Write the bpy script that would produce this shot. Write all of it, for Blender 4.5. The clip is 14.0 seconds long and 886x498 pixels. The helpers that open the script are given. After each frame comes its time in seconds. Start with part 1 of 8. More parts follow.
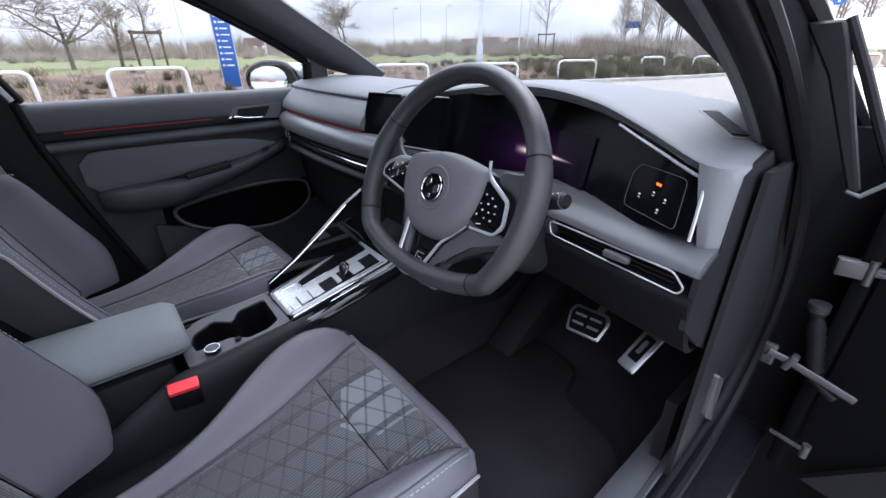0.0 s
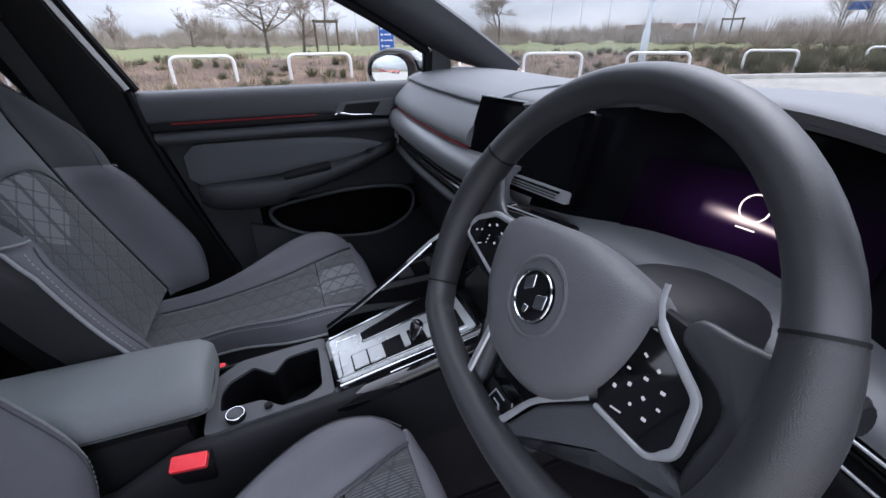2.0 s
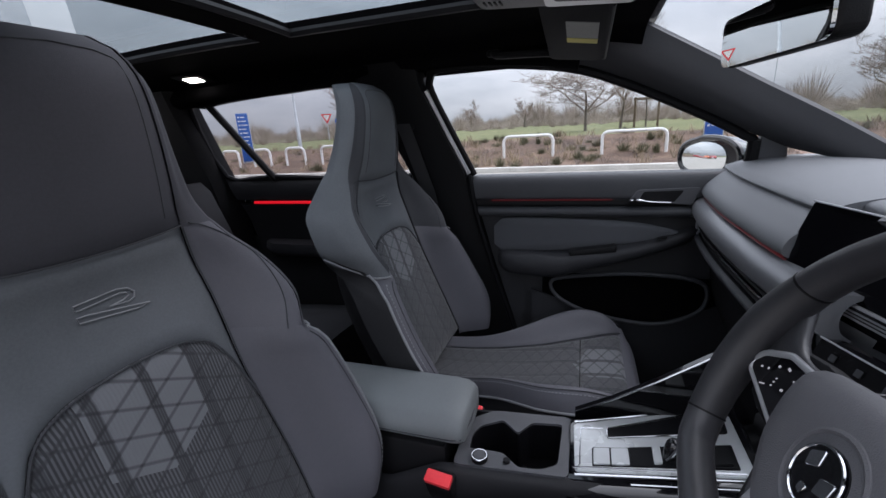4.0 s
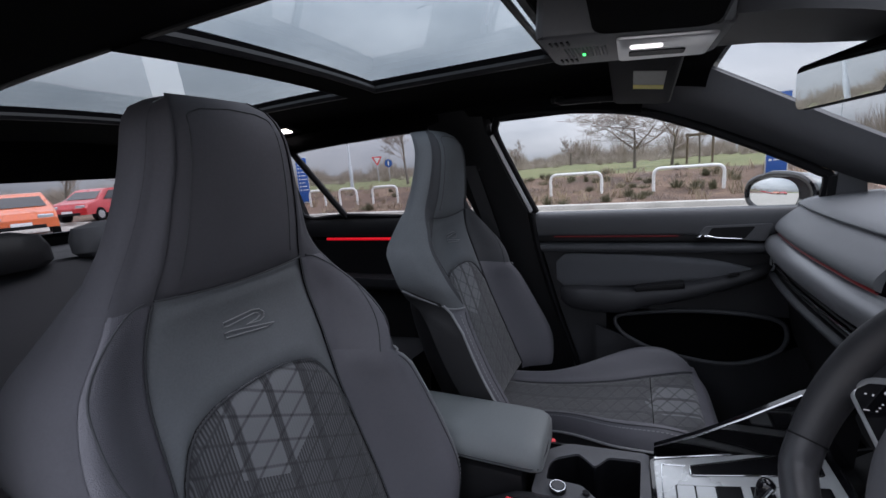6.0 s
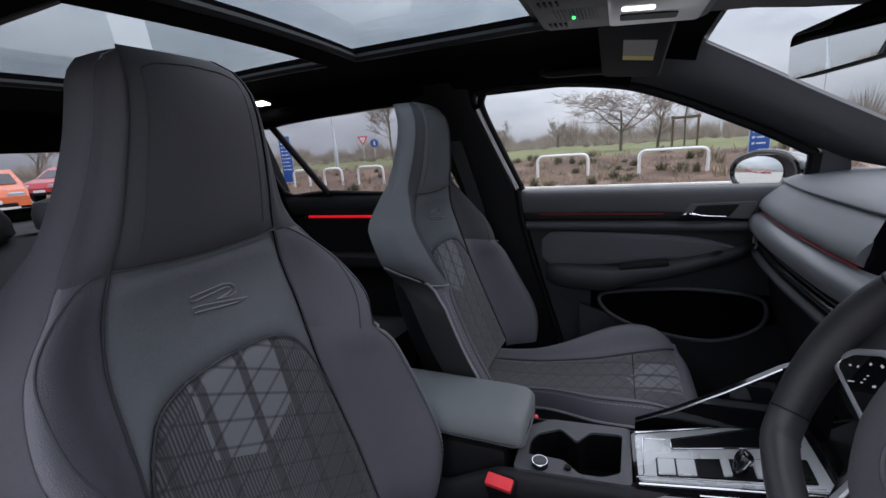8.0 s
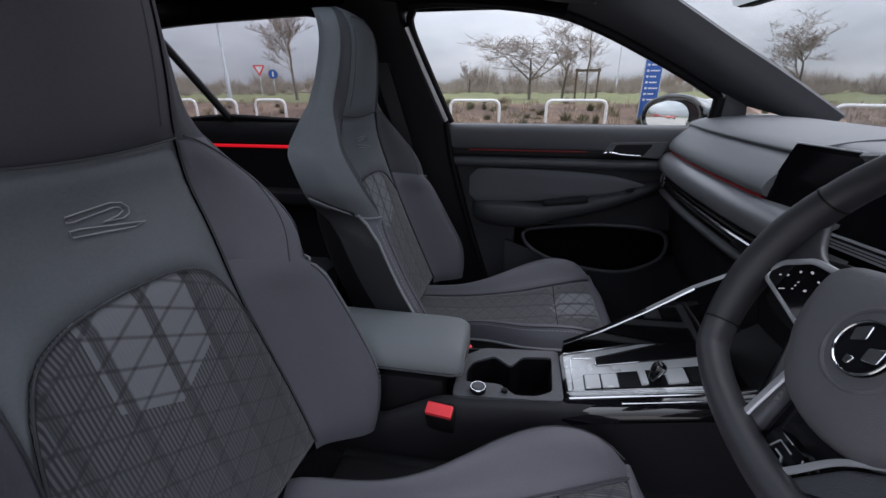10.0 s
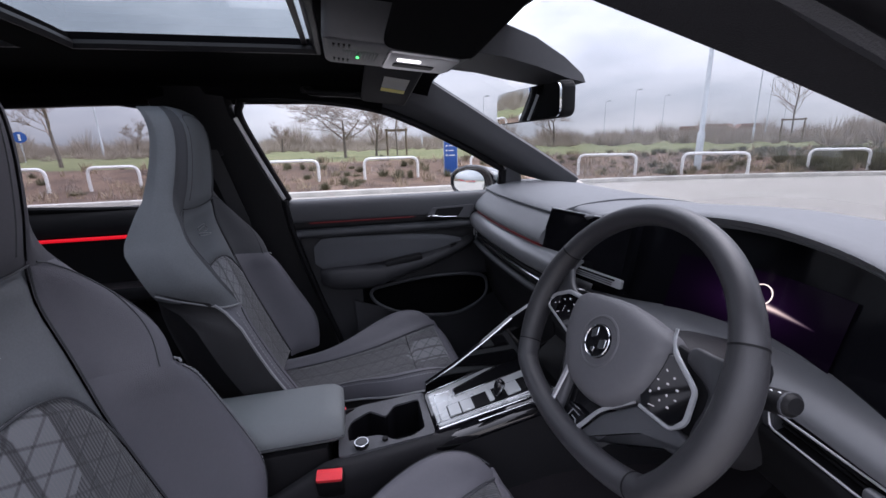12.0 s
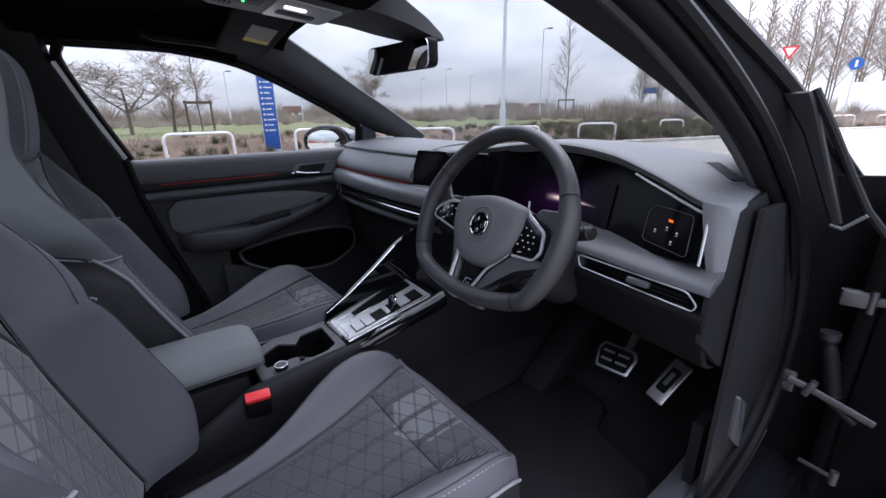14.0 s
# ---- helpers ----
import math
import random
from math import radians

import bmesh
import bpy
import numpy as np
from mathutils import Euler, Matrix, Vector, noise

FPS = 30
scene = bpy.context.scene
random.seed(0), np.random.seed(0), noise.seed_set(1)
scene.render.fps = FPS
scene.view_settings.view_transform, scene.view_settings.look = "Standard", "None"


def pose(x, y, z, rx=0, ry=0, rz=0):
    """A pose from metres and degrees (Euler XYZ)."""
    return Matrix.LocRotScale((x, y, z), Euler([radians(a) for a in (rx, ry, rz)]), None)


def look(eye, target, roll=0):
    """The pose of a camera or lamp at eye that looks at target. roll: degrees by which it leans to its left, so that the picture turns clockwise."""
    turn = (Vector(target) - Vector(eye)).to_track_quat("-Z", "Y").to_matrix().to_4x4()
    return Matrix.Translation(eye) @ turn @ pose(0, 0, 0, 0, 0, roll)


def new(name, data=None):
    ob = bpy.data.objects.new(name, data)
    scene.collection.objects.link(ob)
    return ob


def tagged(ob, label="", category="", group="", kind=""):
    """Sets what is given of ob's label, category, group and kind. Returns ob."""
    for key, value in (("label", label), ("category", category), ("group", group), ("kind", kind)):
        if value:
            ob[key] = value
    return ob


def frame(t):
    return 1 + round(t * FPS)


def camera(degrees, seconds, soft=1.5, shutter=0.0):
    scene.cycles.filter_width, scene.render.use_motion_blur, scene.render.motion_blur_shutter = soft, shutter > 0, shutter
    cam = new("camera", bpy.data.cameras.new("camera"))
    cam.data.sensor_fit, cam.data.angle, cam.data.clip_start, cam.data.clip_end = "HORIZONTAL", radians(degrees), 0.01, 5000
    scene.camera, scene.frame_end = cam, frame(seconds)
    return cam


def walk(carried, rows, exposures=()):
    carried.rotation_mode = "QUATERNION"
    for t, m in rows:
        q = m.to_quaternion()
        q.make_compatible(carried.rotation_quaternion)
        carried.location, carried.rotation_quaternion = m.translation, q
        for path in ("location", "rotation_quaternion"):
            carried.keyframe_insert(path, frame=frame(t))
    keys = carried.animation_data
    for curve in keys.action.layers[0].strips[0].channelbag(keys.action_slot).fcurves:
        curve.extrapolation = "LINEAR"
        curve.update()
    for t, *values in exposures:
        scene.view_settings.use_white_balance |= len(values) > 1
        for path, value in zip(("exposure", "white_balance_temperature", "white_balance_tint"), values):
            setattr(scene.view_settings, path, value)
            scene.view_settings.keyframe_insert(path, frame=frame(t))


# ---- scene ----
cam = camera(93.7, 14.0)
PATH = [
    (0, (0.844, -0.414, 1.143), (-0.539, 0.741, 0.274), -0.5),
    (0.5, (0.83, -0.328, 1.146), (-0.604, 0.754, 0.267), -0.5),
    (1, (0.754, -0.289, 1.141), (-0.731, 0.71, 0.248), -0.3),
    (1.5, (0.657, -0.258, 1.141), (-0.896, 0.615, 0.233), -0.1),
    (2, (0.606, -0.207, 1.141), (-1.058, 0.431, 0.233), -0.5),
    (2.5, (0.574, -0.172, 1.151), (-1.192, 0.17, 0.277), -0.8),
    (3, (0.576, -0.178, 1.165), (-1.255, -0.19, 0.36), -1.6),
    (3.5, (0.603, -0.188, 1.179), (-1.24, -0.536, 0.483), -2.6),
    (4, (0.645, -0.19, 1.187), (-1.17, -0.81, 0.62), -3.6),
    (6.5, (0.725, -0.234, 1.196), (-1.059, -1.057, 0.823), -4.6),
    (7, (0.718, -0.231, 1.195), (-1.068, -1.045, 0.812), -4.7),
    (9.5, (0.684, -0.254, 1.14), (-1.115, -0.78, 0.442), -1.5),
    (10, (0.679, -0.296, 1.135), (-1.153, -0.635, 0.407), -0.2),
    (10.5, (0.678, -0.335, 1.137), (-1.193, -0.455, 0.441), 0.5),
    (11, (0.679, -0.349, 1.161), (-1.22, -0.258, 0.542), 0.1),
    (11.5, (0.714, -0.345, 1.193), (-1.194, -0.072, 0.659), -0.6),
    (12, (0.798, -0.341, 1.207), (-1.087, 0.104, 0.707), -1.4),
    (12.5, (0.884, -0.373, 1.199), (-0.937, 0.28, 0.69), -1.5),
    (13, (0.888, -0.44, 1.182), (-0.835, 0.416, 0.635), -1.5),
    (13.5, (0.903, -0.508, 1.159), (-0.711, 0.52, 0.577), -1.1),
    (14, (0.92, -0.532, 1.146), (-0.606, 0.604, 0.529), -1.0),
]
EXPOSURES = [(0, 1.45, 5950, 19), (1, 1.45, 5950, 19), (2, 1.15, 6000, 20), (3, 0.95, 6100, 20), (4, 0.75, 6200, 19), (6.5, 0.6, 6200, 19), (9.5, 0.55, 6200, 19), (10.5, 0.7, 6200, 19), (11.5, 0.95, 6150, 22), (12.5, 0.75, 6100, 26), (13, 0.65, 6050, 26), (14, 0.85, 6000, 22)]
walk(cam, [(t, look(eye, target, roll)) for t, eye, target, roll in PATH], EXPOSURES)

# ---- world, sun, lamps ----
world = bpy.data.worlds.new("overcast_sky")
scene.world = world
world.use_nodes = True
wn, wl = world.node_tree.nodes, world.node_tree.links
wn.clear()
w_out = wn.new("ShaderNodeOutputWorld")
w_bg = wn.new("ShaderNodeBackground")
w_bg.inputs["Strength"].default_value = 1.0
w_sky = wn.new("ShaderNodeTexSky")
w_sky.sky_type = "NISHITA"
w_sky.sun_disc = False
w_sky.sun_elevation = radians(38)
w_sky.sun_rotation = radians(-40)
w_mul = wn.new("ShaderNodeVectorMath")
w_mul.operation = "SCALE"
w_mul.inputs["Scale"].default_value = 0.10
wl.new(w_sky.outputs[0], w_mul.inputs[0])
w_tc = wn.new("ShaderNodeTexCoord")
w_map = wn.new("ShaderNodeMapping")
w_map.inputs["Scale"].default_value = (1.6, 1.6, 5.0)
wl.new(w_tc.outputs["Generated"], w_map.inputs[0])
w_noise = wn.new("ShaderNodeTexNoise")
w_noise.inputs["Scale"].default_value = 1.7
w_noise.inputs["Detail"].default_value = 5
w_noise.inputs["Roughness"].default_value = 0.55
wl.new(w_map.outputs[0], w_noise.inputs["Vector"])
w_ramp = wn.new("ShaderNodeValToRGB")
w_ramp.color_ramp.elements[0].position, w_ramp.color_ramp.elements[0].color = 0.36, (1.06, 1.16, 1.24, 1)
w_ramp.color_ramp.elements[1].position, w_ramp.color_ramp.elements[1].color = 0.66, (1.62, 1.70, 1.74, 1)
wl.new(w_noise.outputs["Fac"], w_ramp.inputs[0])
w_mix = wn.new("ShaderNodeMix")
w_mix.data_type = "RGBA"
w_mix.inputs["Factor"].default_value = 0.93
wl.new(w_mul.outputs[0], w_mix.inputs["A"])
wl.new(w_ramp.outputs[0], w_mix.inputs["B"])
# an overcast sky grows brighter from the horizon to the zenith
w_sep = wn.new("ShaderNodeSeparateXYZ")
wl.new(w_tc.outputs["Generated"], w_sep.inputs[0])
w_up = wn.new("ShaderNodeMath")
w_up.operation = "MAXIMUM"
w_up.inputs[1].default_value = 0.0
wl.new(w_sep.outputs["Z"], w_up.inputs[0])
w_fac = wn.new("ShaderNodeMath")
w_fac.operation = "MULTIPLY_ADD"
w_fac.inputs[1].default_value, w_fac.inputs[2].default_value = 1.75, 0.36
wl.new(w_up.outputs[0], w_fac.inputs[0])
# the cloud is thinner on the side of the sun
w_dot = wn.new("ShaderNodeVectorMath")
w_dot.operation = "DOT_PRODUCT"
w_dot.inputs[1].default_value = (-0.20, 0.14, 0.0)
wl.new(w_tc.outputs["Generated"], w_dot.inputs[0])
w_side = wn.new("ShaderNodeMath")
w_side.operation = "ADD"
w_side.inputs[1].default_value = 1.0
wl.new(w_dot.outputs["Value"], w_side.inputs[0])
w_both = wn.new("ShaderNodeMath")
w_both.operation = "MULTIPLY"
wl.new(w_fac.outputs[0], w_both.inputs[0])
wl.new(w_side.outputs[0], w_both.inputs[1])
w_sc = wn.new("ShaderNodeVectorMath")
w_sc.operation = "SCALE"
wl.new(w_mix.outputs["Result"], w_sc.inputs[0])
wl.new(w_both.outputs[0], w_sc.inputs["Scale"])
wl.new(w_sc.outputs[0], w_bg.inputs[0])
wl.new(w_bg.outputs[0], w_out.inputs[0])

sun = new("sun", bpy.data.lights.new("sun", "SUN"))
sun.data.energy, sun.data.angle, sun.data.color = 1.0, radians(36), (1.0, 0.97, 0.94)
sun.matrix_world = look((0, 0, 30), (8, -18, 0))

# ---- materials ----
def nodes_of(name):
    m = bpy.data.materials.new(name)
    m.use_nodes = True
    n = m.node_tree.nodes
    return m, n, m.node_tree.links, n["Principled BSDF"]


def ramp(n, l, fac, stops):
    r = n.new("ShaderNodeValToRGB")
    els = r.color_ramp.elements
    while len(els) < len(stops):
        els.new(0.5)
    for e, (p, c) in zip(els, stops):
        e.position, e.color = p, (*c, 1)
    l.new(fac, r.inputs[0])
    return r.outputs[0]


def noise_node(n, l, scale, detail=3, coord="Object", stretch=None):
    tc = n.new("ShaderNodeTexCoord")
    src = tc.outputs[coord]
    if stretch:
        mp = n.new("ShaderNodeMapping")
        mp.inputs["Scale"].default_value = stretch
        l.new(src, mp.inputs[0])
        src = mp.outputs[0]
    t = n.new("ShaderNodeTexNoise")
    t.inputs["Scale"].default_value, t.inputs["Detail"].default_value = scale, detail
    l.new(src, t.inputs["Vector"])
    return t.outputs["Fac"]


def math_node(n, l, op, a, b=None, c=None):
    m = n.new("ShaderNodeMath")
    m.operation = op
    for k, v in enumerate((a, b, c)):
        if v is None:
            continue
        if isinstance(v, (int, float)):
            m.inputs[k].default_value = v
        else:
            l.new(v, m.inputs[k])
    return m.outputs[0]


def mixc(n, l, fac, a, b):
    m = n.new("ShaderNodeMix")
    m.data_type = "RGBA"
    for key, v in (("Factor", fac), ("A", a), ("B", b)):
        if isinstance(v, (int, float)):
            m.inputs[key].default_value = v
        elif isinstance(v, tuple):
            m.inputs[key].default_value = (*v, 1)
        else:
            l.new(v, m.inputs[key])
    return m.outputs["Result"]


def mat(name, col, rough=0.6, metal=0.0, var=0.18, big=5.0, fine=160.0, bump=0.12, bscale=500.0, coat=0.0, rvar=0.1, leather=False, spec=0.5):
    """A plain surface with broad and fine variation, fine relief and uneven gloss."""
    m, n, l, p = nodes_of(name)
    a, b = noise_node(n, l, big, 4), noise_node(n, l, fine, 2)
    k = math_node(n, l, "MULTIPLY_ADD", a, 0.7, math_node(n, l, "MULTIPLY", b, 0.3))
    lo = tuple(c * (1 - var) for c in col)
    hi = tuple(min(1, c * (1 + var)) for c in col)
    l.new(ramp(n, l, k, [(0.3, lo), (0.7, hi)]), p.inputs["Base Color"])
    l.new(math_node(n, l, "MULTIPLY_ADD", a, 2 * rvar, rough - rvar), p.inputs["Roughness"])
    p.inputs["Metallic"].default_value = metal
    p.inputs["Coat Weight"].default_value = coat
    p.inputs["Specular IOR Level"].default_value = spec
    if bump:
        bp = n.new("ShaderNodeBump")
        bp.inputs["Strength"].default_value, bp.inputs["Distance"].default_value = bump, 0.001
        if leather:
            tc = n.new("ShaderNodeTexCoord")
            v = n.new("ShaderNodeTexVoronoi")
            v.inputs["Scale"].default_value = bscale
            l.new(tc.outputs["Object"], v.inputs["Vector"])
            l.new(v.outputs["Distance"], bp.inputs["Height"])
        else:
            l.new(noise_node(n, l, bscale, 3), bp.inputs["Height"])
        l.new(bp.outputs[0], p.inputs["Normal"])
    return m


def glass_mat(name, tint, gloss=0.02, rough=0.0):
    m, n, l, p = nodes_of(name)
    n.remove(p)
    out = n["Material Output"]
    t, g, f, mx = (n.new("ShaderNode" + k) for k in ("BsdfTransparent", "BsdfGlossy", "LayerWeight", "MixShader"))
    t.inputs[0].default_value = (*tint, 1)
    g.inputs["Roughness"].default_value = rough
    g.inputs["Color"].default_value = (0.9, 0.95, 1, 1)
    k = math_node(n, l, "POWER", f.outputs["Facing"], 5.0)
    l.new(math_node(n, l, "MULTIPLY_ADD", k, 0.6, gloss), mx.inputs[0])
    l.new(t.outputs[0], mx.inputs[1])
    l.new(g.outputs[0], mx.inputs[2])
    l.new(mx.outputs[0], out.inputs[0])
    return m


def glow_mat(name, col, strength):
    m, n, l, p = nodes_of(name)
    p.inputs["Base Color"].default_value = (*(0.12 * c for c in col), 1)
    p.inputs["Emission Color"].default_value = (*col, 1)
    p.inputs["Emission Strength"].default_value = strength
    return m


def quilted_cloth(name):
    """Woven seat cloth: fine ribs, crossing dark stripes, and paler lozenges down the middle. UV in metres."""
    m, n, l, p = nodes_of(name)
    uv = n.new("ShaderNodeUVMap")
    uv.uv_map = "UVMap"
    sep = n.new("ShaderNodeSeparateXYZ")
    l.new(uv.outputs[0], sep.inputs[0])
    u, v = sep.outputs[0], sep.outputs[1]

    def M(op, a, b=None, c=None):
        return math_node(n, l, op, a, b, c)

    def near(d, pitch, width, soft):
        """1 on a line that comes back every pitch metres, 0 away from it."""
        a = M("MULTIPLY", M("SUBTRACT", 0.5, M("ABSOLUTE", M("SUBTRACT", M("FRACT", M("DIVIDE", d, pitch)), 0.5))), pitch)
        k = n.new("ShaderNodeMapRange")
        k.inputs[1].default_value, k.inputs[2].default_value = width / 2 - soft, width / 2 + soft
        k.inputs[3].default_value, k.inputs[4].default_value = 1.0, 0.0
        l.new(a, k.inputs[0])
        return k.outputs[0]

    up = near(M("ADD", u, 0.0095), 0.063, 0.0125, 0.001)
    s1 = near(M("MULTIPLY_ADD", u, 0.57, v), 0.0372, 0.0050, 0.0012)
    s2 = near(M("MULTIPLY_ADD", u, -0.57, v), 0.0372, 0.0042, 0.0012)
    lines = M("MAXIMUM", s1, s2)
    knot = M("MAXIMUM", M("MULTIPLY", up, lines), M("MULTIPLY", s1, s2))
    both = M("MAXIMUM", lines, up)
    ribs = near(u, 0.0046, 0.0022, 0.0004)
    fine = near(u, 0.0032, 0.0014, 0.0004)
    au, av = M("ABSOLUTE", u), M("ABSOLUTE", v)
    hexa = M("MULTIPLY_ADD", au, 0.57, av)
    # pale six-sided field in the middle, ribbed cloth round it, plain dark cloth at the ends
    pale = M("MULTIPLY", M("LESS_THAN", hexa, 0.088), M("LESS_THAN", au, 0.066))
    far = n.new("ShaderNodeMapRange")
    far.inputs[1].default_value, far.inputs[2].default_value = 0.12, 0.26
    l.new(hexa, far.inputs[0])
    ground = mixc(n, l, ribs, (0.018, 0.019, 0.022), (0.084, 0.087, 0.095))
    ground = mixc(n, l, M("MULTIPLY", far.outputs[0], 0.75), ground, (0.030, 0.032, 0.036))
    ground = mixc(n, l, pale, ground, (0.135, 0.14, 0.15))
    col = mixc(n, l, M("MULTIPLY", lines, 0.62), ground, (0.020, 0.021, 0.025))
    band = mixc(n, l, fine, (0.014, 0.015, 0.018), (0.046, 0.048, 0.054))
    col = mixc(n, l, M("MULTIPLY", up, 0.9), col, band)
    col = mixc(n, l, M("MULTIPLY", knot, 0.8), col, (0.010, 0.010, 0.013))
    col = mixc(n, l, M("MULTIPLY", noise_node(n, l, 9, 3), 0.14), col, (0.05, 0.052, 0.058))
    l.new(col, p.inputs["Base Color"])
    p.inputs["Roughness"].default_value = 0.85
    p.inputs["Sheen Weight"].default_value = 0.25
    bp = n.new("ShaderNodeBump")
    bp.inputs["Strength"].default_value, bp.inputs["Distance"].default_value = 0.5, 0.0012
    h = M("SUBTRACT", M("MULTIPLY", ribs, 0.3), M("MULTIPLY", both, 0.8))
    l.new(M("ADD", h, M("MULTIPLY", noise_node(n, l, 900, 2), 0.3)), bp.inputs["Height"])
    l.new(bp.outputs[0], p.inputs["Normal"])
    return m


M_DASH = mat("soft_dash_plastic", (0.120, 0.126, 0.135), 0.55, spec=0.5, bump=0.35, bscale=900, leather=True, var=0.08)
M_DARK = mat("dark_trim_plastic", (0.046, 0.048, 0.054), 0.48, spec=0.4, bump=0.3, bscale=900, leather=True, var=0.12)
M_BLACKP = mat("black_moulded_plastic", (0.009, 0.009, 0.010), 0.5, bump=0.25, bscale=700, var=0.15, spec=0.14)
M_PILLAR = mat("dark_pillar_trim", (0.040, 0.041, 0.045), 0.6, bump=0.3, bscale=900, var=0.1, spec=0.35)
M_PANEL = mat("black_panel_glass", (0.003, 0.003, 0.004), 0.12, bump=0.0, var=0.05, rvar=0.03, spec=0.06)
M_TROUGH = mat("black_satin_recess", (0.004, 0.004, 0.005), 0.35, bump=0.0, var=0.1, spec=0.15)
# darker copy of the trim plastic; holds the shade of the driver's doorway
M_CAP = mat("darkened_grained_trim", (0.0125, 0.0125, 0.0145), 0.5, spec=0.25, bump=0.3, bscale=900, leather=True, var=0.12)
M_DOOR = mat("dark_door_plastic", (0.026, 0.0265, 0.030), 0.5, spec=0.3, bump=0.3, bscale=900, leather=True, var=0.12)
M_GREYP = mat("grey_moulded_plastic", (0.066, 0.068, 0.075), 0.5, bump=0.3, bscale=900, leather=True, var=0.1)
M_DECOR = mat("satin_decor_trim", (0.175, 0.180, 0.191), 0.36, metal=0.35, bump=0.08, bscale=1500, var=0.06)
# shaded copy of the satin decor trim, for the driver's side
M_DECOR_SHADE = mat("shaded_satin_decor_trim", (0.085, 0.087, 0.093), 0.42, metal=0.2, bump=0.08, bscale=1500, var=0.06)
M_GLOSS = mat("gloss_black_panel", (0.004, 0.004, 0.005), 0.06, bump=0.0, var=0.05, coat=0.4, rvar=0.03)
M_SCREEN = mat("dark_display_glass", (0.003, 0.003, 0.004), 0.10, spec=0.15, bump=0.0, var=0.05, rvar=0.03)
M_CHROME = mat("polished_chrome", (0.60, 0.61, 0.63), 0.14, metal=1.0, bump=0.0, var=0.04, rvar=0.04)
M_SATIN = mat("satin_silver", (0.50, 0.51, 0.53), 0.34, metal=0.55, bump=0.05, bscale=1800, var=0.05)
M_SILVER = mat("brushed_aluminium_panel", (0.52, 0.54, 0.55), 0.30, metal=0.35, bump=0.06, bscale=1600, var=0.05)
M_LEATHER = mat("black_grained_leather", (0.033, 0.033, 0.037), 0.36, spec=0.6, bump=0.16, bscale=1900, leather=True, var=0.12)
M_PERF = mat("perforated_leather", (0.024, 0.024, 0.027), 0.42, spec=0.5, bump=0.28, bscale=1300, leather=True, var=0.12)
M_PAD = mat("matt_airbag_cover", (0.105, 0.105, 0.114), 0.55, bump=0.3, bscale=1000, leather=True, var=0.1)
M_SUEDE = mat("mid_grey_suede", (0.106, 0.114, 0.123), 0.9, var=0.20, big=7, fine=350, bump=0.25, bscale=1400)
M_SUEDED = mat("charcoal_suede", (0.040, 0.042, 0.047), 0.92, var=0.16, big=7, fine=350, bump=0.25, bscale=1400)
M_BENCH = mat("black_bench_cloth", (0.020, 0.0205, 0.024), 0.92, var=0.16, big=7, fine=350, bump=0.25, bscale=1400)
# shaded copy of the grey suede, for the driver's seat
M_SUEDEM = mat("shaded_grey_suede", (0.056, 0.056, 0.065), 0.92, var=0.16, big=7, fine=350, bump=0.25, bscale=1400)
M_VINYL = mat("grey_vinyl", (0.086, 0.085, 0.099), 0.55, bump=0.4, bscale=800, leather=True, var=0.08)
M_VINYLD = mat("dark_grey_vinyl", (0.014, 0.014, 0.016), 0.55, bump=0.4, bscale=800, leather=True, var=0.08)
M_ARM = mat("pale_grey_armrest_vinyl", (0.132, 0.144, 0.149), 0.55, bump=0.4, bscale=800, leather=True, var=0.08)
M_PIPING = mat("pale_grey_piping", (0.22, 0.225, 0.235), 0.6, bump=0.1)
M_CLOTH = quilted_cloth("quilted_lozenge_cloth")
M_INSERT = mat("door_insert_fabric", (0.078, 0.081, 0.091), 0.85, bump=0.4, bscale=1300, var=0.12, fine=500)
M_CARPET = mat("black_carpet", (0.016, 0.0145, 0.0165), 0.95, spec=0.1, bump=0.9, bscale=700, var=0.4, fine=320)
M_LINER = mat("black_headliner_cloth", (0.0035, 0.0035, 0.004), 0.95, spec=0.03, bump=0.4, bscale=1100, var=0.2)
M_RUBBER = mat("black_rubber_seal", (0.006, 0.006, 0.007), 0.5, spec=0.10, bump=0.1, bscale=300, var=0.15)
M_PAINTD = mat("dark_car_paint", (0.007, 0.007, 0.009), 0.22, spec=0.25, bump=0.0, coat=0.12, var=0.1)
M_PAINTG = mat("grey_green_metallic_paint", (0.05, 0.065, 0.068), 0.22, metal=0.4, bump=0.0, coat=0.7, var=0.08)
M_RED = mat("red_plastic", (0.75, 0.035, 0.045), 0.4, bump=0.05, var=0.08)
M_STEEL = mat("worn_steel", (0.42, 0.42, 0.43), 0.35, metal=0.95, bump=0.15, bscale=600, var=0.2)
M_GREYMETAL = mat("dark_painted_bracket", (0.045, 0.045, 0.048), 0.4, metal=0.3, bump=0.1)
M_DULLMETAL = mat("dull_greased_steel", (0.065, 0.065, 0.07), 0.5, metal=0.7, bump=0.2, bscale=500, var=0.35)
M_MIRROR = mat("mirror_glass", (0.85, 0.88, 0.88), 0.01, metal=1.0, bump=0.0, var=0.01, rvar=0.005)
M_GLASS = glass_mat("clear_car_glass", (0.75, 0.76, 0.76))
M_SHIELD = glass_mat("laminated_windscreen_glass", (0.69, 0.70, 0.70))
M_PRIVACY = glass_mat("privacy_car_glass", (0.66, 0.66, 0.67), 0.025)
M_ROOFGLASS = glass_mat("tinted_roof_glass", (0.50, 0.53, 0.54), 0.03, 0.02)
M_ICON = glow_mat("backlit_icon_white", (0.85, 0.85, 0.88), 0.22)
M_WARMICON = glow_mat("warm_white_display_shape", (1.0, 0.86, 0.74), 0.8)
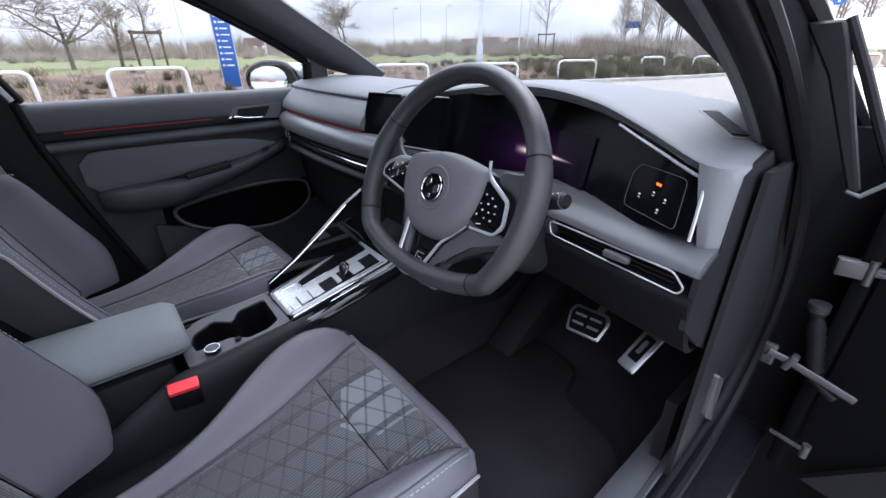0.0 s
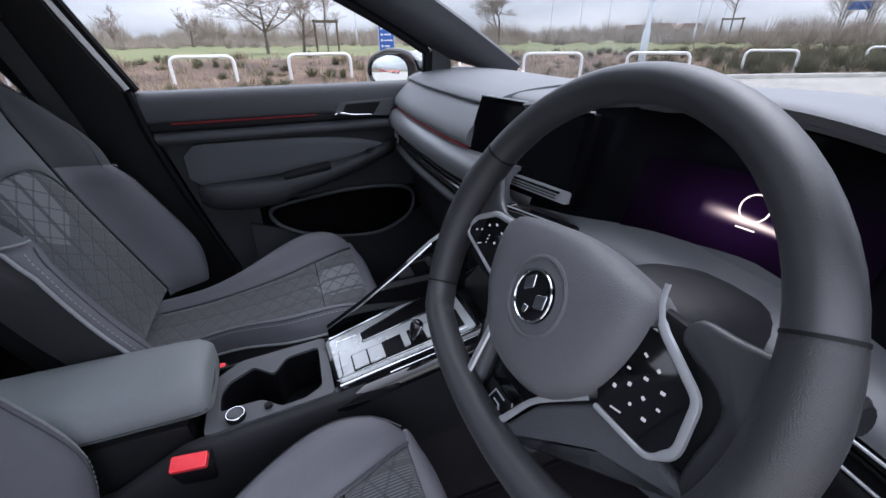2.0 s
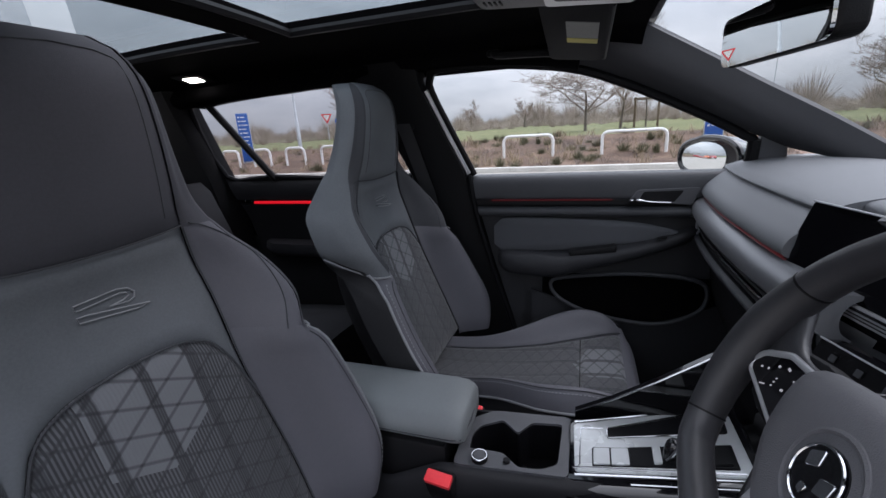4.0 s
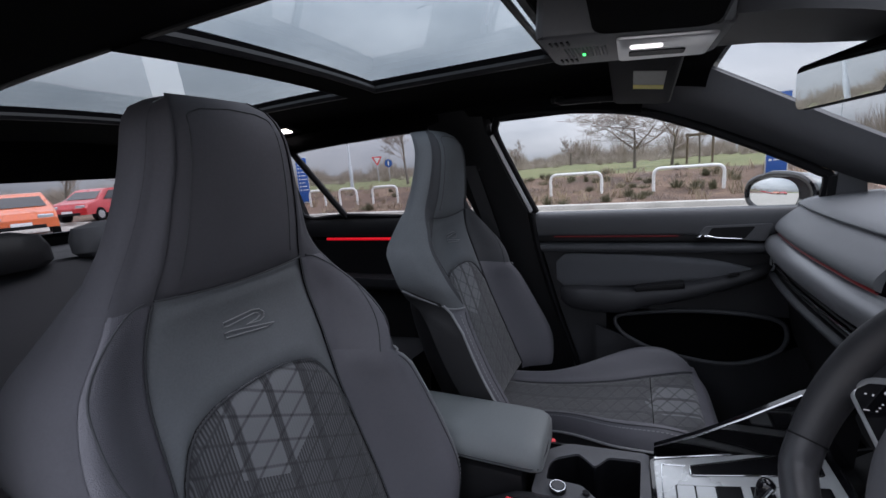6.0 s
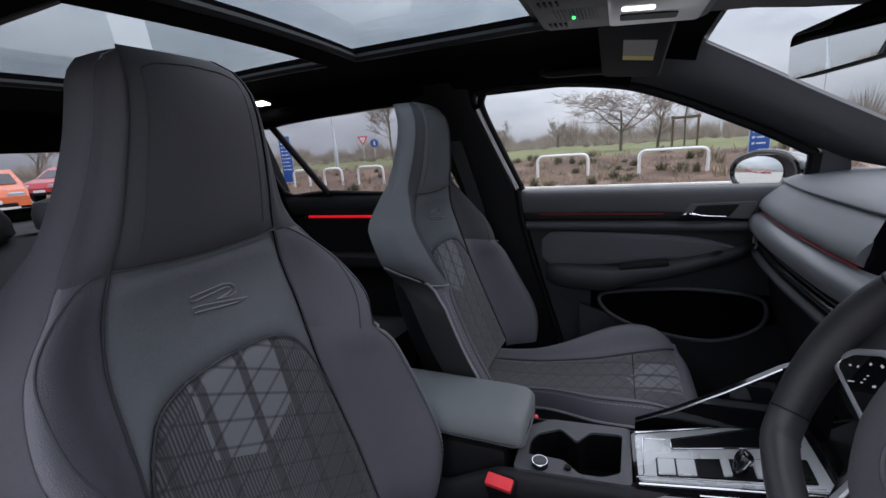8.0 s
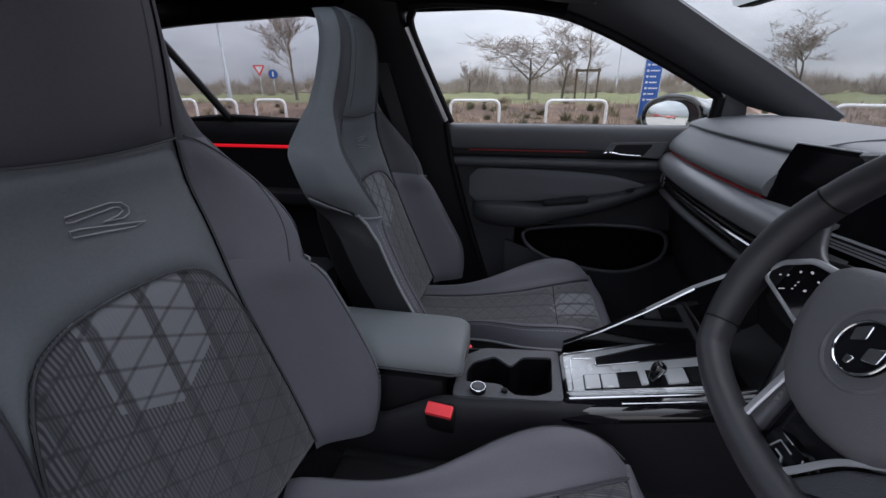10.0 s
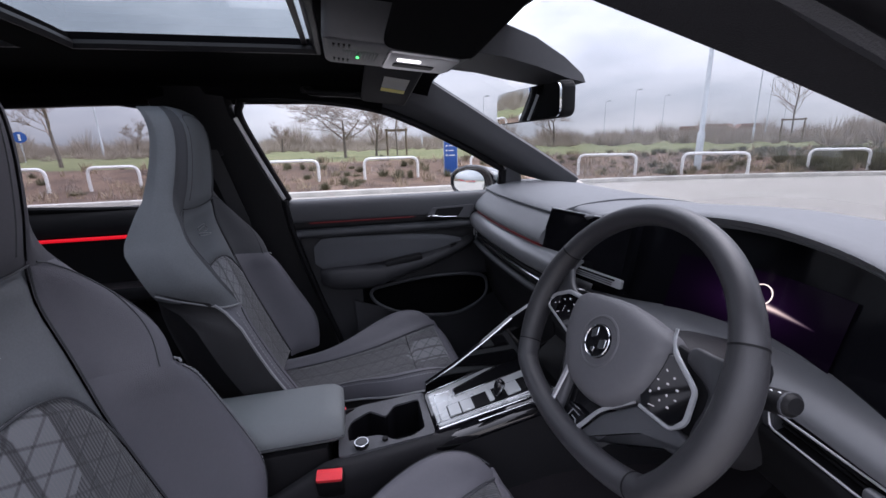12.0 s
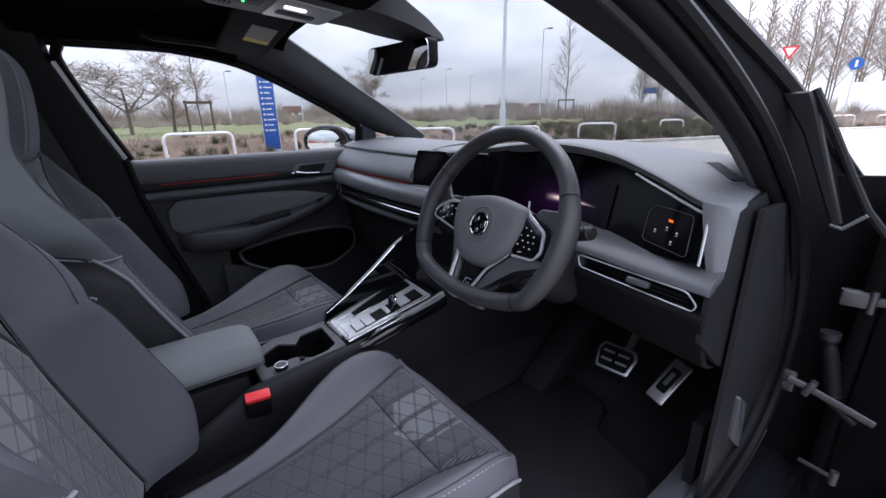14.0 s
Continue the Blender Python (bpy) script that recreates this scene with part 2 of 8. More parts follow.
M_ORANGE = glow_mat("backlit_icon_orange", (1.0, 0.17, 0.01), 0.75)
M_AMBIENT = glow_mat("red_ambient_light", (0.85, 0.01, 0.02), 0.45)
M_AMBDIM = glow_mat("dim_red_ambient_light", (0.20, 0.004, 0.008), 0.12)
M_LED = glow_mat("warm_white_led", (1.0, 0.93, 0.80), 9.0)
M_LEDDIM = glow_mat("dim_white_led", (1.0, 0.96, 0.90), 1.6)
M_GREENLED = glow_mat("green_led", (0.05, 0.9, 0.15), 2.0)

# ---- mesh helpers ----
def part(name, bm, material, parent, label="", sharp=40, two=None):
    """Links a bmesh, given in the place's own coordinates, as one mesh object under a thing or a part."""
    root = parent
    while root and root.parent:
        root = root.parent
    if root:
        bmesh.ops.transform(bm, matrix=root.matrix_basis.inverted(), verts=bm.verts)
    bmesh.ops.recalc_face_normals(bm, faces=bm.faces) if two is None else None
    me = bpy.data.meshes.new(name)
    bm.to_mesh(me)
    bm.free()
    me.materials.append(material)
    me.shade_smooth()
    me.set_sharp_from_angle(angle=radians(sharp))
    ob = new(name, me)
    ob.parent = parent
    if label:
        ob["label"] = label
    return ob


def thing(name, label, category, loc=(0, 0, 0), group="", kind=""):
    ob = new(name)
    ob.empty_display_size = 0.05
    ob.matrix_basis = Matrix.Translation(loc)
    return tagged(ob, label, category, group, kind)


def single(name, bm, material, label, category, group="", kind="", sharp=40):
    return tagged(part(name, bm, material, None, "", sharp), label, category, group, kind)


def curve(pts, n=6, closed=False):
    """Catmull-Rom points through pts."""
    P = [Vector(p) for p in pts]
    out, N = [], len(P)
    for i in range(N if closed else N - 1):
        a = P[(i - 1) % N] if closed or i else P[0]
        b, c = P[i], P[(i + 1) % N]
        d = P[(i + 2) % N] if closed or i + 2 < N else P[-1]
        for k in range(n):
            t = k / n
            out.append(0.5 * (2 * b + (c - a) * t + (2 * a - 5 * b + 4 * c - d) * t * t + (3 * b - a - 3 * c + d) * t ** 3))
    if not closed:
        out.append(P[-1])
    return out


def lerp(x, table):
    """Smooth value at x from rows (x, value)."""
    if x <= table[0][0]:
        return table[0][1]
    for (a, va), (b, vb) in zip(table, table[1:]):
        if x <= b:
            t = (x - a) / (b - a)
            return va + (vb - va) * t
    return table[-1][1]


def smooth_table(pts, n=8):
    return [(p.x, p.y) for p in curve([(a, b, 0) for a, b in pts], n)]


def grid(bm, rows, closed=False, uvs=None):
    vs = [[bm.verts.new(p) for p in r] for r in rows]
    lay = (bm.loops.layers.uv.get("UVMap") or bm.loops.layers.uv.new("UVMap")) if uvs else None
    for i in range(len(rows) - 1):
        m = len(rows[i])
        for j in range(m if closed else m - 1):
            k = (j + 1) % m
            try:
                f = bm.faces.new((vs[i][j], vs[i][k], vs[i + 1][k], vs[i + 1][j]))
            except ValueError:
                continue
            if uvs:
                for lp, (a, b) in zip(f.loops, ((i, j), (i, k), (i + 1, k), (i + 1, j))):
                    lp[lay].uv = uvs[a][b]
    return vs


def sheet(rows, off, uvs=None):
    """A solid sheet: the grid of rows, its copy shifted by off, and the rim between."""
    bm = bmesh.new()
    a = grid(bm, rows, uvs=uvs)
    o = Vector(off)
    b = grid(bm, [[Vector(p) + o for p in r] for r in rows])
    ring = lambda g: [g[0][j] for j in range(len(g[0]))] + [g[i][-1] for i in range(1, len(g))] + [g[-1][j] for j in range(len(g[0]) - 2, -1, -1)] + [g[i][0] for i in range(len(g) - 2, 0, -1)]
    ra, rb = ring(a), ring(b)
    for i in range(len(ra)):
        k = (i + 1) % len(ra)
        bm.faces.new((ra[i], ra[k], rb[k], rb[i]))
    return bm


def loft(rings, cap=True, bm=None):
    bm = bm or bmesh.new()
    vs = grid(bm, rings, closed=True)
    if cap:
        bm.faces.new(vs[0])
        bm.faces.new(list(reversed(vs[-1])))
    return bm


def tube(pts, r, n=8, closed=False, bm=None, flat=1.0, up=None):
    bm = bm or bmesh.new()
    P = [Vector(p) for p in pts]
    N = len(P)
    rs = r if isinstance(r, (list, tuple)) else [r] * N
    rings, ref = [], Vector(up) if up else None
    for i, p in enumerate(P):
        t = (P[(i + 1) % N] - P[i - 1]) if closed else (P[min(i + 1, N - 1)] - P[max(i - 1, 0)])
        t.normalize()
        if ref is None:
            ref = Vector((0, 0, 1)) if abs(t.z) < 0.9 else Vector((1, 0, 0))
        a = t.cross(ref).normalized()
        b = a.cross(t).normalized()
        if not up:
            ref = b
        rings.append([p + (a * math.cos(q) + b * math.sin(q) * flat) * rs[i] for q in (2 * math.pi * k / n for k in range(n))])
    vs = grid(bm, rings + ([rings[0]] if closed else []), closed=True)
    if not closed:
        bm.faces.new(vs[0])
        bm.faces.new(list(reversed(vs[-1])))
    if closed:
        bmesh.ops.remove_doubles(bm, verts=bm.verts, dist=1e-6)
    return bm


def box(c, s, bev=0.004, rot=None, seg=2, bm=None):
    """A box with rounded edges, centre c, size s, turned by the matrix rot."""
    b2 = bmesh.new()
    bmesh.ops.create_cube(b2, size=1.0, matrix=Matrix.Diagonal((*s, 1)))
    if bev:
        bmesh.ops.bevel(b2, geom=list(b2.edges), offset=min(bev, min(s) * 0.48), segments=seg, profile=0.5, affect="EDGES")
    m = Matrix.Translation(c) @ (rot.to_4x4() if rot else Matrix())
    bmesh.ops.transform(b2, matrix=m, verts=b2.verts)
    if bm is None:
        return b2
    join(bm, b2)
    return bm


def join(bm, other):
    me = bpy.data.meshes.new("scratch")
    other.to_mesh(me)
    other.free()
    bm.from_mesh(me)
    bpy.data.meshes.remove(me)
    return bm


def prism(poly, axis, lo, hi, bev=0.0, seg=2, bm=None, m=None):
    """A polygon in the plane across axis (x: y,z; y: x,z; z: x,y), drawn out from lo to hi, edges rounded."""
    b2 = bmesh.new()
    place = {"x": lambda a, b, h: (h, a, b), "y": lambda a, b, h: (a, h, b), "z": lambda a, b, h: (a, b, h)}[axis]
    v0 = [b2.verts.new(place(a, b, lo)) for a, b in poly]
    v1 = [b2.verts.new(place(a, b, hi)) for a, b in poly]
    N = len(poly)
    b2.faces.new(v0)
    b2.faces.new(list(reversed(v1)))
    for i in range(N):
        b2.faces.new((v0[i], v1[i], v1[(i + 1) % N], v0[(i + 1) % N]))
    bmesh.ops.recalc_face_normals(b2, faces=b2.faces)
    if bev:
        bmesh.ops.bevel(b2, geom=list(b2.edges), offset=bev, segments=seg, profile=0.5, affect="EDGES")
    if m:
        bmesh.ops.transform(b2, matrix=m, verts=b2.verts)
    if bm is None:
        return b2
    return join(bm, b2)


def round_poly(pts, r, n=4):
    """2D polygon with rounded corners."""
    out, N = [], len(pts)
    for i in range(N):
        p, a, b = Vector(pts[i]), Vector(pts[i - 1]), Vector(pts[(i + 1) % N])
        da, db = (a - p), (b - p)
        k = min(r, da.length * 0.45, db.length * 0.45)
        p0, p1 = p + da.normalized() * k, p + db.normalized() * k
        for j in range(n + 1):
            t = j / n
            q = p0 * (1 - t) ** 2 + p * 2 * t * (1 - t) + p1 * t * t
            out.append((q.x, q.y))
    return out


def disc_bm(c, r, depth, axis_m, n=24, bev=0.0):
    b = bmesh.new()
    bmesh.ops.create_cone(b, cap_ends=True, segments=n, radius1=r, radius2=r, depth=depth)
    if bev:
        bmesh.ops.bevel(b, geom=[e for e in b.edges if e.is_boundary or len(e.link_faces) == 2 and e.calc_face_angle(0) > 1], offset=bev, segments=2, affect="EDGES")
    bmesh.ops.transform(b, matrix=Matrix.Translation(c) @ axis_m, verts=b.verts)
    return b


def shaped_pane(name, rows, material, parent, label, thick=0.004):
    n = (Vector(rows[0][1]) - Vector(rows[0][0])).cross(Vector(rows[1][0]) - Vector(rows[0][0])).normalized()
    ob = part(name, sheet(rows, n * thick), material, parent, label)
    ob.visible_shadow = False
    return ob

# ---- car body: floor, roof, pillars, glass ----
body = thing("car_body", "dark hatchback body shell with black headliner, glass roof and doorway seals", "car body", (0, 0, 0), kind="structure")

# floor and tunnel
FLOOR = [(-2.1, 0.62), (-1.35, 0.60), (-1.25, 0.34), (-0.95, 0.32), (0.30, 0.30), (0.52, 0.33), (0.74, 0.52), (0.82, 0.80), (0.84, 0.90)]
fl = curve([(0, y, z) for y, z in FLOOR], 4)
rows = [[(x, p.y, p.z + (0.20 * math.exp(-(x / 0.11) ** 4) if p.z < 0.62 else 0)) for x in np.linspace(-0.74, 0.74, 41)] for p in fl]
part("floor_carpet", sheet(rows, (0, 0.005, -0.03)), M_CARPET, body, "black looped carpet")

# roof opening: left/right edge, front, bar, back
RL, RX, RF, RB0, RB1, RR = -0.290, 0.305, -0.370, -0.862, -0.948, -1.62


def roof_z(x, y):
    return 1.422 - 0.09 * x * x - 0.030 * max(0, y + 0.45) ** 2 / 0.2 - 0.012 * max(0, -1.0 - y) ** 2 / 0.25


def strip(x0, x1, y0, y1, nx=8, ny=8, fz=roof_z, dz=0.0):
    return [[(x, y, fz(x, y) + dz) for x in np.linspace(x0, x1, nx)] for y in np.linspace(y0, y1, ny)]


SIDE = 0.60


def liner_z(x, y):
    return roof_z(x, y) - 0.062 * (max(0.0, abs(x) - 0.46) / 0.14) ** 2


for nm, a in (("headliner_side", (RX, SIDE, -1.75, -0.06)), ("headliner_side", (-SIDE, RL, -1.75, -0.06))):
    part(nm, sheet(strip(*a, 14, 24, liner_z), (0, 0, 0.03)), M_LINER, body, "black cloth headliner")
part("headliner_front", sheet(strip(RL, RX, RF, -0.06, 8, 8), (0, 0, 0.03)), M_LINER, body, "black cloth headliner")
part("headliner_rear", sheet(strip(RL, RX, -1.95, RR, 8, 8), (0, 0, 0.03)), M_LINER, body, "black cloth headliner")
part("roof_crossbar", sheet(strip(RL, RX, RB0, RB1, 8, 5, dz=-0.004), (0, 0, 0.03)), M_LINER, body, "black cloth bar between the roof panes")
for nm, (x0, x1, y0, y1) in (("front", (-0.5, 0.5, (RB0 + RB1) / 2 + 0.002, RF + 0.1)), ("rear", (-0.5, 0.5, RR - 0.1, (RB0 + RB1) / 2 - 0.002))):
    dz = 0.040
    shaped_pane("roof_glass", strip(x0, x1, y0, y1, 10, 10, dz=dz), M_ROOFGLASS, body, "tinted panoramic roof glass")
# lip round the opening
for y0, y1 in ((RF, RB0), (RB1, RR)):
    lip = [(RL, y0), (RX, y0), (RX, y1), (RL, y1)]
    pts = []
    for i in range(4):
        a, b = Vector(lip[i]), Vector(lip[(i + 1) % 4])
        pts += [a.lerp(b, k / 8) for k in range(8)]
    part("roof_opening_trim", tube([(p.x, p.y, roof_z(p.x, p.y) + 0.006) for p in pts], 0.010, 6, True), M_BLACKP, body)
for y in (-0.42, -0.40):
    part("sunblind_rail", box(((RL + RX) / 2, y + 0.02, roof_z(0, y) + 0.012), (RX - RL, 0.012, 0.006), 0.002), M_BLACKP, body)
# outer roof skin round the glass
for nm, a in (("roof_skin", (0.5, 0.60, -1.95, -0.03)), ("roof_skin", (-0.60, -0.5, -1.95, -0.03)), ("roof_skin", (-0.5, 0.5, -2.0, RR - 0.1)), ("roof_skin", (-0.5, 0.5, RF + 0.1, -0.03))):
    part(nm, sheet(strip(*a, 6, 16, dz=0.035), (0, 0, 0.012)), M_PAINTD, body, "gloss black outer roof")

# side window outlines in (y, z)
WIN_F = [(-0.520, 1.030), (-0.575, 1.165), (-0.618, 1.285), (-0.612, 1.325), (-0.585, 1.342), (-0.42, 1.338), (-0.23, 1.313), (-0.10, 1.269), (0.02, 1.215), (0.12, 1.166), (0.210, 1.116), (0.230, 1.100), (0.230, 1.022)]
WIN_R = [(-0.735, 1.030), (-0.800, 1.20), (-0.850, 1.322), (-1.10, 1.328), (-1.35, 1.318), (-1.475, 1.306), (-1.545, 1.295), (-1.525, 1.045), (-1.30, 1.040)]


def side_x(z):
    """Half width of the cabin inside at height z."""
    return lerp(z, [(0.3, 0.70), (0.9, 0.675), (1.03, 0.665), (1.20, 0.615), (1.345, 0.555)])


for sgn, side in ((-1, "left"), (1, "right")):
    # roof rail above the doors
    rail = [(sgn * (side_x(1.345) + 0.015), y, z) for y, z in ((-1.95, 1.31), (-1.5, 1.335), (-1.1, 1.352), (-0.6, 1.372), (-0.35, 1.362), (-0.2, 1.335))]
    part("roof_rail", tube(curve(rail, 5), 0.034, 10), M_LINER, body, "black cloth roof rail")
    # windscreen pillar: inner trim swept from header to dash
    inner = curve([(sgn * 0.545, -0.10, 1.385), (sgn * 0.565, 0.06, 1.295), (sgn * 0.58, 0.18, 1.226), (sgn * 0.595, 0.34, 1.136), (sgn * 0.61, 0.50, 1.040)], 5)
    outer = curve([(sgn * 0.585, -0.26, 1.330), (sgn * 0.603, -0.10, 1.277), (sgn * 0.622, 0.02, 1.224), (sgn * 0.645, 0.16, 1.154), (sgn * 0.660, 0.30, 1.084)] if sgn < 0 else [(sgn * 0.583, -0.26, 1.290), (sgn * 0.597, -0.10, 1.240), (sgn * 0.615, 0.03, 1.191), (sgn * 0.655, 0.20, 1.110), (sgn * 0.680, 0.33, 1.064)], 5)
    rows = []
    for a, b in zip(inner, outer):
        m = (a + b) / 2 + Vector((-sgn * (0.015 if sgn < 0 else 0.004), -0.010, -0.005))
        rows.append([a + Vector((0, 0.02, 0.02)), a, a.lerp(m, 0.55) + Vector((-sgn * 0.008, 0, 0)), m, b.lerp(m, 0.5), b, b + Vector((sgn * 0.035, 0.01, 0.01)), a + Vector((sgn * 0.03, 0.03, 0.03))])
    # driver's side takes the darkened trim: shade put into its colour
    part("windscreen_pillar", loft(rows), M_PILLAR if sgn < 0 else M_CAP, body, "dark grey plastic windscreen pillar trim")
    # outer pillar skin
    op = curve([(sgn * 0.615, -0.30, 1.385), (sgn * 0.632, -0.10, 1.335), (sgn * 0.653, 0.08, 1.268), (sgn * 0.683, 0.30, 1.183), (sgn * 0.718, 0.60, 1.050), (sgn * 0.775, 0.80, 0.915)] if sgn > 0 else [(sgn * 0.610, -0.26, 1.372), (sgn * 0.620, -0.06, 1.312), (sgn * 0.64, 0.12, 1.232), (sgn * 0.665, 0.34, 1.132), (sgn * 0.70, 0.60, 0.995)], 5)
    part("outer_pillar", tube(op, 0.022, 8, flat=0.7), M_BLACKP if sgn > 0 else M_PAINTD, body, "gloss black outer pillar")
    # middle pillar trim with belt slot
    back = 0.0 if sgn < 0 else -0.17
    bp = [[(sgn * (side_x(z) - d), y + back, z) for y, d in ((ya, -0.01), (ya + 0.012, 0.012), ((ya + yb) / 2, 0.026), (yb - 0.012, 0.012), (yb, -0.01), (yb, -0.05), (ya, -0.05))] for z, ya, yb in
          ((0.36, -0.66, -0.37), (0.55, -0.68, -0.405), (0.76, -0.715, -0.475), (0.92, -0.735, -0.515), (1.03, -0.735, -0.530), (1.18, -0.790, -0.590), (1.30, -0.84, -0.632), (1.37, -0.86, -0.640))]
    part("middle_pillar", loft(bp), M_BLACKP, body, "black plastic pillar trim between the doors")
    # rear pillar
    cp = [[(sgn * (side_x(z) - d), y, z) for y, d in ((ya, -0.02), (ya + 0.02, 0.02), (yb - 0.03, 0.04), (yb, 0.0), (yb, -0.06), (ya, -0.06))] for z, ya, yb in ((0.6, -2.15, -1.50), (0.95, -2.15, -1.52), (1.03, -2.12, -1.535), (1.28, -2.0, -1.55), (1.36, -1.95, -1.55))]
    part("rear_pillar", loft(cp), M_BLACKP, body, "dark plastic rear pillar trim")
    # sill with scuff plate
    sill = [[(sgn * x, y, z) for x, z in ((0.66, 0.30), (0.665, 0.385), (0.70, 0.405), (0.76, 0.40), (0.80, 0.36), (0.80, 0.25), (0.70, 0.22))] for y in np.linspace(-1.3, 0.62, 12)]
    part("door_sill", loft(sill), M_PAINTD, body, "dark painted sill")
    part("sill_trim", sheet([[(sgn * x, y, z + 0.10 * max(0, (y - 0.25) / 0.3) ** 2) for x, z in ((0.645, 0.395), (0.68, 0.412), (0.735, 0.408), (0.742, 0.385))] for y in np.linspace(-0.55, 0.50, 14)], (0, 0, 0.004)), M_GREYP, body, "grey plastic sill trim")
    # corner pane and its post
    if sgn > 0:
        continue
    part("corner_window_post", tube([(-0.672, 0.240, 1.005), (-0.652, 0.236, 1.105)], 0.012, 8), M_BLACKP, body, "black post before the corner window")
    part("corner_window_trim", sheet([[(-0.668, 0.245, 1.005), (-0.668, 0.315, 1.005)], [(-0.658, 0.245, 1.060), (-0.660, 0.312, 1.050)], [(-0.650, 0.245, 1.118), (-0.655, 0.305, 1.090)]], (-0.02, 0, 0)), M_GREYP, body, "grey plastic trim behind the corner window")
    shaped_pane("corner_window", [[(-0.69, 0.30, 1.01), (-0.69, 0.46, 1.00)], [(-0.68, 0.30, 1.09), (-0.685, 0.34, 1.07)]], M_GLASS, body, "small three-cornered clear pane")

# windscreen and header
ws = [[(x, y0 + 0.02 * (x / 0.6) ** 2 * -1, z) for x in np.linspace(-w, w, 12)] for w, y0, z in ((0.62, -0.10, 1.405), (0.64, 0.10, 1.315), (0.665, 0.40, 1.165), (0.70, 0.72, 1.00), (0.69, 0.84, 0.94))]
ws = [[(x, y + 0.10 * (1 - (x / 0.62) ** 2), z + 0.02 * (1 - (x / 0.62) ** 2)) for x, y, z in r] for r in ws]
shaped_pane("windscreen", ws, M_SHIELD, body, "clear raked windscreen")
part("cowl_panel", sheet([[(x, y + 0.10 * (1 - (x / 0.68) ** 2), z) for x in np.linspace(-0.72, 0.72, 12)] for y, z in ((0.58, 0.985), (0.72, 0.955), (0.86, 0.92))], (0, 0, -0.02)), M_BLACKP, body, "black cowl below the windscreen")
part("bulkhead", sheet([[(x, y, z) for x in (-0.74, 0, 0.74)] for y, z in ((0.80, 0.5), (0.84, 0.75), (0.86, 0.95))], (0, 0.03, 0)), M_CARPET, body, "dark bulkhead lining")

# tailgate with rear window
tg = [[(x, y, z) for x in np.linspace(-w, w, 8)] for w, y, z in ((0.60, -2.22, 0.62), (0.60, -2.24, 0.95), (0.56, -2.20, 1.075))]
part("tailgate_lower", sheet(tg, (0, -0.03, 0)), M_BLACKP, body, "dark tailgate trim")
tg = [[(x, y, z) for x in np.linspace(-w, w, 8)] for w, y, z in ((0.50, -2.11, 1.262), (0.54, -1.98, 1.345), (0.55, -1.90, 1.40))]
part("tailgate_upper", sheet(tg, (0, -0.03, 0.01)), M_LINER, body, "dark tailgate header")
shaped_pane("rear_window", [[(x, y, z) for x in np.linspace(-w, w, 8)] for w, y, z in ((0.57, -2.20, 1.06), (0.50, -2.10, 1.28))], M_PRIVACY, body, "tinted rear window")
part("parcel_shelf", sheet([[(x, y, z) for x in np.linspace(-0.6, 0.6, 8)] for y, z in ((-2.2, 1.03), (-1.8, 1.035), (-1.62, 1.02))], (0, 0, -0.02)), M_BLACKP, body, "black parcel shelf")

# doorway seals on the open side, a double bead
seal = curve([(0.716, -0.45, 0.405), (0.722, 0.10, 0.41), (0.722, 0.36, 0.45), (0.722, 0.475, 0.56), (0.722, 0.49, 0.72), (0.714, 0.44, 0.87), (0.705, 0.335, 0.985), (0.690, 0.175, 1.110), (0.668, 0.00, 1.212), (0.640, -0.16, 1.288), (0.618, -0.32, 1.335), (0.605, -0.55, 1.36)], 6)
part("doorway_seal", tube(seal, 0.0145, 10), M_RUBBER, body, "black rubber doorway seal")
part("doorway_seal", tube([p + Vector((0.018, 0.018, 0.010)) for p in seal], 0.011, 8), M_RUBBER, body, "black rubber doorway seal")
part("doorway_flange", tube([p + Vector((-0.016, 0.006, -0.004)) for p in seal], 0.012, 8), M_DARK, body)

# hinge pillar face outside the seal, black painted, with check strap and hinges
hp = [[(x, y, z) for x, y in ((0.735, 0.50 + k), (0.76, 0.515 + k), (0.80, 0.55 + k), (0.84, 0.62 + k), (0.90, 0.66 + k), (0.98, 0.68))] for z, k in ((0.03, 0.02), (0.30, 0.02), (0.45, 0.015), (0.62, 0.0), (0.80, 0.0), (0.92, 0.0), (1.02, 0.06))]
part("hinge_pillar", sheet(hp, (-0.01, 0.02, 0)), M_LINER, body, "black hinge pillar")
part("pillar_flange", sheet([[Vector(a), Vector(a).lerp(Vector(b), 0.5) + Vector((0.006, 0, 0)), Vector(b)] for a, b in (((0.728, 0.47, 0.80), (0.83, 0.80, 0.80)), ((0.725, 0.335, 0.99), (0.778, 0.80, 0.915)), ((0.708, 0.175, 1.115), (0.720, 0.60, 1.05)), ((0.681, 0.0, 1.217), (0.685, 0.30, 1.183)), ((0.653, -0.16, 1.293), (0.655, 0.08, 1.268)), ((0.628, -0.32, 1.34), (0.634, -0.10, 1.335)), ((0.615, -0.55, 1.365), (0.617, -0.30, 1.385)))], (-0.004, 0.01, 0)), M_LINER, body, "black pillar flange")
kick = [[(x, y, z) for y, x in ((0.225, 0.712), (0.30, 0.712), (0.44, 0.708), (0.50, 0.720))] for z in (0.36, 0.50, 0.64, 0.78, 0.88, 1.0)]
part("kick_panel", sheet(kick, (0.008, 0, 0)), M_CAP, body, "dark plastic footwell side panel")
part("flap_gap", box((0.708, 0.385, 0.515), (0.009, 0.064, 0.165), 0.006, Euler((radians(-12), 0, radians(4))).to_matrix()), M_LINER, body, "black gap round the flap")
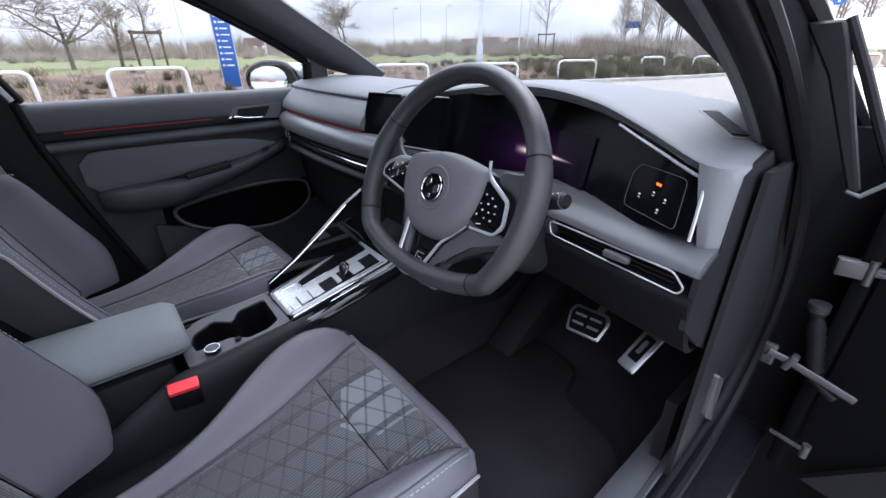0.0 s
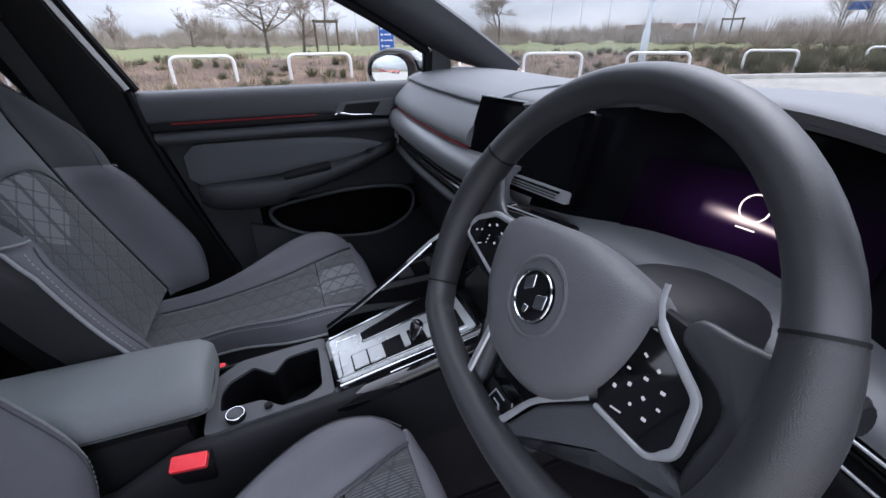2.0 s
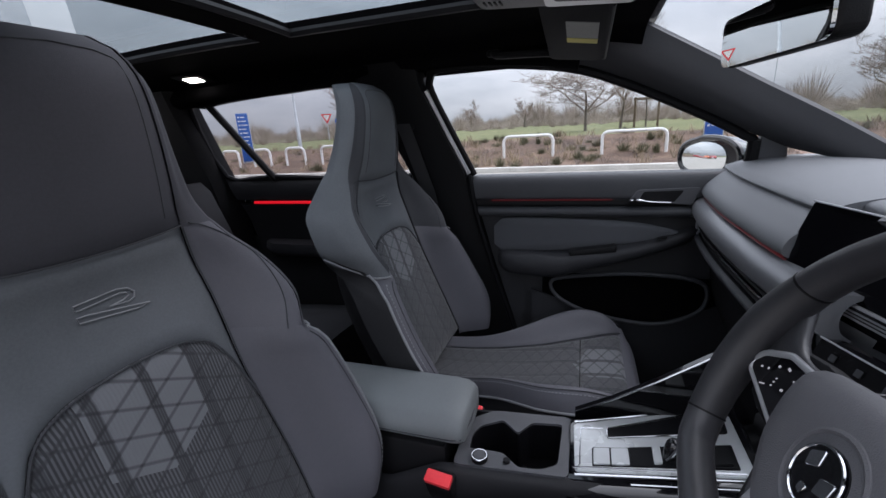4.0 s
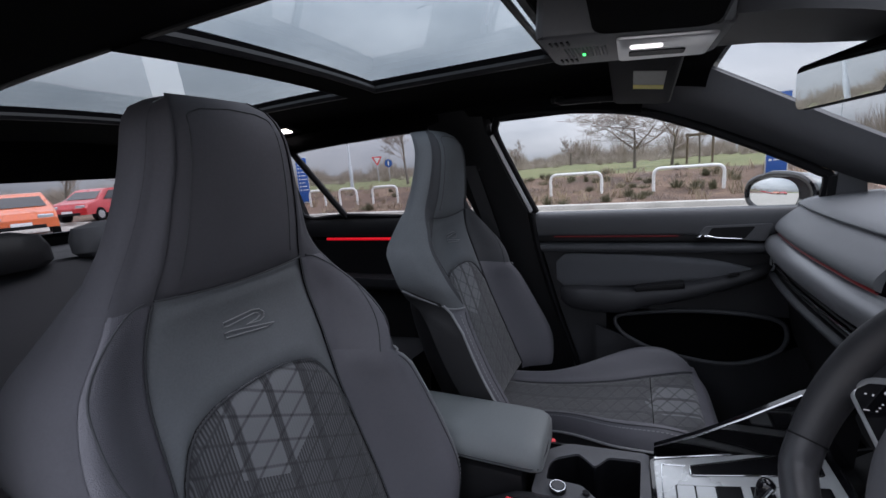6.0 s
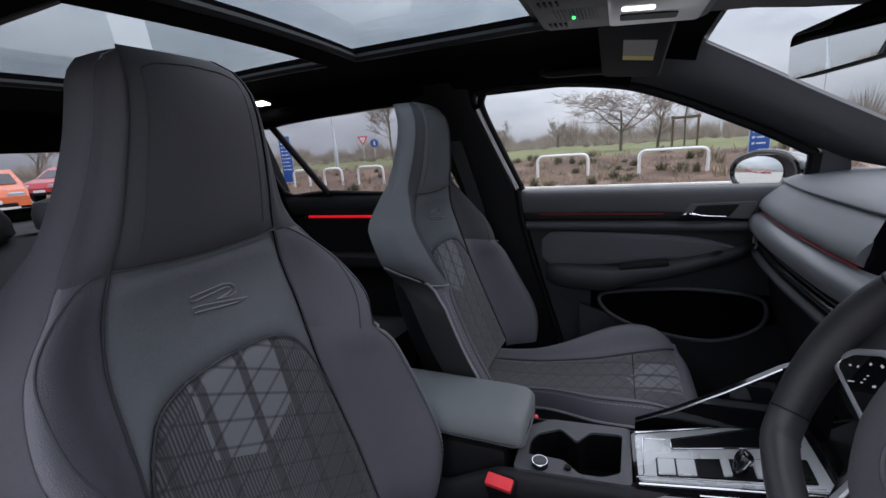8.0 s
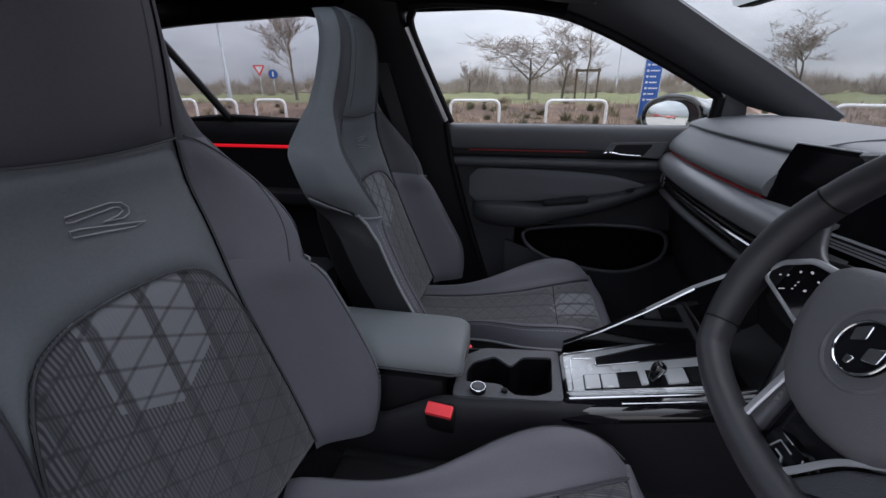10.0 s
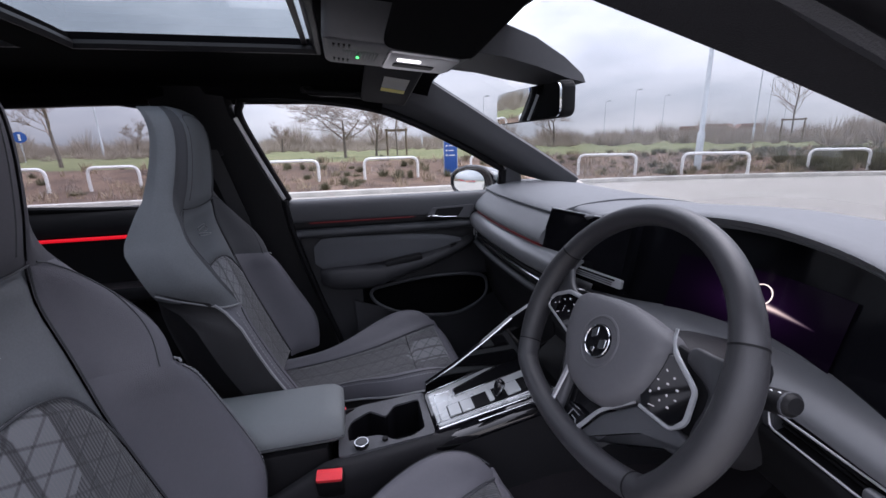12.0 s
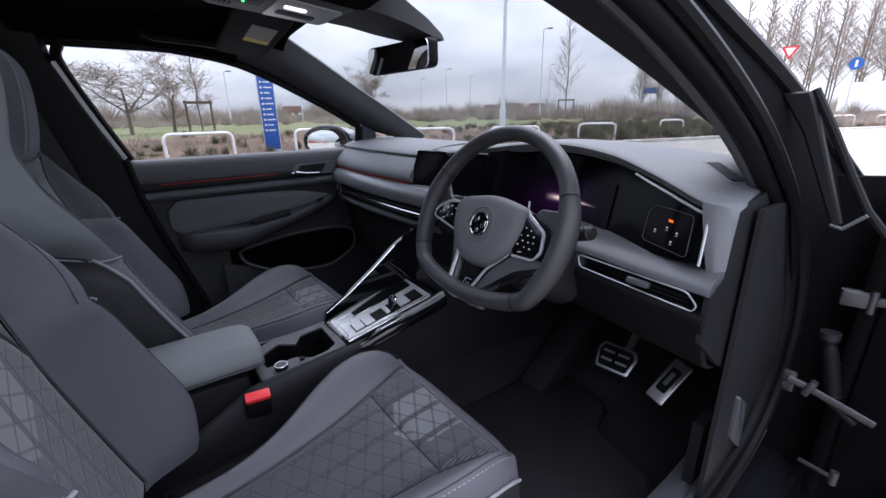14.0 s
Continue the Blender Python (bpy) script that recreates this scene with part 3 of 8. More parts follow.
part("fuse_flap", box((0.705, 0.385, 0.515), (0.010, 0.055, 0.15), 0.004, Euler((radians(-12), 0, radians(4))).to_matrix()), M_CAP, body, "small dark plastic flap")
part("footwell_side", sheet([[(0.672, y, z) for y in (0.26, 0.4, 0.55, 0.7)] for z in (0.30, 0.42, 0.56)], (0.02, 0, 0)), M_CARPET, body, "black carpeted footwell side")
wing = [[(0.845 + 0.03 * math.sin((z - 0.3) * 2), y, z) for y in np.linspace(0.66, 1.0, 6)] for z in (0.32, 0.5, 0.7, 0.9, 1.0)]
part("front_wing", sheet(wing, (0.012, 0, 0)), M_PAINTG, body, "grey-green painted front wing")
part("bonnet_release_lever", prism(round_poly([(0.300, 0.632), (0.345, 0.600), (0.378, 0.468), (0.305, 0.530)], 0.008, 3), "x", 0.712, 0.729, 0.004, 2), M_DARK, body, "dark grey bonnet release lever")

# plain outer panels and wheels that close the shell
bon = [[(x, y, z - 0.045 * (x / 0.72) ** 2) for x in np.linspace(-w, w, 10)] for y, z, w in ((0.872, 0.895, 0.74), (1.10, 0.865, 0.75), (1.40, 0.805, 0.74), (1.62, 0.73, 0.71), (1.72, 0.64, 0.68))]
part("bonnet", sheet(bon, (0, 0, -0.012)), M_PAINTG, body, "grey-green painted bonnet")
part("front_bumper", sheet([[(x, y - 0.10 * (x / 0.72) ** 2, z) for x in np.linspace(-0.76, 0.76, 10)] for y, z in ((1.725, 0.63), (1.77, 0.52), (1.78, 0.38), (1.72, 0.24))], (0, -0.012, 0)), M_PAINTG, body, "painted front bumper")
part("rear_bumper", sheet([[(x, y + 0.08 * (x / 0.72) ** 2, z) for x in np.linspace(-0.78, 0.78, 10)] for y, z in ((-2.285, 0.66), (-2.33, 0.54), (-2.33, 0.36), (-2.27, 0.25))], (0, 0.012, 0)), M_PAINTG, body, "painted rear bumper")
for sgn in (-1, 1):
    for y0, wy0, wy1, y1, xe in ((0.66, 0.93, 1.59, 1.70, 0.745), (-2.24, -1.90, -1.24, -1.655, 0.70)):
        ys = np.linspace(min(y0, y1), max(y0, y1), 24)
        wc = (wy0 + wy1) / 2
        rows = []
        for t in np.linspace(0, 1, 7):
            r = []
            for y in ys:
                top = lerp(y, [(-2.24, 1.02), (-1.655, 1.03), (0.66, 0.90), (1.10, 0.82), (1.40, 0.755), (1.70, 0.59)])
                d = 0.35 ** 2 - (y - wc) ** 2
                low = max(0.28, 0.30 + math.sqrt(d)) if d > 0 else 0.28
                z = top + (min(low, top - 0.02) - top) * t
                r.append((sgn * lerp(z, [(0.28, 0.80), (0.62, 0.828), (0.85, 0.795), (1.03, xe)]), y, z))
            rows.append(r)
        part("wing_panel" if y0 > 0 else "quarter_panel", sheet(rows, (-sgn * 0.010, 0, 0)), M_PAINTG, body, "grey-green painted side panel")
        ring = [(sgn * 0.735, wc + 0.225 * math.cos(a), 0.315 + 0.225 * math.sin(a)) for a in np.linspace(0, 2 * math.pi, 33)[:-1]]
        part("tyre", tube(ring, 0.090, 10, True), M_RUBBER, body, "black rubber tyre")
        rim = part("wheel_rim", disc_bm((sgn * 0.775, wc, 0.315), 0.205, 0.05, Matrix.Rotation(radians(90), 4, "Y"), 32, 0.006), M_GREYP, body, "dark alloy wheel rim")
        for k in range(5):
            a = 2 * math.pi * k / 5
            part("spoke", tube([(sgn * 0.803, wc + 0.03 * math.cos(a), 0.315 + 0.03 * math.sin(a)), (sgn * 0.803, wc + 0.19 * math.cos(a), 0.315 + 0.19 * math.sin(a))], 0.016, 6), M_SATIN, rim)

# ---- dashboard ----
dash = thing("dashboard", "grey soft-touch dashboard with satin trim, chrome vent strips and dark screens", "dashboard", (0, 0.3, 0.6))

# passenger half and middle: bands along x, profile in (y, z)
XS_L = np.linspace(-0.70, 0.02, 22)


def bow(x):
    """How far the dash edge steps forward towards the door."""
    return 0.030 * max(0, (-x - 0.30) / 0.40) ** 2 + 0.012 * max(0, (x + 0.16) / 0.18)


def band(name, prof, material, label, xs=XS_L, n=5, off=(0, 0.03, -0.004), bend=bow, sharp=50):
    pr = curve([(0, y, z) for y, z in prof], n)
    rows = [[(x, p.y + bend(x), p.z) for x in xs] for p in pr]
    return part(name, sheet(rows, off), material, dash, label, sharp)


band("upper_pad", [(0.66, 1.00), (0.50, 1.045), (0.36, 1.060), (0.25, 1.057), (0.185, 1.047), (0.158, 1.036), (0.156, 1.029), (0.160, 1.027), (0.140, 1.016), (0.114, 0.994), (0.104, 0.976), (0.106, 0.964), (0.118, 0.958)], M_DASH, "grey soft-touch pad", np.linspace(-0.70, -0.095, 20), sharp=28)
band("middle_pad", [(0.66, 1.00), (0.50, 1.045), (0.36, 1.056), (0.26, 1.054), (0.205, 1.048), (0.195, 1.030), (0.20, 0.98)], M_DASH, "grey soft-touch pad behind the screen", np.linspace(-0.097, 0.06, 8), bend=lambda x: 0.0)
band("ambient_light_strip", [(0.116, 0.9585), (0.112, 0.956), (0.110, 0.9535)], M_AMBDIM, "dim red light line", np.linspace(-0.66, -0.10, 14), 2, (0, 0.01, 0))
band("trim_band", [(0.122, 0.956), (0.102, 0.953), (0.088, 0.940), (0.084, 0.922), (0.090, 0.904), (0.106, 0.894)], M_DECOR, "satin grey trim band", np.linspace(-0.70, 0.04, 24))
band("vent_recess", [(0.106, 0.894), (0.135, 0.890), (0.150, 0.876), (0.140, 0.858), (0.108, 0.852)], M_BLACKP, "black air vent slot", off=(0, 0.03, 0))
for k, (dy, z, m) in enumerate(((0.104, 0.884, M_BLACKP), (0.103, 0.8735, M_CHROME), (0.106, 0.863, M_BLACKP))):
    rows = [(x, dy + bow(x) + 0.004, z - 0.006 * (x + 0.3)) for x in np.linspace(-0.66, -0.02, 16)]
    part("vent_slat", tube(rows, 0.0032, 6), m, dash, "chrome strip in the vent" if m is M_CHROME else "black vent slat")
part("vent_thumb_wheel", box((-0.115, 0.108, 0.864), (0.045, 0.014, 0.010), 0.003), M_BLACKP, dash, "black vent slider")
part("vent_end_ring", tube([(-0.655 + 0.016 * math.cos(a), 0.128, 0.874 + 0.022 * math.sin(a)) for a in np.linspace(0, 2 * math.pi, 14)[:-1]], 0.003, 6, True), M_SATIN, dash)
band("lower_lip", [(0.108, 0.852), (0.098, 0.846), (0.100, 0.836), (0.118, 0.828)], M_DARK, "dark lower lip")
band("glovebox", [(0.118, 0.828), (0.138, 0.80), (0.150, 0.74), (0.165, 0.66), (0.21, 0.58), (0.30, 0.53), (0.45, 0.52)], M_BLACKP, "black glovebox lid", np.linspace(-0.69, -0.09, 16))
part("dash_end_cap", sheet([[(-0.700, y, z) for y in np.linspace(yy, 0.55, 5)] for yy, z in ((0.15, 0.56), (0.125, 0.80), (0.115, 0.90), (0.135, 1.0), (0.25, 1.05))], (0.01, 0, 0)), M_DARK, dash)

# driver's half: hood over the instruments, top pad, end cap
XS_R = np.linspace(0.03, 0.702, 30)
HOOD = smooth_table([(0.03, 1.052), (0.10, 1.062), (0.22, 1.078), (0.33, 1.080), (0.44, 1.066), (0.53, 1.046), (0.60, 1.030), (0.655, 1.016), (0.69, 1.011), (0.702, 1.004)])
HOODY = smooth_table([(0.03, 0.150), (0.10, 0.205), (0.22, 0.245), (0.33, 0.262), (0.44, 0.258), (0.53, 0.228), (0.60, 0.192), (0.655, 0.166), (0.69, 0.168), (0.702, 0.184)])
rows = []
for t in np.linspace(0, 1, 13):
    r = []
    for x in XS_R:
        zf, yf = lerp(x, HOOD), lerp(x, HOODY)
        yb, zb = 0.66 - 0.04 * (x / 0.7) ** 2, 1.005
        y = yf + (yb - yf) * t
        crown = lerp(x, [(0.03, 0.026), (0.33, 0.020), (0.50, 0.030), (0.62, 0.036), (0.702, 0.036)]) * math.sin(math.pi * t ** 1.35)
        r.append((x, y, zf + (zb - zf) * t ** 1.6 + crown))
    rows.append(r)
lipr = [[(x, y + 0.004, z - 0.010) for x, y, z in rows[0]], [(x, y - 0.004, z - 0.004) for x, y, z in rows[0]]]
part("instrument_hood", sheet(lipr + rows, (0, 0.012, -0.012)), M_DASH, dash, "grey soft-touch hood and top", 55)
und = [[(x, lerp(x, HOODY) + dy, lerp(x, HOOD) + dz) for x in XS_R if x < 0.60] for dy, dz in ((0.006, -0.012), (0.03, -0.020), (0.06, -0.03))]
part("hood_underside", sheet(und, (0, 0, 0.004)), M_BLACKP, dash)
# facing wall of the right end of the dash
cap = [[(0.7025, 0.182, 1.000), (0.703, 0.176, 0.955), (0.704, 0.172, 0.900), (0.704, 0.125, 0.878), (0.704, 0.122, 0.800)],
       [(0.704, 0.22, 1.010), (0.705, 0.22, 0.955), (0.706, 0.22, 0.900), (0.706, 0.20, 0.840), (0.706, 0.20, 0.735)],
       [(0.704, 0.32, 1.028), (0.706, 0.32, 0.955), (0.706, 0.32, 0.90), (0.706, 0.32, 0.82), (0.706, 0.32, 0.66)],
       [(0.704, 0.55, 1.010), (0.706, 0.55, 0.955), (0.706, 0.55, 0.90), (0.706, 0.55, 0.82), (0.706, 0.55, 0.66)]]
# same plastic as the passenger end, darkened in place of doorway shade
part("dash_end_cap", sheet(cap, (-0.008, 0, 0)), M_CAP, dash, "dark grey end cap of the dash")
face = []
for t in np.linspace(0, 1, 7):
    r = []
    for k, x in enumerate(np.linspace(0.656, 0.702, 9)):
        y0, z0 = lerp(x, HOODY) - 0.004, lerp(x, HOOD) - 0.003
        x1, y1 = 0.680 + 0.022 * k / 8, 0.160 + 0.022 * max(0, k / 8 - 0.5)
        r.append((x + (x1 - x) * t, y0 + (y1 - y0) * t - 0.003 * math.sin(math.pi * t), z0 + (0.902 - z0) * t))
    face.append(r)
part("dash_cheek", sheet(face, (0, 0.01, 0)), M_DASH, dash, "grey soft-touch cheek", 60)

# one dark gloss panel from the centre screen to the light switches
def panel_pt(x, z):
    y = lerp(x, smooth_table([(0.0, 0.152), (0.10, 0.182), (0.16, 0.205), (0.24, 0.248), (0.33, 0.268), (0.38, 0.266), (0.46, 0.248), (0.56, 0.202), (0.62, 0.176), (0.672, 0.158)]))
    return (x, y + 0.28 * (z - 0.95), z)


pan = []
for t in np.linspace(0, 1, 8):
    r = []
    for x in np.linspace(0.06, 0.672, 24):
        top = lerp(x, HOOD) - 0.014
        bot = lerp(x, [(0.06, 0.885), (0.42, 0.895), (0.55, 0.900), (0.672, 0.918)])
        r.append(panel_pt(x, bot + (top - bot) * t))
    pan.append(r)
part("gloss_panel", sheet(pan, (0, 0.02, 0)), M_PANEL, dash, "gloss black instrument panel", 60)


def on_panel(rows, lift, material, name, label):
    return part(name, sheet([[Vector(panel_pt(x, z)) + Vector((0, -lift, 0)) for x, z in r] for r in rows], (0, 0.002, 0)), material, dash, label, 60)


def cluster_mat():
    m, n, l, p = nodes_of("purple_black_display")
    p.inputs["Base Color"].default_value = (0.002, 0.001, 0.003, 1)
    p.inputs["Roughness"].default_value = 0.14
    p.inputs["Specular IOR Level"].default_value = 0.06
    tc = n.new("ShaderNodeTexCoord")
    sep = n.new("ShaderNodeSeparateXYZ")
    l.new(tc.outputs["Object"], sep.inputs[0])
    M = lambda op, a, b=None, c=None: math_node(n, l, op, a, b, c)
    bell = lambda v, c, k: M("POWER", 2.718, M("MULTIPLY", M("MULTIPLY", M("SUBTRACT", v, c), M("SUBTRACT", v, c)), -k))
    x, z = sep.outputs[0], sep.outputs[2]
    # a slanting swoosh of light shown on the display: wide at the left, running out to a sharp tip at the right
    along = M("DIVIDE", M("SUBTRACT", x, 0.275), 0.145)
    inside = M("MULTIPLY", M("GREATER_THAN", along, 0.0), M("SUBTRACT", 1.0, M("POWER", M("MINIMUM", M("MAXIMUM", along, 0.0), 1.0), 2.0)))
    off = M("SUBTRACT", z, M("MULTIPLY_ADD", x, -0.055, 0.3725))
    width = M("MULTIPLY_ADD", M("MINIMUM", M("MAXIMUM", along, 0.0), 1.0), -0.0062, 0.0072)
    rel = M("DIVIDE", off, width)
    k = M("MULTIPLY", M("POWER", 2.718, M("MULTIPLY", M("MULTIPLY", rel, rel), -1.0)), M("MULTIPLY", inside, M("MINIMUM", M("MULTIPLY", M("MAXIMUM", along, 0.0), 3.0), 1.0)))
    glow = M("MULTIPLY", bell(x, 0.318, 260.0), bell(z, 0.352, 900.0))
    l.new(mixc(n, l, k, (0.060, 0.016, 0.095), (1.0, 0.80, 0.64)), p.inputs["Emission Color"])
    l.new(M("MULTIPLY_ADD", k, 0.95, M("MULTIPLY_ADD", glow, 0.11, 0.006)), p.inputs["Emission Strength"])
    return m


M_CLUSTER = cluster_mat()
rows = [[(x, z) for x in np.linspace(0.20, 0.455, 14)] for z in np.linspace(0.905, 1.002, 6)]
on_panel(rows, 0.004, M_CLUSTER, "instrument_display", "dark purple display with a streak of light")
rows = [[(x, z) for x in np.linspace(0.557, 0.652, 10)] for z in np.linspace(0.922, 0.988, 6)]
on_panel(rows, 0.0035, M_PANEL, "light_switch_panel", "gloss black light switch panel")
fr = round_poly([(0.556, 0.925), (0.650, 0.921), (0.646, 0.986), (0.568, 0.988), (0.556, 0.972)], 0.008, 3)
part("switch_panel_outline", tube([Vector(panel_pt(x, z)) + Vector((0, -0.0065, 0)) for x, z in fr], 0.0005, 5, True), M_GREYP, dash)
for x, z, w, h, m in ((0.607, 0.969, 0.010, 0.0040, M_ORANGE), (0.603, 0.957, 0.0036, 0.0026, M_ICON), (0.603, 0.953, 0.005, 0.0009, M_ICON), (0.624, 0.953, 0.0036, 0.0030, M_ICON), (0.624, 0.949, 0.005, 0.0009, M_ICON), (0.580, 0.948, 0.0036, 0.0026, M_ICON), (0.580, 0.944, 0.005, 0.0009, M_ICON), (0.617, 0.937, 0.0036, 0.0032, M_ICON), (0.617, 0.933, 0.005, 0.0009, M_ICON)):
    part("switch_icon", box(Vector(panel_pt(x, z)) + Vector((0, -0.007, 0)), (w, 0.001, h), 0.0003, Euler((0, 0, radians(-28))).to_matrix()), m, dash, "small lit symbol")
# plain lit ring with a bar below it, shown on the display
ec = (0.331, 0.970)
ring = [Vector(panel_pt(ec[0] + 0.0150 * math.cos(a), ec[1] + 0.0150 * math.sin(a))) + Vector((0, -0.0062, 0)) for a in np.linspace(0, 2 * math.pi, 33)[:-1]]
part("display_ring", tube(ring, 0.0009, 6, True), M_WARMICON, dash, "warm white ring on the display")
part("display_bar", tube([Vector(panel_pt(x, 0.947)) + Vector((0, -0.0062, 0)) for x in (0.321, 0.331, 0.341)], 0.0009, 6), M_WARMICON, dash, "warm white bar on the display")
# bright edging of the panel
edge = [panel_pt(x, lerp(x, HOOD) - 0.022) for x in (0.50, 0.54, 0.58, 0.62, 0.652)] + [panel_pt(0.667, 0.990), panel_pt(0.672, 0.950), panel_pt(0.674, 0.916)]
part("panel_edging", tube([Vector(p) + Vector((0, -0.007, 0)) for p in curve(edge, 4)], 0.0024, 6), M_SATIN, dash, "satin silver edging")

# trim band and vent on the driver's side
XS_D = np.linspace(-0.02, 0.702, 26)


def bend_r(x):
    return lerp(x, smooth_table([(-0.02, 0.040), (0.08, 0.062), (0.18, 0.078), (0.35, 0.085), (0.48, 0.072), (0.60, 0.050), (0.702, 0.038)]))


# same trim as the passenger band, with its weaker sky sheen coloured in
band("trim_band", [(0.165, 0.912), (0.125, 0.906), (0.105, 0.900), (0.088, 0.890), (0.082, 0.880)], M_DECOR_SHADE, "satin grey trim band", XS_D, 4, (0, 0.02, -0.006), bend_r)
band("vent_recess", [(0.082, 0.880), (0.112, 0.878), (0.120, 0.866), (0.108, 0.852), (0.080, 0.846)], M_BLACKP, "black air vent slot", np.linspace(0.44, 0.70, 10), 3, (0, 0.02, 0), bend_r)
for z, y in ((0.872, 0.094), (0.864, 0.092), (0.856, 0.094)):
    part("vent_slat", tube([(x, y + bend_r(x), z) for x in np.linspace(0.462, 0.672, 10)], 0.0022, 6), M_BLACKP, dash, "black vent slat")
ring = [(0.450, 0.874), (0.672, 0.878), (0.690, 0.860), (0.684, 0.849), (0.455, 0.850)]
ring = round_poly(ring, 0.008, 3)
part("vent_frame", tube([(x, 0.081 + bend_r(x), z) for x, z in ring], 0.0015, 6, True), M_SATIN, dash, "satin silver vent frame")
part("vent_thumb_wheel", box((0.588, 0.082 + bend_r(0.588), 0.864), (0.042, 0.012, 0.012), 0.004), M_GREYP, dash, "grey vent slider")
band("knee_panel", [(0.080, 0.846), (0.078, 0.835), (0.090, 0.80), (0.102, 0.768), (0.125, 0.740), (0.18, 0.722), (0.34, 0.705)], M_BLACKP, "black knee panel", np.linspace(0.10, 0.702, 18), 4, (0, 0.02, -0.004), bend_r)
band("trim_band_back", [(0.20, 0.93), (0.16, 0.912), (0.082, 0.880), (0.080, 0.846)], M_DARK, "dark backing below the screens", np.linspace(-0.02, 0.46, 14), 3, (0, 0.02, 0), lambda x: lerp(x, smooth_table([(-0.02, 0.06), (0.10, 0.078), (0.25, 0.088), (0.46, 0.080)])))

# demister grille on the top
g_long = Vector((0.074, -0.073, -0.021)).normalized()
g_up = Vector((0.11, -0.13, 0.985))
g_up = (g_up - g_long * g_long.dot(g_up)).normalized()
gm = Matrix.Translation((0.627, 0.3125, 1.0405)) @ Matrix((g_long, g_up.cross(g_long), g_up)).transposed().to_4x4()
b = prism(round_poly([(-0.059, -0.0165), (0.059, -0.0165), (0.059, 0.0165), (-0.059, 0.0165)], 0.006, 3), "z", -0.006, 0.0012, 0.001, 1, m=gm)
part("demister_frame", b, M_DASH, dash, "grey demister grille frame")
b = prism(round_poly([(-0.053, -0.0115), (0.053, -0.0115), (0.053, 0.0115), (-0.053, 0.0115)], 0.002, 3), "z", -0.001, 0.0016, m=gm)
part("demister_opening", b, M_TROUGH, dash, "black opening")
for k in range(11):
    a = -0.050 + 0.0088 * k
    part("demister_fin", prism([(a, -0.0108), (a + 0.0013, -0.0108), (a + 0.0103, 0.0108), (a + 0.0090, 0.0108)], "z", 0.001, 0.0026, m=gm), M_DASH, dash)

# centre screen, its touch bar, and the hazard row
scr = thing("centre_screen", "dark glass touchscreen on the dashboard, switched off", "screen", (0.02, 0.14, 0.92))
SB = [(-0.118, 0.108, 0.913), (0.150, 0.165, 0.913), (0.150, 0.185, 1.050), (-0.086, 0.134, 1.050)]


def quad_pt(q, s, t):
    a, b, c, d = (Vector(p) for p in q)
    return (a.lerp(b, s)).lerp(d.lerp(c, s), t)


def quad_plate(q, s0, s1, t0, t1, r, lift, depth, name, material, parent, label=""):
    n = (Vector(q[1]) - Vector(q[0])).cross(Vector(q[3]) - Vector(q[0])).normalized()
    ol = round_poly([(s0, t0), (s1, t0), (s1, t1), (s0, t1)], r, 4)
    b = bmesh.new()
    fr = [b.verts.new(quad_pt(q, s, t) + n * lift) for s, t in ol]
    bk = [b.verts.new(quad_pt(q, s, t) + n * (lift - depth)) for s, t in ol]
    b.faces.new(fr)
    b.faces.new(list(reversed(bk)))
    for i in range(len(ol)):
        k = (i + 1) % len(ol)
        b.faces.new((fr[i], bk[i], bk[k], fr[k]))
    return part(name, b, material, parent, label, 30)


quad_plate(SB, 0, 1, 0, 1, 0.03, 0.0, 0.014, "screen_housing", M_PANEL, scr, "gloss black housing")
quad_plate(SB, 0.035, 0.95, 0.215, 0.95, 0.02, 0.0012, 0.001, "display", M_SCREEN, scr, "dark display glass")
quad_plate(SB, 0.0, 0.98, 0.075, 0.205, 0.02, 0.006, 0.012, "touch_bar", M_SATIN, scr, "satin silver touch bar")
quad_plate(SB, 0.06, 0.92, 0.160, 0.186, 0.008, 0.0072, 0.001, "touch_bar_slot", M_GLOSS, scr)
part("screen_edge", tube([quad_pt(SB, k / 10, 1.0) + Vector((0, -0.001, 0.001)) for k in range(11)], 0.0014, 6), M_SATIN, scr, "bright metal top edge")
for k in (0.100, 0.130):
    quad_plate(SB, 0.08, 0.90, k, k + 0.009, 0.002, 0.0075, 0.001, "touch_bar_line", M_BLACKP, scr)
haz = thing("hazard_button_row", "gloss black button row with small grey symbols under the screen", "control panel", (0.05, 0.12, 0.85))
HB = [(0.038, 0.104, 0.862), (0.180, 0.138, 0.868), (0.185, 0.142, 0.906), (0.048, 0.110, 0.900)]
quad_plate(HB, 0, 1, 0, 1, 0.1, 0, 0.02, "panel", M_GLOSS, haz)
part("panel_edging", tube([quad_pt(HB, k / 8, 1.0) + Vector((0, -0.002, 0.0005)) for k in range(9)], 0.0012, 6), M_SATIN, haz, "thin silver top edge")
for s, m in ((0.2, M_GREYP), (0.45, M_GREYP), (0.7, M_GREYP)):
    quad_plate(HB, s - 0.03, s + 0.03, 0.4, 0.66, 0.01, 0.002, 0.001, "button_symbol", m, haz)
part("lower_console_panel", sheet([[(x, y + bow(x) * 0, z) for x in (-0.09, -0.03, 0.05, 0.10)] for y, z in ((0.125, 0.85), (0.15, 0.80), (0.16, 0.72), (0.10, 0.67))], (0, 0.03, 0)), M_BLACKP, dash, "black lower centre stack")

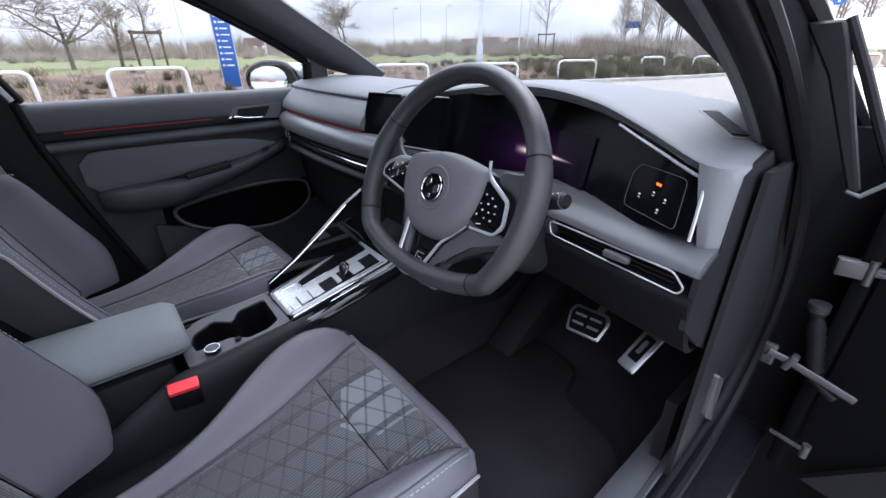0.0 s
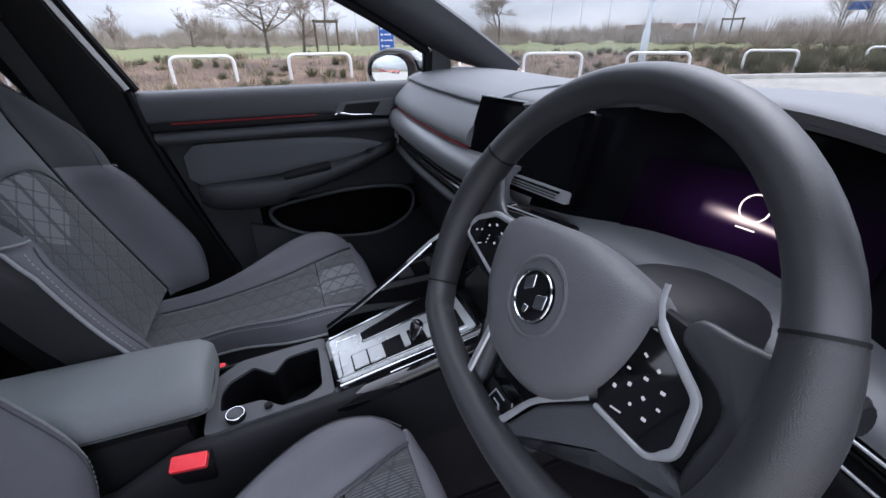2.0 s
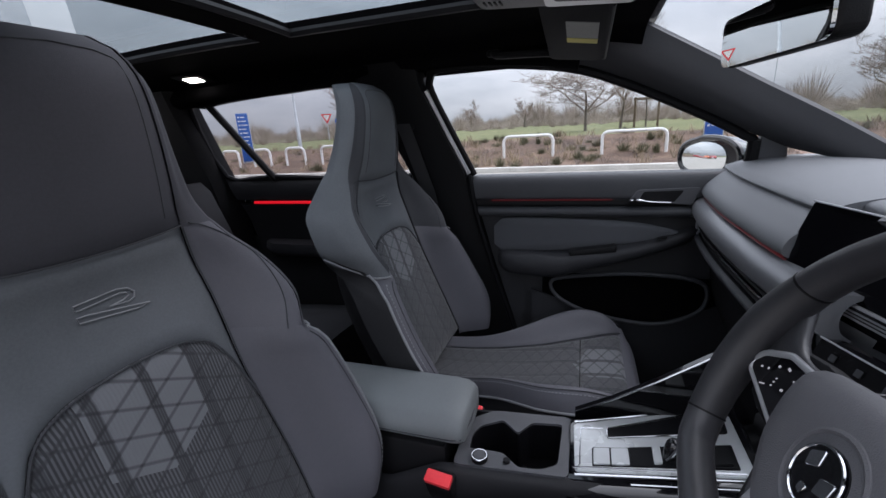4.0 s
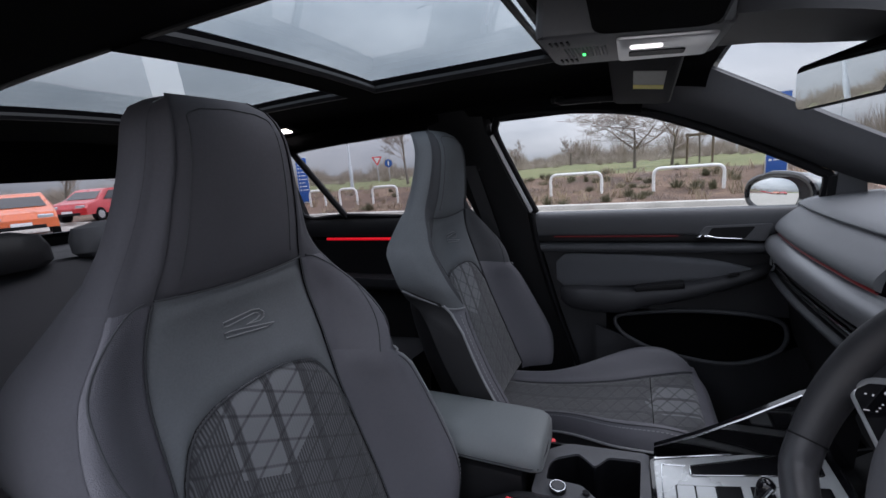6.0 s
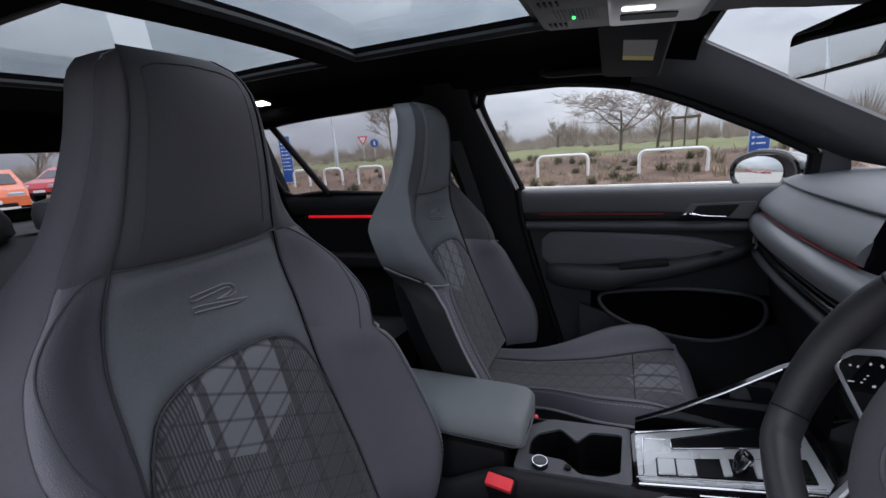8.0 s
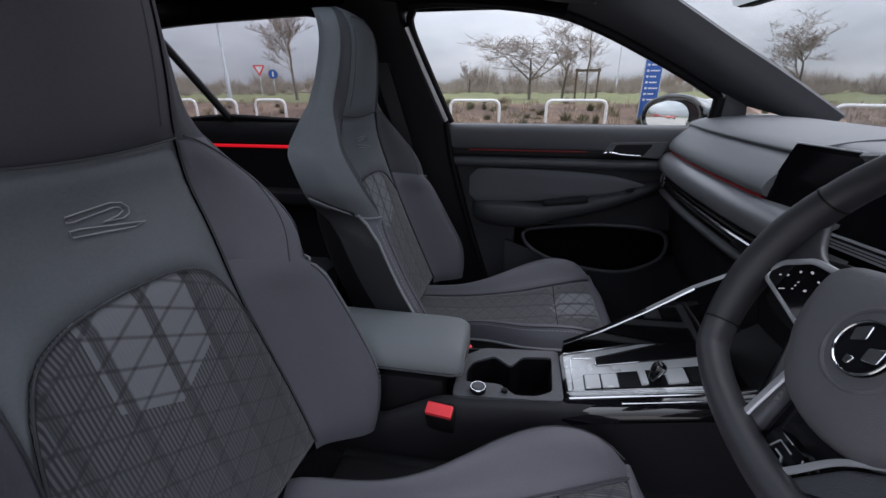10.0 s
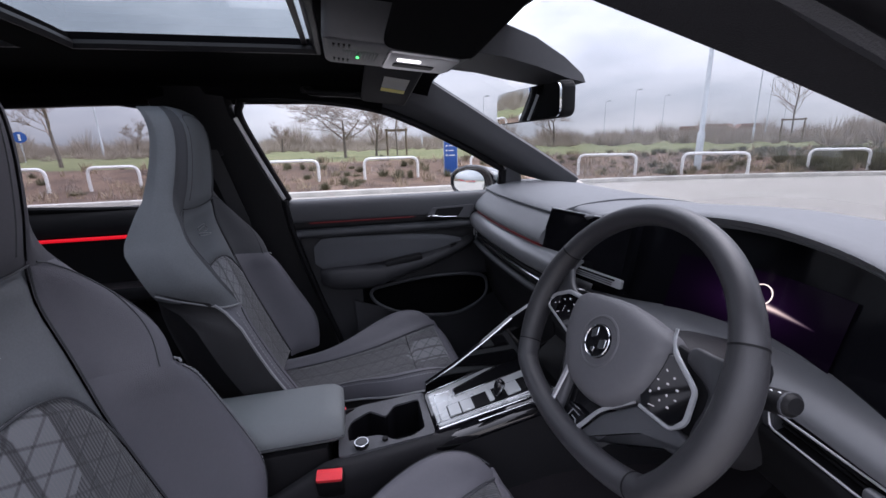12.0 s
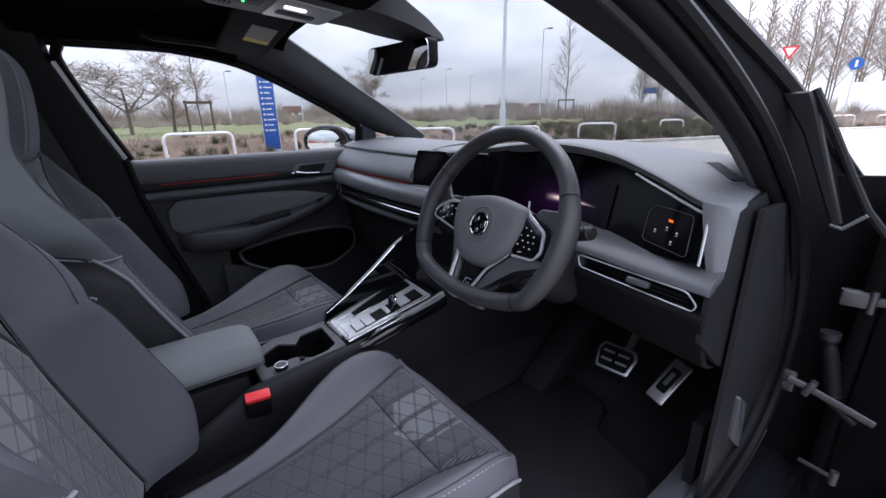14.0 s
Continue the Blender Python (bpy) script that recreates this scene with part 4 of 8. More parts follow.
# ---- steering wheel ----
def tilted(tilt, x, y, z):
    """Axes of a thing that faces the driver, leaning back by tilt degrees."""
    q = radians(tilt)
    return Matrix(((1, 0, 0, x), (0, math.sin(q), -math.cos(q), y), (0, math.cos(q), math.sin(q), z), (0, 0, 0, 1)))


WHEEL = tilted(25, 0.370, -0.026, 0.949)
COLUMN = tilted(23, 0.368, 0.010, 0.958)
wheel = thing("steering_wheel", "black leather flat-bottomed steering wheel with satin silver spokes", "steering wheel", (0.370, -0.026, 0.949))


def wpart(name, bm, material, label="", parent=None, sharp=40):
    bmesh.ops.transform(bm, matrix=WHEEL, verts=bm.verts)
    return part(name, bm, material, parent or wheel, label, sharp)


def rim_pt(a):
    """Centre line of the rim at angle a (0: right, 90: top), flattened at the bottom."""
    x, y = 0.1745 * math.cos(a), 0.1745 * math.sin(a) + 0.004
    if y < -0.098:
        y = -0.098 - 0.40 * (-0.098 - y)
    return Vector((x, y, 0))


def rim_section(a0, a1, radius, name, material, label, n=26):
    """A stretch of the rim: a rounded section, deeper than wide, its radius following the table."""
    angs = list(np.linspace(a0, a1, n))
    rings = []
    for a in angs:
        p, q = rim_pt(radians(a - 0.5)), rim_pt(radians(a + 0.5))
        out = (q - p).normalized().cross(Vector((0, 0, 1)))
        c, r = rim_pt(radians(a)), lerp(a, radius)
        rings.append([c + out * (0.90 * r * math.cos(k)) + Vector((0, 0, 1.08 * r * math.sin(k))) for k in (2 * math.pi * j / 18 for j in range(18))])
    return wpart(name, loft(rings), material, label, sharp=60)


rim_section(24.5, 151, [(24, 0.0168), (40, 0.0160), (90, 0.0156), (136, 0.0160), (151, 0.0168)], "rim_top", M_LEATHER, "smooth black leather")
rim_section(151, 206, [(151, 0.0168), (166, 0.0192), (186, 0.0188), (206, 0.0165)], "rim_grip", M_PERF, "perforated black leather")
rim_section(206, 316, [(206, 0.0165), (225, 0.0160), (270, 0.0165), (316, 0.0168)], "rim_bottom", M_LEATHER, "smooth black leather")
rim_section(316, 384.5, [(316, 0.0168), (345, 0.0190), (372, 0.0192), (385, 0.0168)], "rim_grip", M_PERF, "perforated black leather")
for a in (24.5, 151, 206, 316):
    rim_section(a - 0.35, a + 0.35, [(a, 0.0174)], "rim_seam", M_BLACKP, "dark stitched joint in the leather", 3)
# leather webs that flow from the rim into the side spokes
for web in ([(-0.164, 0.074), (-0.148, 0.060), (-0.134, 0.044), (-0.116, 0.036), (-0.090, 0.036), (-0.100, 0.022), (-0.150, 0.010), (-0.176, 0.012)], [(0.170, 0.066), (0.150, 0.058), (0.126, 0.054), (0.104, 0.052), (0.104, 0.034), (0.140, 0.018), (0.142, -0.026), (0.158, -0.046), (0.176, -0.010)]):
    wpart("spoke_web", prism([(p.x, p.y) for p in curve([(x, y, 0) for x, y in web], 3, True)], "z", -0.020, -0.0075, 0.004), M_LEATHER, "black leather web between rim and spoke", sharp=60)


# airbag cover: rounded shield with a raised centre
def shield(s, z):
    o = [(-0.050, 0.053), (0.0, 0.060), (0.050, 0.055), (0.079, 0.047), (0.087, 0.028), (0.083, -0.010), (0.070, -0.040), (0.040, -0.068), (0.0, -0.076), (-0.040, -0.068), (-0.070, -0.040), (-0.087, -0.012), (-0.094, 0.026), (-0.084, 0.044)]
    return [Vector((p.x * s, p.y * s, z)) for p in curve([(x, y, 0) for x, y in o], 3, True)]


rings = [shield(0.96, -0.034), shield(0.995, -0.018), shield(1.0, -0.010), shield(0.985, -0.004), shield(0.93, 0.003), shield(0.86, 0.008), shield(0.72, 0.0112), shield(0.50, 0.0125), shield(0.2, 0.0128)]
wpart("airbag_cover", loft(rings), M_PAD, "matt dark airbag cover", sharp=50)
# plain round badge in a shallow ring
I4 = Matrix()
ringp = [(0.0325 * math.cos(a), 0.0325 * math.sin(a), 0.0112) for a in np.linspace(0, 2 * math.pi, 41)[:-1]]
wpart("badge_recess", tube(ringp, 0.0028, 8, True, up=(0, 0, 1)), M_PAD)
badge = wpart("badge", disc_bm((0, 0, 0.0125), 0.0225, 0.006, I4, 36, 0.0015), M_GLOSS, "gloss black badge with chrome shapes")
ringp = [(0.0213 * math.cos(a), 0.0213 * math.sin(a), 0.0158) for a in np.linspace(0, 2 * math.pi, 33)[:-1]]
wpart("badge_ring", tube(ringp, 0.0011, 6, True, up=(0, 0, 1)), M_CHROME, "chrome ring", badge)
for pts in ([(-0.016, 0.009), (-0.006, 0.0175), (-0.0025, 0.006), (-0.012, -0.001)], [(0.004, 0.003), (0.0155, 0.0085), (0.0172, -0.004), (0.006, -0.008)], [(-0.005, -0.010), (0.002, -0.0085), (0.001, -0.016), (-0.004, -0.016)]):
    wpart("badge_plate", prism(round_poly(pts, 0.0015, 2), "z", 0.0150, 0.0162, 0.0004, 1), M_CHROME, "chrome plate", badge)
# spokes behind the cover, button pods, silver frames
POD_R = [(0.073, 0.031), (0.091, 0.034), (0.1295, 0.0125), (0.1350, -0.018), (0.1245, -0.0318), (0.082, -0.0335), (0.064, -0.010)]
POD_L = [(-0.070, 0.033), (-0.120, 0.030), (-0.150, 0.014), (-0.159, 0.001), (-0.155, -0.006), (-0.078, -0.022), (-0.062, -0.008)]
FRAME_R = [(0.080, 0.061), (0.083, 0.048), (0.0925, 0.0360), (0.1315, 0.0140), (0.1375, -0.0185), (0.1260, -0.0340), (0.081, -0.0355)]
FRAME_L = [(-0.070, 0.0345), (-0.121, 0.0318), (-0.152, 0.0155), (-0.161, 0.001), (-0.1565, -0.0072), (-0.076, -0.0238)]
ICON_R = [(0.093, 0.016, 5, 3), (0.105, 0.013, 4, 4), (0.101, 0.004, 5, 4), (0.088, 0.002, 4, 3), (0.114, 0.004, 5, 4), (0.094, -0.006, 4, 5), (0.106, -0.007, 4, 4), (0.117, -0.006, 4, 3), (0.101, -0.016, 3, 4), (0.113, -0.017, 5, 4), (0.086, -0.014, 4, 5), (0.095, -0.026, 13, 2.2)]
ICON_L = [(-0.112, 0.022, 6, 4), (-0.124, 0.017, 4, 4), (-0.098, 0.018, 5, 3), (-0.134, 0.008, 3, 4), (-0.117, 0.008, 3, 2.4), (-0.117, 0.004, 3, 2.4), (-0.117, 0.000, 3, 2.4), (-0.103, 0.005, 5, 4), (-0.090, 0.009, 5, 4), (-0.128, -0.006, 11, 2.2), (-0.143, 0.004, 4, 3)]
for sg, pod, ribbon, icons in ((1, POD_R, FRAME_R, ICON_R), (-1, POD_L, FRAME_L, ICON_L)):
    arm = [(0.06, 0.046), (0.100, 0.044), (0.150, 0.034), (0.154, -0.026), (0.13, -0.032), (0.055, -0.036)]
    wpart("spoke", prism([(sg * x, y) for x, y in arm], "z", -0.030, -0.014, 0.004), M_BLACKP, "dark plastic spoke")
    p = wpart("button_pod", prism(round_poly(pod, 0.004, 3), "z", -0.016, -0.004, 0.0012, 1), M_GLOSS, "gloss black button pod")
    path = round_poly(ribbon, 0.006, 3)[4:-4]
    path = [ribbon[0]] + path + [ribbon[-1]]
    wide = [0.0034 if (q < 0.55 if sg < 0 else 0.25 < q < 0.8) else 0.0022 for q in np.linspace(0, 1, len(path))]
    wpart("pod_frame", tube([(x, y, -0.0045) for x, y in path], wide, 8, up=(0, 0, 1), flat=0.7), M_SATIN, "satin silver frame", p)
    for x, y, w, h in icons:
        wpart("button_symbol", box((x, y, -0.0038), (w * 0.00065, h * 0.00055, 0.0006), 0.0002, Euler((0, 0, radians(sg * -8 + 30 * ((w + h) % 2 - 0.5)))).to_matrix()), M_ICON, "", p)
# bottom spoke: a fork with a wide grey strap to one side and silver trim round its inner edge
strap = [(-0.004, -0.141), (0.012, -0.128), (0.038, -0.076), (0.078, -0.036), (0.120, -0.029), (0.158, -0.034), (0.152, -0.050), (0.100, -0.062), (0.066, -0.090), (0.036, -0.136), (0.020, -0.150)]
wpart("bottom_spoke", prism(round_poly(strap, 0.006, 3), "z", -0.022, -0.007, 0.004), M_GREYP, "grey plastic bottom spoke", sharp=60)
wpart("bottom_spoke", prism(round_poly([(-0.090, -0.028), (-0.060, -0.034), (-0.044, -0.080), (-0.038, -0.136), (-0.052, -0.142), (-0.060, -0.090)], 0.008, 3), "z", -0.024, -0.010, 0.004), M_PAD, "dark plastic bottom spoke", sharp=60)
wpart("bottom_spoke_base", prism(round_poly([(-0.042, -0.124), (0.040, -0.124), (0.052, -0.146), (-0.054, -0.146)], 0.008, 3), "z", -0.022, -0.008, 0.003), M_PAD, "dark plastic base of the spoke", sharp=60)
ub = curve([(-0.052, -0.040, -0.006), (-0.0495, -0.072, -0.004), (-0.0475, -0.104, -0.002), (-0.0435, -0.127, 0.000), (-0.036, -0.1365, 0.001), (-0.017, -0.1405, 0.001), (0.000, -0.1375, 0.000), (0.010, -0.127, -0.002), (0.0205, -0.105, -0.004), (0.0345, -0.076, -0.005), (0.054, -0.055, -0.006), (0.074, -0.036, -0.006)], 5)
wpart("spoke_trim", tube(ub, [0.0042 if k < 32 else 0.0042 - 0.0026 * (k - 32) / (len(ub) - 33) for k in range(len(ub))], 8, up=(0, 0, 1), flat=0.6), M_SATIN, "satin silver trim")
wpart("spoke_infill", prism(round_poly([(-0.046, -0.050), (0.052, -0.050), (0.034, -0.076), (0.006, -0.130), (-0.036, -0.134)], 0.004, 2), "z", -0.030, -0.018, 0.001, 1), M_GLOSS, "gloss black infill of the fork")
wpart("spoke_plate", prism(round_poly([(-0.024, -0.098), (0.012, -0.096), (0.020, -0.108), (0.008, -0.124), (-0.024, -0.124)], 0.003, 2), "z", -0.019, -0.010, 0.0008, 1), M_GLOSS, "small gloss black plate")
for pts in ([(-0.016, -0.119), (-0.011, -0.103), (0.004, -0.103)], [(-0.008, -0.111), (0.000, -0.111), (0.006, -0.119)]):
    wpart("plate_mark", tube([(x, y, -0.0095) for x, y in pts], 0.0008, 5), M_SATIN)
# hub behind the wheel
wpart("hub", loft([[Vector((r * math.cos(a), r * math.sin(a) - 0.01, z)) for a in np.linspace(0, 2 * math.pi, 25)[:-1]] for r, z in ((0.062, -0.028), (0.060, -0.062), (0.050, -0.095))]), M_BLACKP)

# column shroud and stalks
col = thing("steering_column", "black plastic steering column shroud below the wheel hub", "steering column", (0.362, 0.1, 0.88))
rings = []
for k, (d, w, h) in enumerate(((0.050, 0.046, 0.050), (0.09, 0.062, 0.066), (0.14, 0.072, 0.078), (0.22, 0.080, 0.084))):
    rings.append([COLUMN @ Vector((w * math.copysign(abs(math.cos(a)) ** 0.6, math.cos(a)), -0.052 + h * math.copysign(abs(math.sin(a)) ** 0.6, math.sin(a)), -d)) for a in np.linspace(0, 2 * math.pi, 29)[:-1]])
part("shroud", loft(rings), M_CAP, col, "dark plastic shroud")


def stalk(name, label, pts, tip_material):
    st = thing(name, label, "stalk", COLUMN @ Vector(pts[0]), "column stalks")
    n = 4 * (len(pts) - 1) + 1
    part("arm", tube([COLUMN @ Vector(p) for p in curve(pts, 4)], [0.008 + 0.004 * k / n for k in range(n)], 10, flat=0.7), M_BLACKP, st)
    a, b = COLUMN @ Vector(pts[-2]), COLUMN @ Vector(pts[-1])
    d = (b - a).normalized()
    part("end_knob", tube([b - d * 0.040, b - d * 0.034, b - d * 0.012, b - d * 0.002, b + d * 0.002], [0.0120, 0.0148, 0.0152, 0.0142, 0.010], 14, flat=0.8), tip_material, st, "ribbed dark end knob")
    part("knob_ring", tube([b - d * 0.004, b - d * 0.002], [0.0156, 0.0152], 14, flat=0.8), M_DARK, st, "dark grey rim of the knob")
    for k in range(3):
        part("symbol", box(b - d * (0.012 + 0.008 * k) + Vector((0, -0.004, 0.0118)), (0.003, 0.003, 0.0006), 0.0002), M_SATIN, st)
    return st


stalk("indicator_stalk", "black indicator stalk with white symbols beside the wheel", [(0.05, -0.014, -0.055), (0.10, -0.002, -0.054), (0.140, 0.008, -0.050), (0.172, 0.017, -0.046)], M_BLACKP)
stalk("wiper_stalk", "black wiper stalk with white symbols beside the wheel", [(-0.05, -0.012, -0.055), (-0.085, -0.006, -0.053), (-0.118, 0.002, -0.048)], M_BLACKP)

# ---- front seats ----
# side profile (height, forward) of the middle of the backrest, bolster height and half width
S_Y = smooth_table([(0.56, -0.545), (0.66, -0.585), (0.78, -0.627), (0.90, -0.664), (1.00, -0.692), (1.06, -0.693), (1.13, -0.678), (1.20, -0.670), (1.245, -0.671), (1.270, -0.680), (1.288, -0.694), (1.300, -0.712)])
S_B = smooth_table([(0.56, 0.085), (0.64, 0.110), (0.74, 0.098), (0.84, 0.083), (0.88, 0.076), (0.93, 0.068), (0.98, 0.050), (1.05, 0.014), (1.10, -0.012), (1.16, -0.016), (1.31, -0.014)])
S_W = smooth_table([(0.56, 0.250), (0.64, 0.270), (0.74, 0.272), (0.84, 0.256), (0.876, 0.234), (0.935, 0.252), (1.00, 0.232), (1.05, 0.190), (1.10, 0.156), (1.15, 0.134), (1.20, 0.118), (1.245, 0.107), (1.266, 0.099), (1.283, 0.084), (1.295, 0.064), (1.301, 0.040)])
S_C = smooth_table([(0.56, 0.164), (0.66, 0.164), (0.75, 0.155), (0.84, 0.144), (0.90, 0.141), (0.97, 0.137), (1.05, 0.120), (1.10, 0.105), (1.15, 0.095), (1.20, 0.086), (1.285, 0.068), (1.310, 0.036)])
S_D = smooth_table([(0.56, 0.110), (0.80, 0.105), (1.00, 0.080), (1.10, 0.050), (1.20, 0.034), (1.27, 0.028), (1.308, 0.015)])


BACK_LEAN = [0.0]


def back_pt(p, z, lift=0.0):
    """Front of the backrest: p runs from -1 to 1 across, z is the height."""
    y, b, w, c = (lerp(z, t) for t in (S_Y, S_B, S_W, S_C))
    q = abs(p)
    ed = min(lerp(b, [(-0.012, 0.035), (0.03, 0.050)]), lerp(z, [(0.84, 0.014), (0.90, 0.05)]))
    if q <= 0.5:
        u, o = q / 0.5 * c, -0.006 * math.cos(math.pi * q) * lerp(b, [(-0.01, -0.5), (0.03, 1.0)])
    elif q <= 0.82:
        t = (q - 0.5) / 0.32
        u = c + (0.90 * w - c) * t
        o = b * (0.5 - 0.5 * math.cos(math.pi * min(1, t)))
    elif q > 1.0:
        u, o = w * (1 - lerp(z, [(1.05, 0.03), (1.15, 0.10)]) * (q - 1) / 0.4), b - ed - lerp(z, [(0.9, 0.085), (1.0, 0.07), (1.1, 0.022), (1.3, 0.012)]) * (q - 1) / 0.4
    else:
        t = (q - 0.82) / 0.18
        u = 0.90 * w + 0.10 * w * math.sin(t * math.pi / 2)
        o = b - ed * (1 - math.cos(t * math.pi / 2))
    return Vector((math.copysign(u, p) if p else 0.0, y + o + lift + BACK_LEAN[0] * (z - 0.88), z))


def pad(f, ps, ts, zlo, zhi, puff, parent, name, material, label="", uv0=None, edge=0.16):
    """A stuffed panel on the surface f, drawn in at its seams."""
    rows, uvs = [], []
    for t in ts:
        r, ur = [], []
        for p in ps:
            a = (p - ps[0]) / (ps[-1] - ps[0])
            k = min(1, min(a, 1 - a, t, 1 - t) / edge)
            k = math.sqrt(max(0, 1 - (1 - k) ** 2))
            lo, hi = zlo(p), zhi(p)
            v = f(p, lo + (hi - lo) * t, puff * (k - 0.75))
            r.append(v)
            if uv0:
                ur.append((v.x - uv0[0], v.z - uv0[1] if uv0[2] == "z" else v.y - uv0[1]))
        rows.append(r)
        if uv0:
            uvs.append(ur)
    bm = bmesh.new()
    grid(bm, rows, uvs=uvs or None)
    return part(name, bm, material, parent, label, 75)


CUSHION_DROP = [0.0]


def cushion_pt(u, y, lift=0.0):
    z = lerp(y, C_Z) - CUSHION_DROP[0]
    c, w = lerp(y, C_C), lerp(y, C_W)
    q = abs(u)
    if q <= c:
        h = -0.004 * math.cos(math.pi * q / c / 2)
    elif q <= 0.88 * w:
        h = 0.046 * lerp(y, C_H) * (0.5 - 0.5 * math.cos(math.pi * (q - c) / (0.88 * w - c)))
    else:
        t = (q - 0.88 * w) / (0.12 * w)
        h = 0.046 * lerp(y, C_H) - 0.045 * (1 - math.cos(min(1, t) * math.pi / 2))
    return Vector((u, y, z + h + lift))


C_H = smooth_table([(-0.60, 0.35), (-0.46, 0.50), (-0.38, 0.75), (-0.30, 1.02), (-0.22, 1.18), (-0.16, 1.14), (-0.11, 0.80), (-0.07, 0.25), (-0.03, 0.1)])
C_Z = smooth_table([(-0.60, 0.540), (-0.45, 0.545), (-0.30, 0.562), (-0.19, 0.582), (-0.10, 0.592), (-0.06, 0.586), (-0.04, 0.570)])
C_C = smooth_table([(-0.60, 0.075), (-0.41, 0.090), (-0.30, 0.104), (-0.24, 0.113), (-0.17, 0.131), (-0.11, 0.152), (-0.07, 0.168), (-0.04, 0.175)])
C_W = smooth_table([(-0.60, 0.118), (-0.50, 0.120), (-0.43, 0.126), (-0.37, 0.142), (-0.32, 0.168), (-0.27, 0.198), (-0.22, 0.218), (-0.17, 0.226), (-0.12, 0.222), (-0.09, 0.214), (-0.065, 0.204), (-0.04, 0.19)])


def dashes(pts, rad, dash, gap):
    """Sewing stitches: short threads along a line."""
    bm, pts, at, k = bmesh.new(), [Vector(p) for p in pts], 0.0, 1
    lens = [0.0]
    for a, b in zip(pts, pts[1:]):
        lens.append(lens[-1] + (b - a).length)

    def on(d):
        for k in range(1, len(pts)):
            if d <= lens[k]:
                return pts[k - 1].lerp(pts[k], (d - lens[k - 1]) / (lens[k] - lens[k - 1]))
        return pts[-1]

    while at + dash < lens[-1]:
        tube([on(at), on(at + dash)], rad, 4, bm=bm)
        at += dash + gap
    return bm


def front_seat(drop, lean, face, face_label, facet, wing, wing_side, wing_label):
    CUSHION_DROP[0], BACK_LEAN[0] = drop, lean
    seat = thing("front_seat", "grey suede sport seat with quilted cloth centre and fixed headrest", "car seat", (0, -0.35, 0.30), "front seats")
    lin = lambda a, b, n: list(np.linspace(a, b, n))
    back = part("back_shell", loft([[Vector((w * math.cos(a), y - 0.030 + max(0.0, b - 0.04) * abs(math.cos(a)) ** 6 - d * 0.9 * max(0, -math.sin(a)) ** 0.7, z)) for a in np.linspace(0, 2 * math.pi, 33)[:-1]]
                                     for z, w, y, d, b in ((z, lerp(z, S_W) * 0.90, lerp(z, S_Y) - 0.012 + lean * (z - 0.88), lerp(z, S_D), lerp(z, S_B)) for z in lin(0.50, 1.286, 26))]), M_BLACKP, seat, "black plastic seat back", 60)
    A_Z = smooth_table([(0, 0.924), (0.2, 0.921), (0.32, 0.911), (0.39, 0.896), (0.44, 0.870), (0.475, 0.835), (0.5, 0.785)])
    arch = lambda p: lerp(abs(p), A_Z)
    seam = lambda p: 1.066 + 0.008 * (abs(p) / 0.5) ** 2
    pad(back_pt, lin(-0.5, 0.5, 21), lin(0, 1, 22), lambda p: 0.56, arch, 0.007, seat, "backrest_centre", M_CLOTH, "quilted lozenge cloth", (0, 0.868, "z"), 0.06)
    pad(back_pt, lin(-0.5, 0.5, 21), lin(0, 1, 12), arch, seam, 0.008, seat, "shoulder_panel", M_SUEDE, "mid-grey suede", None, 0.14)
    for a, b in ((0.5, 1.0), (-1.0, -0.5)):
        pad(back_pt, lin(a, b, 14), lin(0, 1, 16), lambda p: 0.54, lambda p: 0.873 + 0.03 * (1 - abs(p)) * 2, 0.004, seat, "side_bolster", M_VINYL, "grey vinyl bolster", None, 0.10)
        pad(back_pt, lin(a * 1.0 if abs(a) < 1 else a * 0.84, b if abs(b) < 1 else b * 0.84, 14), lin(0, 1, 12), lambda p: 0.872 + 0.03 * (1 - abs(p)) * 2, lambda p: 1.079, 0.004, seat, "shoulder_wing", wing, wing_label, None, 0.12)
    pad(back_pt, lin(-0.5, 0.5, 17), lin(0, 1, 18), seam, lambda p: 1.299, 0.005, seat, "headrest_front", face, face_label, None, 0.10)
    for a, b in ((0.5, 0.84), (-0.84, -0.5)):
        pad(back_pt, lin(a, b, 10), lin(0, 1, 18), lambda p: 1.068, lambda p: 1.299, 0.0015, seat, "headrest_facet", facet, "suede headrest facet in a shaded tone", None, 0.10)
    for a, b in ((0.84, 1.4), (-1.4, -0.84)):
        pad(back_pt, lin(a, b, 12), lin(0, 1, 26), lambda p: 0.868 + 0.10 * max(0, abs(p) - 1), lambda p: 1.075, 0.002, seat, "wing_side", wing_side, "grey suede wing side", None, 0.05)
        pad(back_pt, lin(a, b, 12), lin(0, 1, 18), lambda p: 1.074, lambda p: 1.299, 0.002, seat, "headrest_side", face, face_label, None, 0.06)
    for a, b in ((1.0, 1.4), (-1.4, -1.0)):
        pad(back_pt, lin(a, b, 8), lin(0, 1, 14), lambda p: 0.52, lambda p: 0.890 + 0.10 * max(0, abs(p) - 1), 0.004, seat, "bolster_side", M_VINYLD, "dark grey vinyl bolster side", None, 0.06)
    for sg in (-1, 1):
        edge = [back_pt(sg, z, 0.002) + Vector((sg * 0.003, 0, 0)) for z in lin(0.56, 0.885, 20)]
        part("piping", tube(edge, 0.0032, 6), M_PIPING, seat, "pale grey piping")
        edge = [back_pt(sg * q, 0.878 + 0.10 * max(0, q - 1), 0.004) + Vector((sg * 0.003, 0, 0)) for q in lin(0.84, 1.4, 14)]
